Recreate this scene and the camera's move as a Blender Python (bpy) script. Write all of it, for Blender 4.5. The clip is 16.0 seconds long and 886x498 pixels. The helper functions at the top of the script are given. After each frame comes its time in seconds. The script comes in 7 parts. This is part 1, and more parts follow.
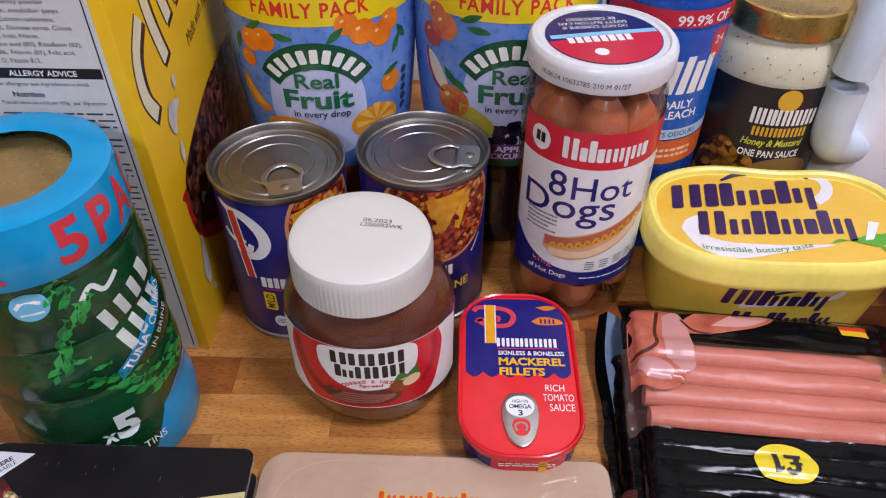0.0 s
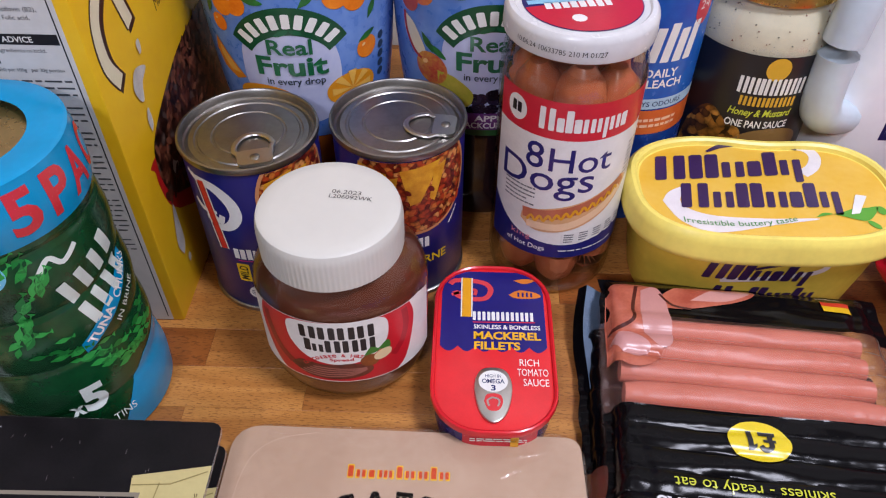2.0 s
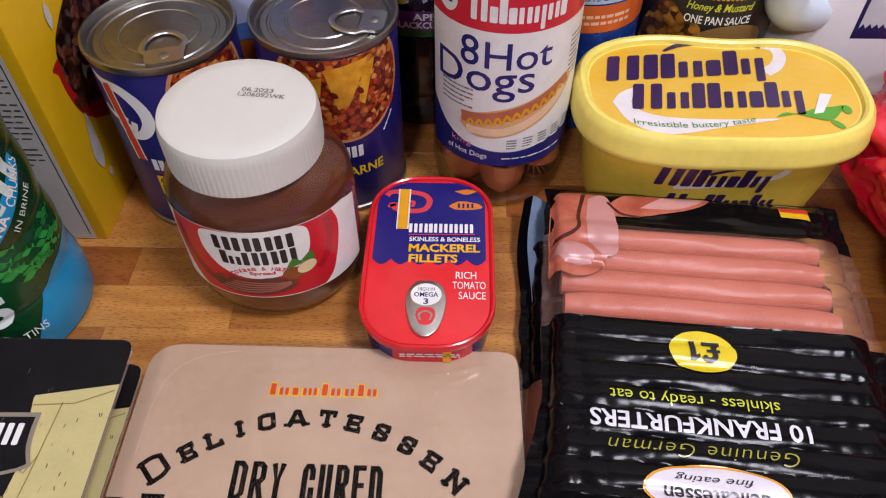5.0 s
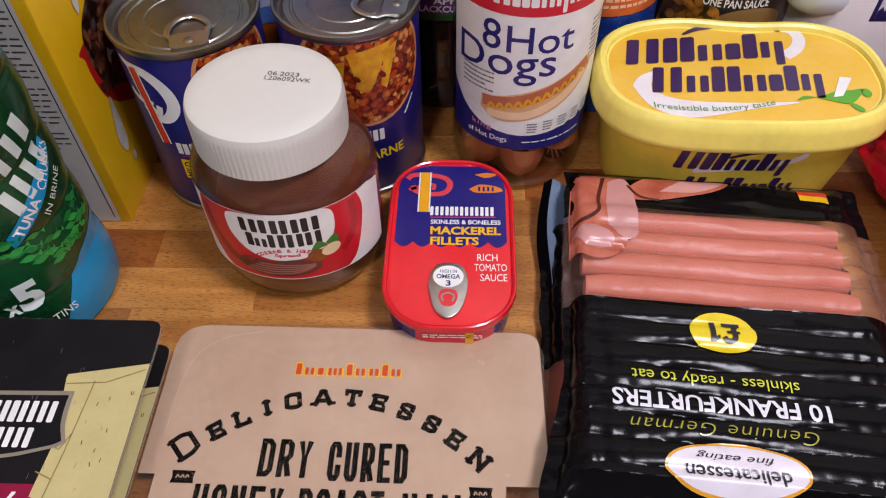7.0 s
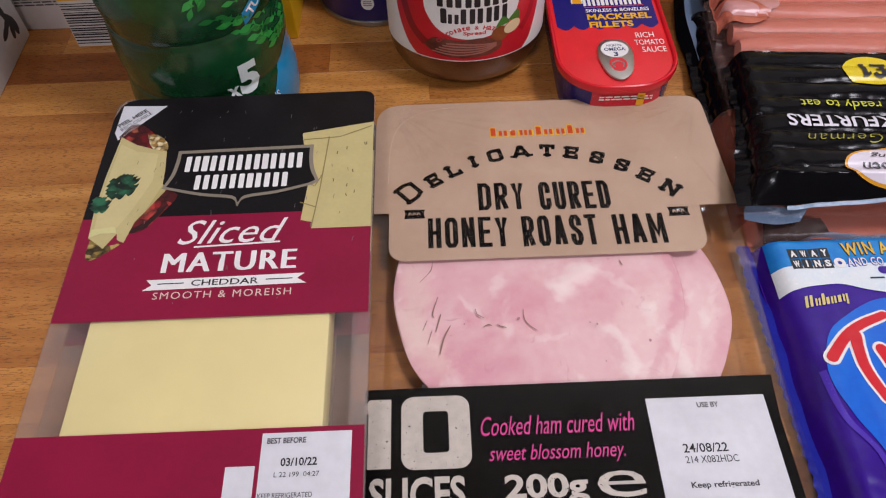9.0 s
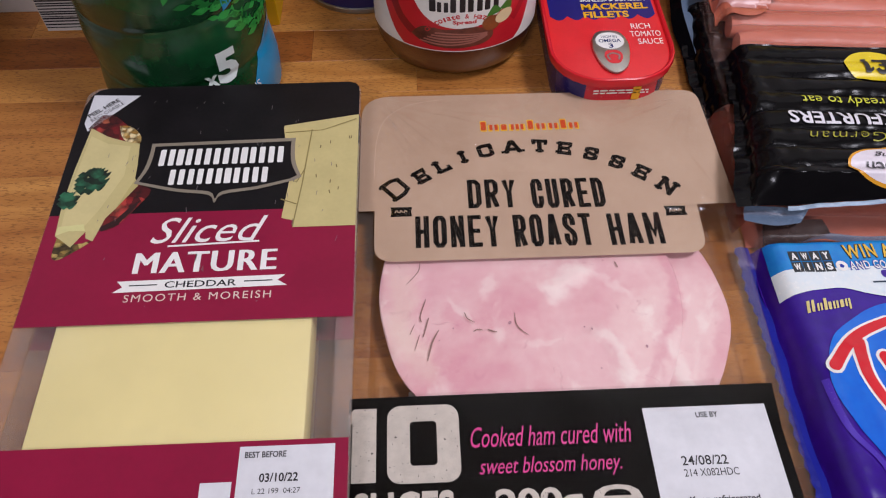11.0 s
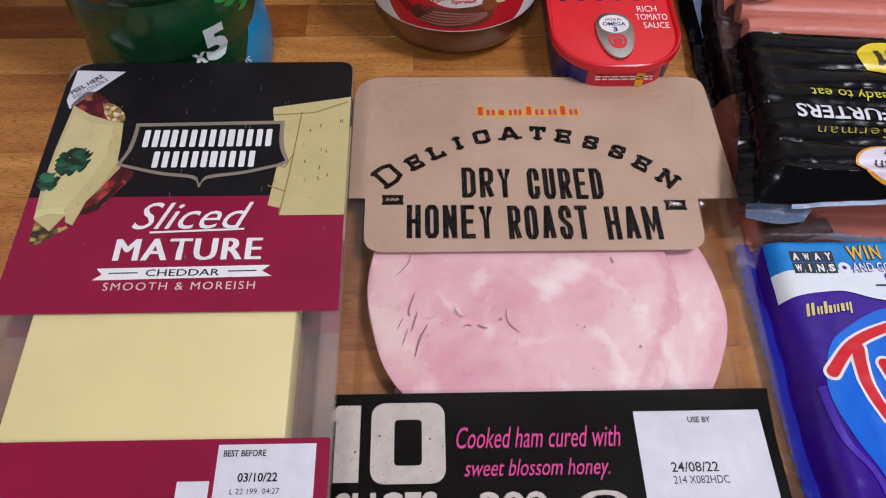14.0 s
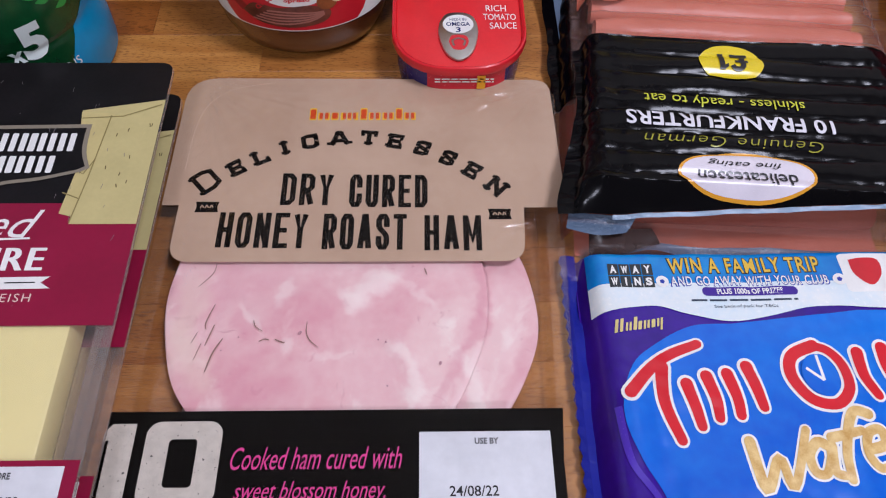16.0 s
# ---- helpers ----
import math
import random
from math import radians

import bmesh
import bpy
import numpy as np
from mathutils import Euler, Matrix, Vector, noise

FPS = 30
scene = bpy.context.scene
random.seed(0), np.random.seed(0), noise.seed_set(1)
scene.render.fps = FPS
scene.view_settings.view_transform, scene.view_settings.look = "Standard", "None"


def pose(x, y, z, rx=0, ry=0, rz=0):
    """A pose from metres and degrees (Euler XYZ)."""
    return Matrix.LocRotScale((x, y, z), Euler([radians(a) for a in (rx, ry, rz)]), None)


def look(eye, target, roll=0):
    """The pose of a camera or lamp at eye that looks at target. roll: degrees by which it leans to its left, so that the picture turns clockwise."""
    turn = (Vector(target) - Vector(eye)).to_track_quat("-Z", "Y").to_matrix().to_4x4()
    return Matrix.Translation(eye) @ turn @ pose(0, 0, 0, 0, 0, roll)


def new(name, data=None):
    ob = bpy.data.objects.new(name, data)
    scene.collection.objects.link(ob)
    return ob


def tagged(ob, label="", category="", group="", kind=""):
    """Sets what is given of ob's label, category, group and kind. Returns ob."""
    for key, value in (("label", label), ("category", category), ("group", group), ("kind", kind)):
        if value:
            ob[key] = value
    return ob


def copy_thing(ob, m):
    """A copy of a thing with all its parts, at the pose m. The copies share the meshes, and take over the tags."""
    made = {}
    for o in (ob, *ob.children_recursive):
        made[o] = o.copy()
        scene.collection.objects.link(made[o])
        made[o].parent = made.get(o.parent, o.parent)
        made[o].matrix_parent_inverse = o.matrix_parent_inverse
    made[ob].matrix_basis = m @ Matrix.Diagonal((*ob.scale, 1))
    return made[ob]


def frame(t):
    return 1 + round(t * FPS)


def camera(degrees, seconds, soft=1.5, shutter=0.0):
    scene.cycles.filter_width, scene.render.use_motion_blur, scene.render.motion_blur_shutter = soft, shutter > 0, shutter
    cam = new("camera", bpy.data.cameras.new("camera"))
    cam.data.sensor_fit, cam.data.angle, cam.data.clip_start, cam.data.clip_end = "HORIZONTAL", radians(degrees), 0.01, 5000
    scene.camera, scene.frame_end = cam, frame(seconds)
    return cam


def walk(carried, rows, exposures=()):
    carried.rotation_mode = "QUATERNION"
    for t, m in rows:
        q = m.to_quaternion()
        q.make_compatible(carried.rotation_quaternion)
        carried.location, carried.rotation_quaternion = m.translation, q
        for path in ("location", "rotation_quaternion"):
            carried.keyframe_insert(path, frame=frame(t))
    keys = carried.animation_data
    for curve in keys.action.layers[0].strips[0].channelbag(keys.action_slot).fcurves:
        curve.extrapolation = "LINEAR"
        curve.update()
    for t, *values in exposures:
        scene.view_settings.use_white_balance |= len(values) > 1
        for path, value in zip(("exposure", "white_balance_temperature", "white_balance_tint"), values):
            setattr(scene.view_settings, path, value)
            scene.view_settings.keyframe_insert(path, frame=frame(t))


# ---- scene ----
cam = camera(61.11, 16.0, soft=1.15)
PATH = [
    (0, (0.01255, -0.01535, 0.34528), (0.00451, 0.35543, 0.00993), 0.366),
    (0.5, (0.01696, -0.00638, 0.33748), (0.00852, 0.35687, -0.00600), 0.397),
    (1, (0.02228, -0.00218, 0.33562), (0.01327, 0.35696, -0.01215), 0.447),
    (1.5, (0.02688, -0.00478, 0.33893), (0.01690, 0.35217, -0.01105), 0.469),
    (2, (0.02848, -0.00679, 0.34249), (0.01771, 0.34830, -0.00936), 0.337),
    (2.5, (0.03134, -0.01774, 0.33193), (0.01981, 0.33435, -0.02289), 0.164),
    (3, (0.03718, -0.02201, 0.32137), (0.02820, 0.32408, -0.03938), 0.018),
    (3.5, (0.04666, -0.01893, 0.32136), (0.03846, 0.32195, -0.04433), -0.187),
    (4, (0.05768, -0.01045, 0.31688), (0.05159, 0.32516, -0.05370), -0.040),
    (4.2, (0.06033, -0.00750, 0.31503), (0.05444, 0.32664, -0.05688), -0.014),
    (6.3, (0.06171, 0.00264, 0.31225), (0.04729, 0.31952, -0.07424), -0.799),
    (6.5, (0.05951, 0.00202, 0.31411), (0.04741, 0.32020, -0.07140), -0.487),
    (7, (0.05359, -0.00396, 0.31568), (0.04131, 0.31443, -0.06964), -0.758),
    (7.5, (0.00526, -0.04866, 0.30775), (-0.00580, 0.26868, -0.07847), -1.331),
    (8, (-0.03588, -0.09665, 0.28840), (-0.04576, 0.21128, -0.10541), -2.613),
    (8.5, (-0.04397, -0.10117, 0.28796), (-0.04786, 0.20066, -0.11064), -2.471),
    (9, (-0.04886, -0.10737, 0.28993), (-0.04895, 0.19106, -0.11124), -2.290),
    (11.3, (-0.05182, -0.09197, 0.27605), (-0.04048, 0.19704, -0.13180), -0.121),
    (11.5, (-0.06367, -0.09054, 0.27241), (-0.05413, 0.19624, -0.13706), -0.190),
    (12, (-0.06793, -0.08537, 0.26888), (-0.05911, 0.19621, -0.14420), 0.003),
    (12.5, (-0.06200, -0.08639, 0.27075), (-0.05367, 0.19139, -0.14490), 0.064),
    (13, (-0.06073, -0.08712, 0.27932), (-0.05217, 0.18791, -0.13815), 0.353),
    (13.5, (-0.05200, -0.08661, 0.27840), (-0.04373, 0.18844, -0.13906), 0.452),
    (14, (-0.04638, -0.07999, 0.27921), (-0.03654, 0.19313, -0.13949), 1.062),
    (14.5, (-0.02759, -0.07567, 0.28447), (-0.01781, 0.19844, -0.13359), 1.123),
    (15, (-0.00150, -0.07546, 0.28164), (0.00814, 0.19743, -0.13721), 1.097),
    (15.5, (0.02137, -0.07386, 0.28019), (0.03267, 0.19696, -0.13997), 1.466),
    (16, (0.03284, -0.06820, 0.27525), (0.04222, 0.19940, -0.14701), 1.370),
]
walk(cam, [(t, look(eye, target, roll)) for t, eye, target, roll in PATH],
     [(0, 0.05, 6100, 10), (3.0, 0.05, 6150, 10), (4.2, 0.03, 6350, 10), (7.0, 0.0, 6500, 10), (8.0, -0.18, 6600, 10), (9.2, -0.26, 6550, 10), (12.5, -0.24, 6350, 10), (14.5, -0.25, 6150, 10), (16.0, -0.26, 6000, 10)])

# ---- world and lamps ----
world = bpy.data.worlds.new("world")
scene.world = world
world.use_nodes = True
world.node_tree.nodes["Background"].inputs[0].default_value = (0.8, 0.85, 1.0, 1)
world.node_tree.nodes["Background"].inputs[1].default_value = 0.05


def area_lamp(name, place, aim, size, watts, colour):
    data = bpy.data.lights.new(name, "AREA")
    data.shape, data.size, data.energy, data.color = "DISK", size, watts, colour
    ob = new(name, data)
    ob.matrix_world = look(place, aim)
    return ob


area_lamp("ceiling_lamp_light", (0.58, -0.14, 1.43), (0.25, 0.15, 0), 0.34, 17.2, (0.985, 0.96, 1.085))
# fill added from the front left to brighten the label fronts; no such lamp seen
area_lamp("added_fill_light", (-0.35, -1.2, 1.43), (-0.2, 0.0, 0), 0.30, 12.3, (0.985, 0.96, 1.085))


# ---- materials ----
def lin(h):
    h = h.lstrip("#")
    out = []
    for i in (0, 2, 4):
        c = int(h[i:i + 2], 16) / 255
        out.append(c / 12.92 if c <= 0.04045 else ((c + 0.055) / 1.055) ** 2.4)
    return (*out, 1.0)


CACHE = {}


def mat(name, colour, rough=0.4, metal=0.0, var=0.12, scale=55.0, bump=0.0, bscale=300.0, coat=0.0, second="", stretch=(1, 1, 1), spec=0.5):
    """A procedural surface: base colour with fine and coarse variation, optional relief and clear coat."""
    key = (name, colour)
    if key in CACHE:
        return CACHE[key]
    m = bpy.data.materials.new(name)
    m.use_nodes = True
    nt = m.node_tree
    b = nt.nodes["Principled BSDF"]
    c = lin(colour)
    tex = nt.nodes.new("ShaderNodeTexCoord")
    mp = nt.nodes.new("ShaderNodeMapping")
    mp.inputs["Scale"].default_value = stretch
    nt.links.new(tex.outputs["Object"], mp.inputs["Vector"])
    n1 = nt.nodes.new("ShaderNodeTexNoise")
    n1.inputs["Scale"].default_value, n1.inputs["Detail"].default_value = scale, 5
    n2 = nt.nodes.new("ShaderNodeTexNoise")
    n2.inputs["Scale"].default_value, n2.inputs["Detail"].default_value = scale * 9, 3
    for n in (n1, n2):
        nt.links.new(mp.outputs[0], n.inputs["Vector"])
    mix = nt.nodes.new("ShaderNodeMix")
    mix.data_type = "RGBA"
    d = lin(second) if second else tuple(x * (1 - var) for x in c[:3]) + (1,)
    e = c if second else tuple(min(1, x * (1 + var * 0.6)) for x in c[:3]) + (1,)
    mix.inputs[6].default_value, mix.inputs[7].default_value = e, d
    ramp = nt.nodes.new("ShaderNodeMapRange")
    ramp.inputs[1].default_value, ramp.inputs[2].default_value = 0.3, 0.7
    add = nt.nodes.new("ShaderNodeMath")
    add.operation = "MULTIPLY_ADD"
    nt.links.new(n2.outputs[0], add.inputs[0])
    add.inputs[1].default_value = 0.35
    nt.links.new(n1.outputs[0], add.inputs[2])
    sub = nt.nodes.new("ShaderNodeMath")
    sub.operation = "SUBTRACT"
    nt.links.new(add.outputs[0], sub.inputs[0])
    sub.inputs[1].default_value = 0.175
    nt.links.new(sub.outputs[0], ramp.inputs[0])
    nt.links.new(ramp.outputs[0], mix.inputs[0])
    nt.links.new(mix.outputs[2], b.inputs["Base Color"])
    rr = nt.nodes.new("ShaderNodeMapRange")
    rr.inputs[3].default_value, rr.inputs[4].default_value = rough * 0.8, min(1, rough * 1.25)
    nt.links.new(n2.outputs[0], rr.inputs[0])
    nt.links.new(rr.outputs[0], b.inputs["Roughness"])
    b.inputs["Metallic"].default_value = metal
    b.inputs["Coat Weight"].default_value = coat
    b.inputs["Coat Roughness"].default_value = 0.08
    b.inputs["Specular IOR Level"].default_value = spec
    if bump:
        bp = nt.nodes.new("ShaderNodeBump")
        bp.inputs["Strength"].default_value, bp.inputs["Distance"].default_value = bump, 0.001
        n3 = nt.nodes.new("ShaderNodeTexNoise")
        n3.inputs["Scale"].default_value, n3.inputs["Detail"].default_value = bscale, 3
        nt.links.new(mp.outputs[0], n3.inputs["Vector"])
        nt.links.new(n3.outputs[0], bp.inputs["Height"])
        nt.links.new(bp.outputs[0], b.inputs["Normal"])
    CACHE[key] = m
    return m


def ink(colour, rough=0.32, coat=0.0):
    return mat("print_" + colour.strip("#"), colour, rough, var=0.07, scale=90, coat=coat)


def clear_film(name, tint="#ffffff", rough=0.06, ior=1.45, bump=0.0, bscale=60.0, haze=0.0, hazecol="#d8d4d0"):
    """Clear plastic or glass skin: lets light straight through, with a Fresnel gloss, a little haze and wrinkles."""
    m = bpy.data.materials.new(name)
    m.use_nodes = True
    nt = m.node_tree
    nt.nodes.remove(nt.nodes["Principled BSDF"])
    out = nt.nodes["Material Output"]
    tr = nt.nodes.new("ShaderNodeBsdfTransparent")
    tr.inputs[0].default_value = lin(tint)
    gl = nt.nodes.new("ShaderNodeBsdfGlossy")
    gl.inputs["Roughness"].default_value = rough
    fr = nt.nodes.new("ShaderNodeLayerWeight")
    pw = nt.nodes.new("ShaderNodeMath")
    pw.operation = "POWER"
    pw.inputs[1].default_value = 4.0
    nt.links.new(fr.outputs["Facing"], pw.inputs[0])
    ma = nt.nodes.new("ShaderNodeMath")
    ma.operation = "MULTIPLY_ADD"
    ma.inputs[1].default_value, ma.inputs[2].default_value = 0.7, ((ior - 1) / (ior + 1)) ** 2 * 1.3
    nt.links.new(pw.outputs[0], ma.inputs[0])
    mx = nt.nodes.new("ShaderNodeMixShader")
    nt.links.new(ma.outputs[0], mx.inputs[0])
    last = tr
    if haze:
        df = nt.nodes.new("ShaderNodeBsdfDiffuse")
        df.inputs[0].default_value = lin(hazecol)
        hz = nt.nodes.new("ShaderNodeMixShader")
        hz.inputs[0].default_value = haze
        nt.links.new(tr.outputs[0], hz.inputs[1])
        nt.links.new(df.outputs[0], hz.inputs[2])
        last = hz
    nt.links.new(last.outputs[0], mx.inputs[1])
    nt.links.new(gl.outputs[0], mx.inputs[2])
    if bump:
        tex = nt.nodes.new("ShaderNodeTexCoord")
        bp = nt.nodes.new("ShaderNodeBump")
        bp.inputs["Strength"].default_value, bp.inputs["Distance"].default_value = bump, 0.002
        n3 = nt.nodes.new("ShaderNodeTexNoise")
        n3.inputs["Scale"].default_value, n3.inputs["Detail"].default_value = bscale, 2
        n3.inputs["Distortion"].default_value = 1.5
        nt.links.new(tex.outputs["Object"], n3.inputs["Vector"])
        nt.links.new(n3.outputs[0], bp.inputs["Height"])
        nt.links.new(bp.outputs[0], gl.inputs["Normal"])
        nt.links.new(bp.outputs[0], fr.inputs["Normal"])
    nt.links.new(mx.outputs[0], out.inputs[0])
    return m


def wood(name, a, b, c):
    """Oiled beech: long soft grain, short dark flecks, tone shifting from stave to stave."""
    m = bpy.data.materials.new(name)
    m.use_nodes = True
    nt = m.node_tree
    bs = nt.nodes["Principled BSDF"]
    tex = nt.nodes.new("ShaderNodeTexCoord")
    info = nt.nodes.new("ShaderNodeObjectInfo")
    off = nt.nodes.new("ShaderNodeVectorMath")
    off.operation = "MULTIPLY_ADD"
    off.inputs[1].default_value = (7, 3, 5)
    nt.links.new(info.outputs["Random"], off.inputs[0])
    nt.links.new(tex.outputs["Object"], off.inputs[2])

    def noise_tex(sc, scale, detail):
        mp = nt.nodes.new("ShaderNodeMapping")
        mp.inputs["Scale"].default_value = sc
        nt.links.new(off.outputs[0], mp.inputs[0])
        n = nt.nodes.new("ShaderNodeTexNoise")
        n.inputs["Scale"].default_value, n.inputs["Detail"].default_value = scale, detail
        n.inputs["Distortion"].default_value = 0.4
        nt.links.new(mp.outputs[0], n.inputs[0])
        return n
    grain = noise_tex((1, 9, 9), 14, 6)
    fleck = noise_tex((1, 5.5, 1), 300, 1)
    r1 = nt.nodes.new("ShaderNodeValToRGB")
    r1.color_ramp.elements[0].position, r1.color_ramp.elements[1].position = 0.25, 0.75
    r1.color_ramp.elements[0].color, r1.color_ramp.elements[1].color = lin(a), lin(b)
    nt.links.new(grain.outputs[0], r1.inputs[0])
    fr = nt.nodes.new("ShaderNodeMapRange")
    fr.inputs[1].default_value, fr.inputs[2].default_value = 0.57, 0.63
    fr.inputs[4].default_value = 0.62
    nt.links.new(fleck.outputs[0], fr.inputs[0])
    mx = nt.nodes.new("ShaderNodeMix")
    mx.data_type = "RGBA"
    mx.inputs[7].default_value = lin(c)
    nt.links.new(fr.outputs[0], mx.inputs[0])
    nt.links.new(r1.outputs[0], mx.inputs[6])
    hsv = nt.nodes.new("ShaderNodeHueSaturation")
    val = nt.nodes.new("ShaderNodeMapRange")
    val.inputs[3].default_value, val.inputs[4].default_value = 0.92, 1.08
    nt.links.new(info.outputs["Random"], val.inputs[0])
    nt.links.new(val.outputs[0], hsv.inputs["Value"])
    nt.links.new(mx.outputs[2], hsv.inputs["Color"])
    nt.links.new(hsv.outputs[0], bs.inputs["Base Color"])
    bs.inputs["Roughness"].default_value = 0.38
    bp = nt.nodes.new("ShaderNodeBump")
    bp.inputs["Strength"].default_value, bp.inputs["Distance"].default_value = 0.12, 0.0004
    nt.links.new(fleck.outputs[0], bp.inputs["Height"])
    nt.links.new(bp.outputs[0], bs.inputs["Normal"])
    return m


# ---- building helpers ----
def mesh_of(bm, name, smooth=True):
    bmesh.ops.recalc_face_normals(bm, faces=bm.faces)
    me = bpy.data.meshes.new(name)
    for f in bm.faces:
        f.smooth = smooth
    bm.to_mesh(me)
    bm.free()
    if smooth:
        me.set_sharp_from_angle(angle=radians(38))
    return me


def part(name, bm, material, parent, label="", smooth=True):
    ob = new(name, mesh_of(bm, name, smooth))
    ob.data.materials.append(material)
    ob.parent = parent
    if label:
        ob["label"] = label
    return ob


def thing(name, label, category, x, y, z=0.0, rz=0.0, rx=0.0, ry=0.0, group=""):
    ob = new(name)
    ob.empty_display_size = 0.02
    ob.matrix_world = pose(x, y, z, rx, ry, rz)
    return tagged(ob, label, category, group)


def loft(rings, cap0=True, cap1=True):
    """Rings of equally many points, bottom to top, skinned into one mesh."""
    bm = bmesh.new()
    vs = [[bm.verts.new(p) for p in ring] for ring in rings]
    n = len(vs[0])
    for a, b in zip(vs, vs[1:]):
        for i in range(n):
            j = (i + 1) % n
            bm.faces.new((a[i], a[j], b[j], b[i]))
    if cap0:
        bm.faces.new(list(reversed(vs[0])))
    if cap1:
        bm.faces.new(vs[-1])
    return bm


def lathe(profile, n=56, sx=1.0, sy=1.0, cap0=True, cap1=True, cx=0.0, cy=0.0):
    rings = []
    for r, z in profile:
        r = max(r, 1e-5)
        rings.append([(cx + sx * r * math.cos(2 * math.pi * i / n), cy + sy * r * math.sin(2 * math.pi * i / n), z) for i in range(n)])
    return loft(rings, cap0, cap1)


def rrect(w, d, r, n=7, cx=0.0, cy=0.0):
    pts = []
    for qx, qy, a0 in ((1, 1, 0), (-1, 1, 90), (-1, -1, 180), (1, -1, 270)):
        for i in range(n + 1):
            a = radians(a0 + 90 * i / n)
            pts.append((cx + qx * (w / 2 - r) + r * math.cos(a), cy + qy * (d / 2 - r) + r * math.sin(a)))
    return pts


def flat_rings(levels, n=7):
    """levels: (w, d, r, z) outlines from bottom to top."""
    return [[(x, y, z) for x, y in rrect(w, d, r, n)] for w, d, r, z in levels]


def box_bm(x0, y0, z0, x1, y1, z1, bevel=0.0, seg=2):
    bm = bmesh.new()
    bmesh.ops.create_cube(bm, size=1)
    for v in bm.verts:
        v.co = ((x0 + x1) / 2 + v.co.x * (x1 - x0), (y0 + y1) / 2 + v.co.y * (y1 - y0), (z0 + z1) / 2 + v.co.z * (z1 - z0))
    if bevel:
        bmesh.ops.bevel(bm, geom=list(bm.edges), offset=bevel, segments=seg, affect="EDGES", profile=0.5)
    return bm


def tube(points, radius, n=8, sections=None):
    """A round bar along points."""
    bm = bmesh.new()
    rings = []
    pts = [Vector(p) for p in points]
    for i, p in enumerate(pts):
        t = (pts[min(i + 1, len(pts) - 1)] - pts[max(i - 1, 0)]).normalized()
        s = t.cross(Vector((0, 0, 1)))
        s = s.normalized() if s.length > 1e-3 else Vector((1, 0, 0))
        u = s.cross(t)
        r = radius if not sections else radius * sections[i]
        rings.append([bm.verts.new(p + (s * math.cos(2 * math.pi * k / n) + u * math.sin(2 * math.pi * k / n)) * r) for k in range(n)])
    for a, b in zip(rings, rings[1:]):
        for k in range(n):
            bm.faces.new((a[k], a[(k + 1) % n], b[(k + 1) % n], b[k]))
    bm.faces.new(list(reversed(rings[0])))
    bm.faces.new(rings[-1])
    return bm


def sheet(nx, ny, fn):
    """A grid of (s, t) in 0..1 laid out by fn."""
    bm = bmesh.new()
    vs = [[bm.verts.new(fn(i / nx, j / ny)) for i in range(nx + 1)] for j in range(ny + 1)]
    for j in range(ny):
        for i in range(nx):
            bm.faces.new((vs[j][i], vs[j][i + 1], vs[j + 1][i + 1], vs[j + 1][i]))
    return bm


# ---- printed shapes: flat outlines in metres, laid on a surface ----
def poly(pts):
    return [tuple(p) for p in pts], [tuple(range(len(pts)))]


def ellipse(cx, cy, rx, ry, n=36, turn=0.0, a0=0, a1=360):
    c, s = math.cos(radians(turn)), math.sin(radians(turn))
    pts = []
    full = a1 - a0 >= 360
    for i in range(n if full else n + 1):
        a = radians(a0 + (a1 - a0) * i / n)
        x, y = rx * math.cos(a), ry * math.sin(a)
        pts.append((cx + x * c - y * s, cy + x * s + y * c))
    return poly(pts)


def rect(x0, y0, x1, y1, r=0.0):
    if r:
        return poly(rrect(x1 - x0, y1 - y0, r, 5, (x0 + x1) / 2, (y0 + y1) / 2))
    return poly([(x0, y0), (x1, y0), (x1, y1), (x0, y1)])


def band(pts, width, widths=None):
    """A brush stroke along pts."""
    left, right = [], []
    for i, p in enumerate(pts):
        a, b = pts[max(i - 1, 0)], pts[min(i + 1, len(pts) - 1)]
        tx, ty = b[0] - a[0], b[1] - a[1]
        k = math.hypot(tx, ty) or 1
        w = (widths[i] if widths else width) / 2
        left.append((p[0] - ty / k * w, p[1] + tx / k * w))
        right.append((p[0] + ty / k * w, p[1] - tx / k * w))
    vs, n = left + right, len(pts)
    return vs, [(i, i + 1, n + i + 1, n + i) for i in range(n - 1)]


def curve_pts(pts, n=8):
    """A smooth line through pts."""
    out = []
    for i in range(len(pts) - 1):
        p0, p1, p2, p3 = (pts[max(0, min(len(pts) - 1, i + k))] for k in (-1, 0, 1, 2))
        for j in range(n):
            t = j / n
            out.append(tuple(0.5 * (2 * b + (c - a) * t + (2 * a - 5 * b + 4 * c - d) * t * t + (3 * b - a - 3 * c + d) * t ** 3)
                             for a, b, c, d in zip(p0, p1, p2, p3)))
    return out + [tuple(pts[-1])]


def blob(pts, n=6):
    return poly(curve_pts(pts + [pts[0]], n)[:-1])


def join(*shapes):
    vs, fs = [], []
    for v, f in shapes:
        k = len(vs)
        vs += v
        fs += [tuple(i + k for i in g) for g in f]
    return vs, fs


def warp(shape, fn):
    return [fn(*p) for p in shape[0]], shape[1]


def turned(shape, deg, cx=0.0, cy=0.0):
    c, s = math.cos(radians(deg)), math.sin(radians(deg))
    return warp(shape, lambda x, y: (cx + (x - cx) * c - (y - cy) * s, cy + (x - cx) * s + (y - cy) * c))


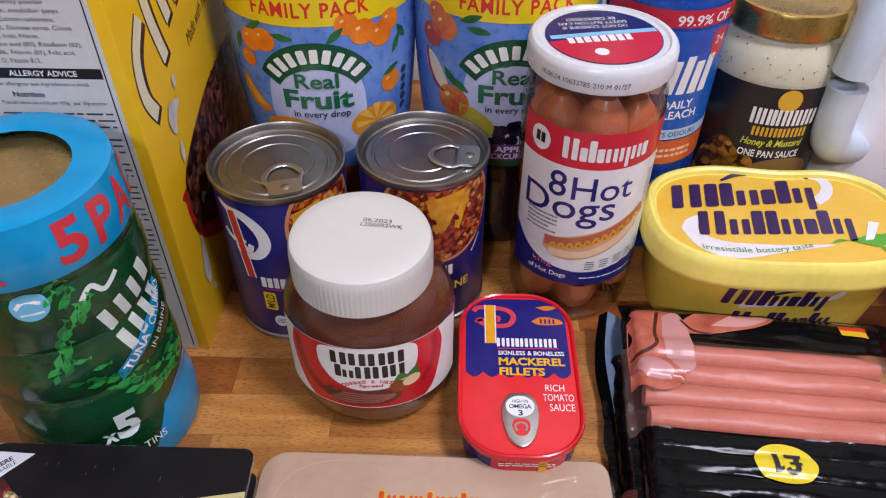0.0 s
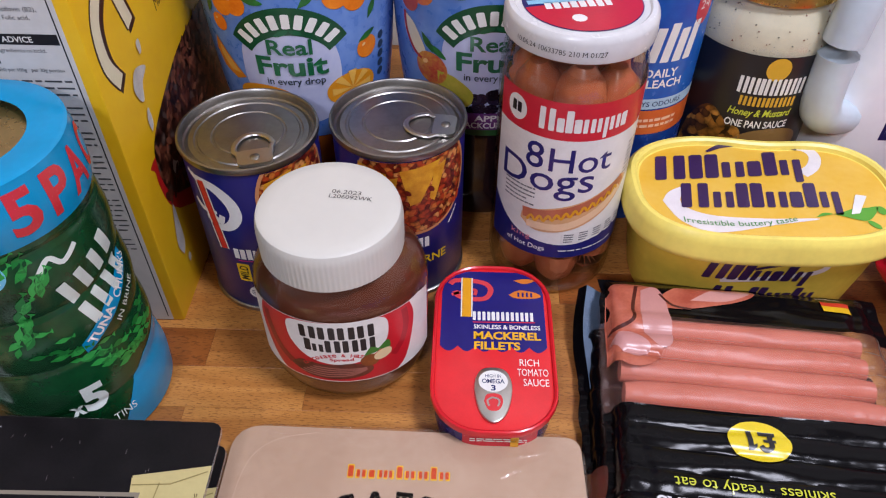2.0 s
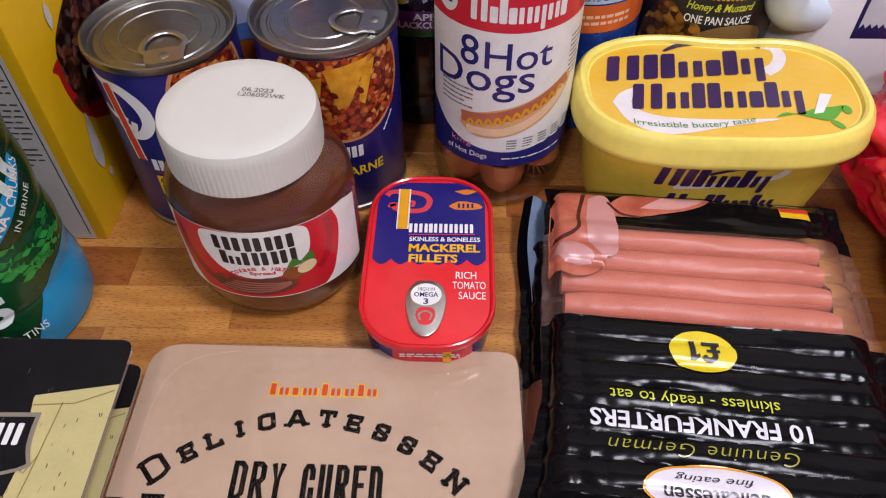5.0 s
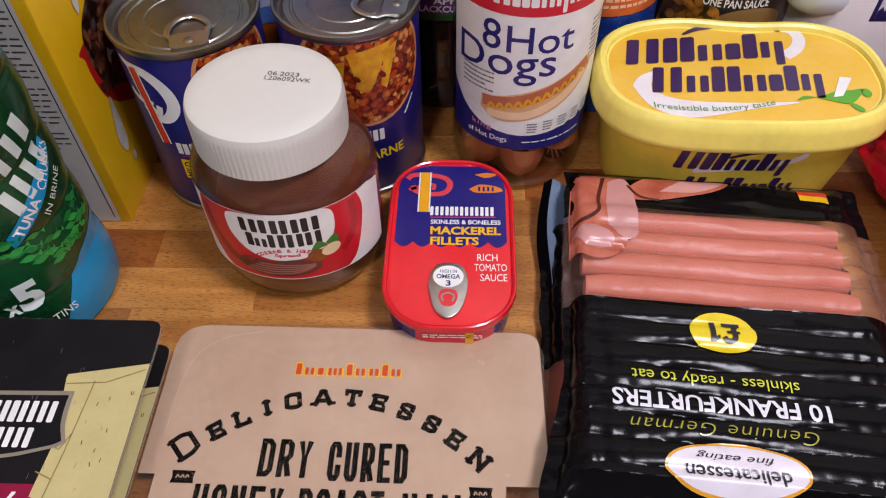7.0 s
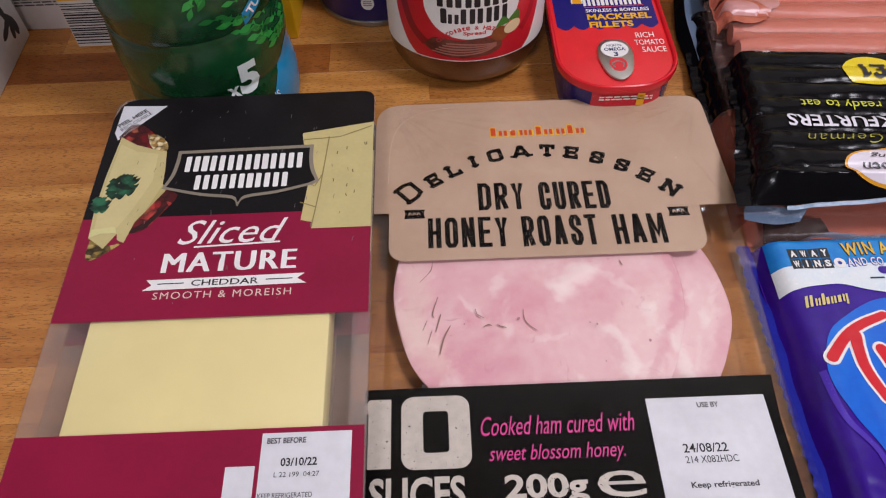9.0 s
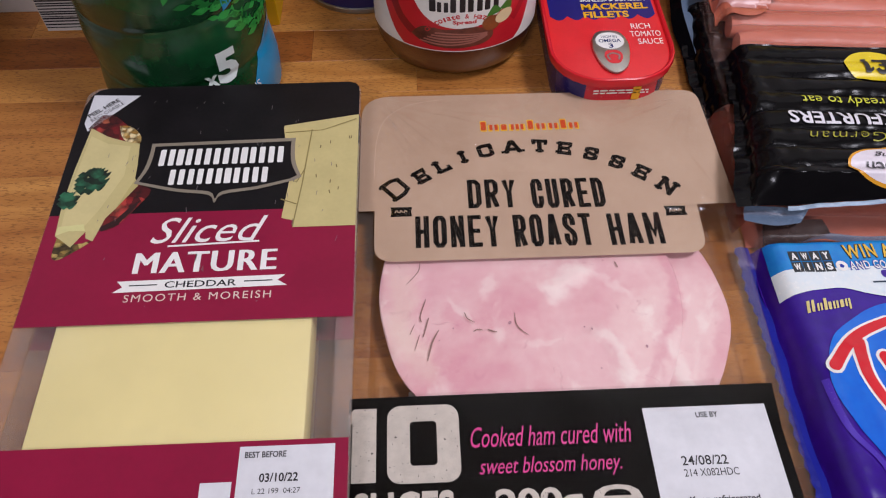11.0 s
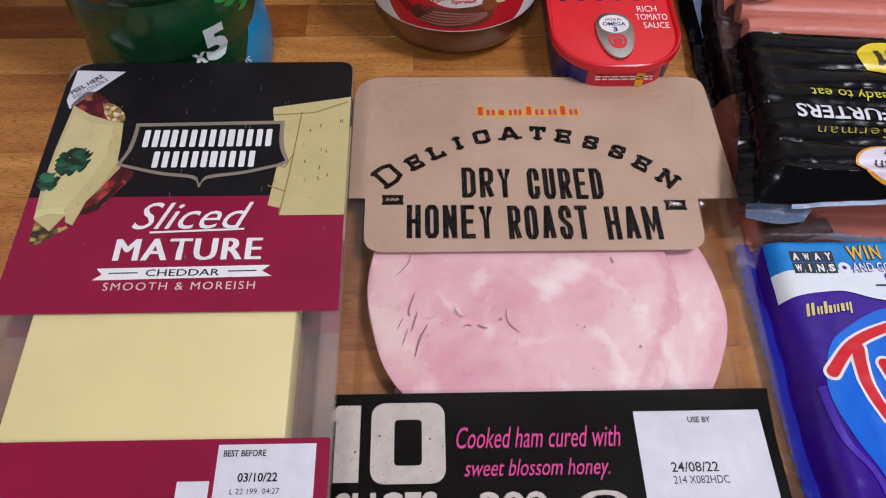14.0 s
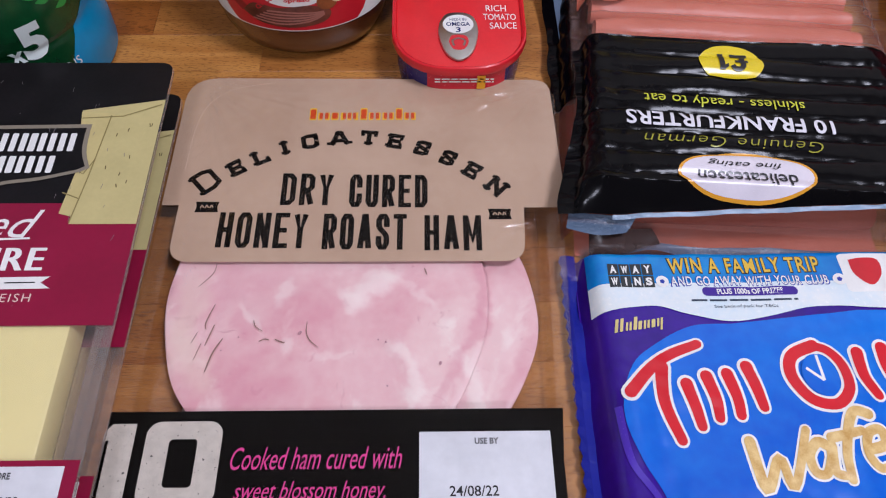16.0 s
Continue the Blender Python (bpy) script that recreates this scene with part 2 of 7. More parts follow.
def text(s, cx, cy, w, h, bold=0.0, shear=0.0, space=1.0, turn=0.0):
    """Lettering in the built-in font, fitted to a box of width w and height h round (cx, cy)."""
    cu = bpy.data.curves.new("lettering", "FONT")
    cu.body, cu.size, cu.shear, cu.offset, cu.space_character = s, 1.0, shear, bold, space
    cu.resolution_u, cu.fill_mode = 3, "FRONT"
    ob = bpy.data.objects.new("lettering", cu)
    me = bpy.data.meshes.new_from_object(ob)
    vs = [(v.co.x, v.co.y) for v in me.vertices]
    fs = [tuple(p.vertices) for p in me.polygons]
    bpy.data.objects.remove(ob)
    bpy.data.meshes.remove(me)
    bpy.data.curves.remove(cu)
    x0, x1 = min(v[0] for v in vs), max(v[0] for v in vs)
    y0, y1 = min(v[1] for v in vs), max(v[1] for v in vs)
    out = ([(cx + (x - (x0 + x1) / 2) / (x1 - x0) * w, cy + (y - (y0 + y1) / 2) / (y1 - y0) * h) for x, y in vs], fs)
    return turned(out, turn, cx, cy) if turn else out


def arc_text(s, cx, cy, r, a0, a1, h, w, bold=0.0, flip=False):
    """Single letters along an arc about (cx, cy), from a0 to a1 degrees (0 is up, clockwise)."""
    out = []
    for i, ch in enumerate(s):
        if ch == " ":
            continue
        a = a0 + (a1 - a0) * i / (len(s) - 1)
        x, y = cx + r * math.sin(radians(a)), cy + r * math.cos(radians(a))
        out.append(text(ch, x, y, w * (0.42 if ch in "I1l" else 1), h, bold, turn=-a))
    return join(*out)


def bars(cx, cy, w, h, n, seed=1, gap=0.24, slant=0.0, ragged=0.1):
    """A wordmark as a plain row of n solid bars."""
    rnd = random.Random(seed)
    step, out = w / n, []
    for i in range(n):
        k = gap * (0.8 + 0.4 * rnd.random())
        x0, x1 = cx - w / 2 + (i + k / 2) * step, cx - w / 2 + (i + 1 - k / 2) * step
        sh = rect(x0, cy - h / 2, x1, cy - h / 2 + h * (1 - ragged * rnd.random()), min(x1 - x0, h) * 0.10)
        out.append(warp(sh, lambda x, y: (x + (y - cy) * slant, y)))
    return join(*out)


def lines(cx, cy, w, h, rows, seed=1, fill=0.5, words=True):
    """Small print that cannot be read, as thin bars."""
    rnd, out = random.Random(seed), []
    pitch = h / rows
    for j in range(rows):
        y = cy + h / 2 - (j + 0.5) * pitch
        x, end = cx - w / 2, cx + w / 2 - (rnd.random() * w * 0.3 if j % 4 == 3 else 0)
        while x < end - w * 0.03:
            k = min(end - x, w * (0.06 + 0.14 * rnd.random())) if words else end - x
            out.append(rect(x, y - pitch * fill / 2, x + k, y + pitch * fill / 2))
            x += k + w * 0.025
    return join(*out)


def plane_on(o, ux, uy):
    o, ux, uy = Vector(o), Vector(ux), Vector(uy)
    n = ux.cross(uy)
    return lambda u, v, d: o + ux * u + uy * v + n * d


def round_on(r, sy=1.0):
    """Round a standing cylinder, u along the girth from the side that faces -y; r may depend on the height."""
    rf = r if callable(r) else (lambda z: r)
    r0 = rf(0.05)

    def fn(u, v, d):
        a, k = u / r0, rf(v) + d
        return Vector((k * math.sin(a), -(k * sy + d * (1 - sy)) * math.cos(a), v))
    return fn


def pieces(shape):
    """The separate outlines of a shape."""
    vs, fs = shape
    home = list(range(len(vs)))

    def root(i):
        while home[i] != i:
            home[i] = home[home[i]]
            i = home[i]
        return i
    for f in fs:
        for i in f[1:]:
            home[root(i)] = root(f[0])
    sets = {}
    for f in fs:
        sets.setdefault(root(f[0]), []).append(f)
    out = []
    for group in sets.values():
        keep = sorted({i for f in group for i in f})
        at = {i: k for k, i in enumerate(keep)}
        out.append(([vs[i] for i in keep], [tuple(at[i] for i in f) for f in group]))
    return out


SPLIT = ("wordmark", "side_wordmark", "lid_wordmark", "wordmark_edge")
LAYER = 0.00009


def decal(name, shape, material, parent, on, level=1, label="", cut=None, cutv=None):
    """Prints a flat shape on a surface as a thin skin of its own."""
    if name in SPLIT:
        many = pieces(shape)
        if len(many) > 1:
            for one in many:
                decal(name + "_stroke", one, material, parent, on, level, label, cut, cutv)
            return None
    vs, fs = shape
    bm = bmesh.new()
    bv = [bm.verts.new((p[0], p[1], p[2] if len(p) > 2 else 0)) for p in vs]
    for f in fs:
        try:
            bm.faces.new([bv[i] for i in f])
        except ValueError:
            pass
    for axis, step in ((0, cut), (1, cutv)):
        if not step:
            continue
        lo = min(v.co[axis] for v in bm.verts)
        hi = max(v.co[axis] for v in bm.verts)
        k = math.ceil(lo / step)
        while k * step < hi:
            co, no = [0, 0, 0], [0, 0, 0]
            co[axis], no[axis] = k * step, 1
            bmesh.ops.bisect_plane(bm, geom=list(bm.verts) + list(bm.edges) + list(bm.faces), plane_co=co, plane_no=no, dist=1e-7)
            k += 1
    bmesh.ops.triangulate(bm, faces=list(bm.faces))
    bm.normal_update()
    bmesh.ops.reverse_faces(bm, faces=[f for f in bm.faces if f.normal.z < 0])
    for v in bm.verts:
        v.co = on(v.co.x, v.co.y, (level + v.co.z) * LAYER)
    me = bpy.data.meshes.new(name)
    for f in bm.faces:
        f.smooth = True
    bm.to_mesh(me)
    bm.free()
    ob = new(name, me)
    me.materials.append(material)
    ob.parent = parent
    if label:
        ob["label"] = label
    return ob


def lifted(shapes, step=0.12):
    """Overlapping outlines joined, each a hair above the one before."""
    return join(*[([(*p[:2], k * step) for p in v], f) for k, (v, f) in enumerate(shapes)])


# centre lines of tall block capitals in a unit box
OVAL = [(0, .5), (0, .88), (.28, 1), (.72, 1), (1, .88), (1, .12), (.72, 0), (.28, 0), (0, .12), (0, .5)]
GLYPHS = {
    "D": [[(0, .5), (0, 1), (.62, 1), (1, .87), (1, .13), (.62, 0), (0, 0), (0, .5)]],
    "R": [[(0, 0), (0, 1), (.66, 1), (1, .9), (1, .58), (.66, .47), (0, .47)], [(.55, .42), (.94, .03)]],
    "Y": [[(.06, .96), (.5, .45), (.94, .96)], [(.5, .5), (.5, 0)]],
    "C": [[(1, .68), (1, .88), (.72, 1), (.28, 1), (0, .88), (0, .12), (.28, 0), (.72, 0), (1, .12), (1, .32)]],
    "U": [[(0, 1), (0, .12), (.28, 0), (.72, 0), (1, .12), (1, 1)]],
    "E": [[(1, 1), (0, 1), (0, 0), (1, 0)], [(0, .5), (.8, .5)]],
    "H": [[(0, 0), (0, 1)], [(1, 0), (1, 1)], [(0, .5), (1, .5)]],
    "O": [OVAL],
    "N": [[(0, 0), (0, 1)], [(.04, .92), (.96, .08)], [(1, 0), (1, 1)]],
    "S": [[(1, .72), (1, .88), (.72, 1), (.28, 1), (0, .88), (0, .68), (.2, .58), (.8, .42), (1, .32), (1, .12), (.72, 0), (.28, 0), (0, .12), (0, .28)]],
    "T": [[(0, 1), (1, 1)], [(.5, 1), (.5, 0)]],
    "A": [[(.06, .04), (.44, 1), (.56, 1), (.94, .04)], [(.18, .27), (.82, .27)]],
    "M": [[(0, 0), (0, 1)], [(.06, .93), (.5, .28), (.94, .93)], [(1, 0), (1, 1)]],
    "L": [[(0, 1), (0, 0), (1, 0)]],
    "I": [[(.5, 0), (.5, 1)]],
}
SERIFS = {"D": [(0, 0), (0, 1)], "E": [(0, 0), (0, 1)], "L": [(0, 0), (0, 1)], "I": [(.5, 0), (.5, 1)], "A": [(0, 0), (1, 0), (.5, 1)], "T": [(.5, 0)], "N": [(0, 0), (0, 1), (1, 1)]}
TICKS = {"E": [(1, 1, -1), (1, 0, 1)], "L": [(1, 0, 1)], "T": [(0, 1, -1), (1, 1, -1)], "C": [(1, 1, -1)], "S": [(1, 1, -1), (0, 0, 1)]}


def pen(pts, w):
    """A stroke of even width with mitred corners and square ends."""
    n, left, right = len(pts), [], []
    pts = [tuple(p) for p in pts]
    shut = math.hypot(pts[0][0] - pts[-1][0], pts[0][1] - pts[-1][1]) < 1e-9
    for i, p in enumerate(pts):
        a = pts[i - 1] if i else (pts[-2] if shut else None)
        b = pts[i + 1] if i < n - 1 else (pts[1] if shut else None)
        d0 = Vector((p[0] - a[0], p[1] - a[1])).normalized() if a else None
        d1 = Vector((b[0] - p[0], b[1] - p[1])).normalized() if b else None
        d0, d1 = d0 or d1, d1 or d0
        t = (d0 + d1).normalized()
        k = w / 2 / max(0.55, t.dot(d1))
        if not a or not b:
            p = (p[0] + (t.x if not b else -t.x) * w * 0.48, p[1] + (t.y if not b else -t.y) * w * 0.48)
        left.append((p[0] - t.y * k, p[1] + t.x * k))
        right.append((p[0] + t.y * k, p[1] - t.x * k))
    return left + right, [(i, i + 1, n + i + 1, n + i) for i in range(n - 1)]


def glyph(ch, cx, cy, w, h, sw, slab=False, turn=0.0):
    """Strokes of one capital round (cx, cy), with slab feet if asked."""
    fit_x = lambda x: cx - w / 2 + sw / 2 + x * (w - sw)
    fit_y = lambda y: cy - h / 2 + sw / 2 + y * (h - sw)
    out = [pen([(fit_x(x), fit_y(y)) for x, y in line], sw) for line in GLYPHS[ch]]
    if slab:
        k = 0.42 * sw
        for x, y in SERIFS.get(ch, ()):
            q = fit_y(y) + (0.5 - y) * sw * 0.3
            out.append(rect(fit_x(x) - sw / 2 - k, q - sw * 0.36, fit_x(x) + sw / 2 + k, q + sw * 0.36))
        for x, y, d in TICKS.get(ch, ()):
            out.append(rect(fit_x(x) - sw * 0.38, min(fit_y(y) - d * sw * 0.5, fit_y(y) + d * h * 0.27), fit_x(x) + sw * 0.38, max(fit_y(y) - d * sw * 0.5, fit_y(y) + d * h * 0.27)))
    return [turned(o, turn, cx, cy) for o in out] if turn else out


def capitals(s, x0, x1, y0, y1, sw, drop=0.0):
    """A word in tall block capitals, filling the box."""
    wide = {"I": 0.45, "M": 1.25, "A": 1.08, "H": 1.0}
    gap = 0.28
    total = sum(wide.get(c, 1) for c in s) + gap * (len(s) - 1)
    unit, x, out = (x1 - x0) / total, x0, []
    for c in s:
        w = wide.get(c, 1) * unit
        k = (x + w / 2 - x0) / (x1 - x0) * drop
        out += glyph(c, x + w / 2, (y0 + y1) / 2 + k, w, y1 - y0, sw)
        x += w + gap * unit
    return out


def heavy(name, shape, dx, material, parent, on, level, label="", cut=None, cutv=None):
    """Bold lettering: the shape laid three times, slightly shifted."""
    for i, k in enumerate((-1, 1, 0)):
        decal(name, warp(shape, lambda x, y: (x + k * dx, y)), material, parent, on, level + 0.5 * i, label, cut, cutv)


# ---- materials in use ----
PLASTER = mat("white_plaster", "#d9d6cf", 0.85, scale=6, bump=0.1, bscale=120)
WOODS = [wood("beech_light", "#a5682d", "#cd914b", "#784620"), wood("beech_mid", "#985a26", "#be8140", "#683a18"),
         wood("beech_dark", "#84461a", "#a5622c", "#582e12")]
GLUE = mat("glue_line", "#8a5a2c", 0.6)

# ---- setting ----
def slab(name, x0, y0, z0, x1, y1, z1, material, label, category):
    ob = new(name, mesh_of(box_bm(x0, y0, z0, x1, y1, z1), name, False))
    ob.data.materials.append(material)
    return tagged(ob, label, category, kind="structure")


slab("wall_north", -1.6, 0.60, -0.9, 1.6, 0.70, 1.5, PLASTER, "plain white painted kitchen wall behind the worktop", "wall")
slab("wall_south", -1.6, -2.6, -0.9, 1.6, -2.5, 1.5, PLASTER, "plain white painted wall of the kitchen", "wall")
slab("wall_west", -1.7, -2.6, -0.9, -1.6, 0.70, 1.5, PLASTER, "plain white painted wall of the kitchen", "wall")
slab("wall_east", 1.6, -2.6, -0.9, 1.7, 0.70, 1.5, PLASTER, "plain white painted wall of the kitchen", "wall")
slab("ceiling", -1.7, -2.6, 1.5, 1.7, 0.70, 1.6, PLASTER, "plain white kitchen ceiling", "ceiling")
slab("floor", -1.7, -2.6, -1.0, 1.7, 0.70, -0.9, mat("floor_vinyl", "#8c8378", 0.5, scale=8), "plain grey-brown kitchen floor", "floor")
worktop = slab("worktop", -1.0, -0.20, -0.04, 1.0, 0.598, -0.0012, GLUE, "oiled beech block worktop of glued staves", "worktop")

# ---- food things: large forms ----
GLASS = clear_film("jar_glass", "#f4f6f2", rough=0.03, ior=1.5)
STEEL = mat("can_steel", "#a19e99", 0.36, 1.0, var=0.2, scale=40, bump=0.03)
BRIGHT = mat("ring_steel", "#d2d0ca", 0.3, 1.0, scale=60)


def mm(shape):
    return [(x * 0.001, y * 0.001) for x, y in shape[0]], shape[1]


WHITE, BLACK, NAVY, RED = ink("#e8e6e2"), ink("#16141a"), ink("#1d1c5e"), ink("#d2222a")
GREY_PRINT = ink("#6a6a6e")


# ---- food cans ----
def ring_pull(parent, x, y, z, turn):
    """A pull ring: a bent bar loop with a riveted tongue."""
    pts = [(0.0240 * math.cos(a) * (0.56 if math.cos(a) > 0 else 0.5), 0.0104 * math.sin(a) * (1.0 if math.cos(a) > 0 else 0.84), 0)
           for a in [2 * math.pi * i / 28 for i in range(29)]]
    c, s = math.cos(radians(turn)), math.sin(radians(turn))
    bm = bmesh.new()
    n = 8
    rings = []
    for i in range(28):
        p = Vector(pts[i])
        t = (Vector(pts[(i + 1) % 28]) - Vector(pts[i - 1])).normalized()
        o = t.cross(Vector((0, 0, 1)))
        rings.append([bm.verts.new(p + o * 0.0016 * math.cos(2 * math.pi * k / n) + Vector((0, 0, 0.0008 * math.sin(2 * math.pi * k / n)))) for k in range(n)])
    for i in range(28):
        a, b = rings[i], rings[(i + 1) % 28]
        for k in range(n):
            bm.faces.new((a[k], a[(k + 1) % n], b[(k + 1) % n], b[k]))
    for v in bm.verts:
        v.co = (x + v.co.x * c - v.co.y * s, y + v.co.x * s + v.co.y * c, z + 0.0014 + v.co.z)
    ring = part("ring_pull", bm, BRIGHT, parent, "bright steel pull ring")
    bm = loft([[(px, py, zz) for px, py in rrect(0.0122, 0.0180, 0.0035, 4)] for zz in (0.0006, 0.0018, 0.0024)])
    for v in bm.verts:
        u, w = v.co.x - 0.0075, v.co.y
        v.co = (x + u * c - w * s, y + u * s + w * c, z + v.co.z)
    part("tongue", bm, BRIGHT, ring)
    bm = lathe([(0.0026, 0), (0.0026, 0.0026), (0.0018, 0.0031)], 16, cx=x - 0.0080 * c, cy=y - 0.0080 * s)
    for v in bm.verts:
        v.co.z += z
    part("rivet", bm, STEEL, ring)
    return ring


def chunky(name, colours, scale, rough=0.34):
    """A printed picture of small chunks: cells in several tones with dark gaps."""
    m = bpy.data.materials.new(name)
    m.use_nodes = True
    nt = m.node_tree
    b = nt.nodes["Principled BSDF"]
    tex = nt.nodes.new("ShaderNodeTexCoord")
    warpn = nt.nodes.new("ShaderNodeTexNoise")
    warpn.inputs["Scale"].default_value = scale * 0.8
    nt.links.new(tex.outputs["Object"], warpn.inputs["Vector"])
    off = nt.nodes.new("ShaderNodeVectorMath")
    off.operation = "MULTIPLY_ADD"
    off.inputs[1].default_value = (0.9 / scale,) * 3
    nt.links.new(warpn.outputs["Color"], off.inputs[0])
    nt.links.new(tex.outputs["Object"], off.inputs[2])
    v = nt.nodes.new("ShaderNodeTexVoronoi")
    v.inputs["Scale"].default_value = scale
    nt.links.new(off.outputs[0], v.inputs["Vector"])
    sep = nt.nodes.new("ShaderNodeSeparateColor")
    nt.links.new(v.outputs["Color"], sep.inputs[0])
    ramp = nt.nodes.new("ShaderNodeValToRGB")
    ramp.color_ramp.interpolation = "CONSTANT"
    for i, c in enumerate(colours):
        e = ramp.color_ramp.elements[i] if i < 2 else ramp.color_ramp.elements.new(i / len(colours))
        e.position, e.color = i / len(colours), lin(c)
    nt.links.new(sep.outputs[0], ramp.inputs[0])
    n = nt.nodes.new("ShaderNodeTexNoise")
    n.inputs["Scale"].default_value, n.inputs["Detail"].default_value = scale * 3, 3
    nt.links.new(tex.outputs["Object"], n.inputs["Vector"])
    gap = nt.nodes.new("ShaderNodeMapRange")
    gap.inputs[1].default_value, gap.inputs[2].default_value, gap.inputs[3].default_value, gap.inputs[4].default_value = 0.35, 0.75, 1.0, 0.35
    nt.links.new(v.outputs["Distance"], gap.inputs[0])
    tone = nt.nodes.new("ShaderNodeMath")
    tone.operation = "MULTIPLY_ADD"
    nt.links.new(n.outputs[0], tone.inputs[0])
    tone.inputs[1].default_value = 0.8
    nt.links.new(gap.outputs[0], tone.inputs[2])
    hsv = nt.nodes.new("ShaderNodeHueSaturation")
    sub = nt.nodes.new("ShaderNodeMath")
    sub.operation = "SUBTRACT"
    sub.inputs[1].default_value = 0.4
    nt.links.new(tone.outputs[0], sub.inputs[0])
    nt.links.new(sub.outputs[0], hsv.inputs["Value"])
    nt.links.new(ramp.outputs[0], hsv.inputs["Color"])
    nt.links.new(hsv.outputs[0], b.inputs["Base Color"])
    b.inputs["Roughness"].default_value = rough
    return m


def blocks(x0, y0, w, h, spec, fill=0.82, slant=0.0, low=0.64):
    """A wordmark as plain solid blocks; X tall and wide, t tall, o low, m low and wide, i narrow, y hanging."""
    wide = {"X": 1.35, "t": 0.6, "o": 1.0, "m": 1.5, "i": 0.62, "y": 0.95, " ": 0.5}
    total, x, out = sum(wide[c] for c in spec), x0, []
    for c in spec:
        k = wide[c] * w / total
        top = h if c in "Xt" else h * low
        bot = -0.3 * h if c == "y" else 0.0
        if c != " ":
            n = {"X": 2, "o": 2, "y": 2, "m": 3}.get(c, 1)
            a, b = x + k * (1 - fill) / 2, x + k * (1 + fill) / 2
            bar = (b - a) / (n + 0.62 * (n - 1))
            for i in range(n):
                q = a + i * bar * 1.62
                foot = bot if i == n - 1 else 0.0
                out.append(warp(rect(q, y0 + foot, q + bar, y0 + top, min(bar, h) * 0.22), lambda px, py: (px + (py - y0) * slant, py)))
        x += k
    return join(*out)


CHILLI = chunky("chilli_print", ("#6a1a0c", "#b0421a", "#c8702c", "#8c2c12", "#a83c1a", "#d8904c"), 330)
CHIP = mat("chip_print", "#e0a628", 0.35, var=0.2, scale=150, second="#c07c14")
COPPER = ink("#c98a5c")


def food_can(x, y, pull):
    can = thing("food_can", "steel food can with a dark blue printed label and ring pull", "food can", x, y, group="ring-pull food cans")
    r = 0.0363
    part("label_sleeve", lathe([(r - 0.0006, 0.0035), (r, 0.0045), (r, 0.1035), (r - 0.0006, 0.1045)], 64, cap0=False, cap1=False), ink("#1e1c62", 0.3), can, "dark blue printed paper sleeve")
    part("base_rim", lathe([(0.0345, 0.0008), (0.0362, 0.0), (0.0373, 0.0012), (0.0371, 0.0034), (0.0357, 0.0042)]), STEEL, can)
    prof = [(0.0357, 0.1040), (0.0372, 0.1046), (0.0377, 0.1064), (0.0373, 0.1080), (0.0362, 0.1082), (0.0353, 0.1072), (0.0349, 0.1036),
            (0.0338, 0.1030), (0.0325, 0.1034), (0.0318, 0.1040), (0.0290, 0.1040), (0.0284, 0.1035), (0.0274, 0.1035), (0.0268, 0.1041), (0.020, 0.1041), (0.0195, 0.1037), (0.0186, 0.1037), (0.018, 0.1042), (0.0, 0.1043)]
    part("lid", lathe(prof, 72, cap0=False), STEEL, can, "grey steel lid with pressed rings")
    ring_pull(can, *pull[:2], 0.1042, pull[2])
    return can, round_on(r)


CUT = 0.0035


def topped(shape, y=103.4):
    """The part of an outline below y."""
    pts = [p for p in shape[0]]
    out = []
    for (x0, y0), (x1, y1) in zip(pts, pts[1:] + pts[:1]):
        if y0 <= y:
            out.append((x0, y0))
        if (y0 - y) * (y1 - y) < 0:
            k = (y - y0) / (y1 - y0)
            out.append((x0 + (x1 - x0) * k, y))
    return poly(out)


can, on = food_can(-0.0855, 0.318, (0.0065, -0.016, 106))
sw = curve_pts([(-31, 99), (-25, 96), (-14, 94), (-6, 86), (-4, 76), (-9, 68), (-17, 66), (-22, 70), (-20, 76), (-15, 76)], 6)
decal("swirl", mm(band(sw, 5, [2 + 5 * math.sin(math.pi * min(1, i / 40)) for i in range(len(sw))])), WHITE, can, on, 2, "white printed swirl", CUT)
decal("swirl", mm(band(curve_pts([(-30, 80), (-26, 76), (-19, 74), (-14, 70), (-12, 75)], 6), 3.5)), WHITE, can, on, 2, cut=CUT)
decal("stroke", mm(poly([(-24, 95), (-19.5, 96), (-14, 50), (-18, 49)])), RED, can, on, 3, "red printed upright stroke", CUT)
decal("stroke_edge", mm(join(band([(-25, 95), (-18.8, 49)], 0.9), band([(-18.7, 96), (-13.3, 50)], 0.9))), WHITE, can, on, 4, cut=CUT)
decal("wordmark", mm(bars(2, 48, 26, 8, 7, 3)), WHITE, can, on, 2, "white printed wordmark as plain blocks", CUT)
decal("underline", mm(band([(-9, 42.5), (14, 43)], 0.8)), ink("#c02878"), can, on, 2, cut=CUT)
decal("badge", mm(rect(-11, 26, -3.5, 40, 1)), ink("#e8c21c"), can, on, 2, "yellow badge", CUT)
decal("badge_lettering", mm(text("MILD", -7.2, 33, 11, 5, 0.01, turn=88)), BLACK, can, on, 3, cut=CUT)
decal("title_lettering", mm(join(text("CHILLI", 12, 36, 22, 6, 0.02), text("CON CARNE", 14, 28, 26, 6, 0.02))), ink("#e8c21c"), can, on, 2, "yellow lettering", CUT)
decal("seal", mm(ellipse(-3, 17, 4, 4.5)), WHITE, can, on, 2, cut=CUT)
decal("seal_print", mm(lines(-3, 17, 5, 4, 3, 8)), GREY_PRINT, can, on, 3, cut=CUT)
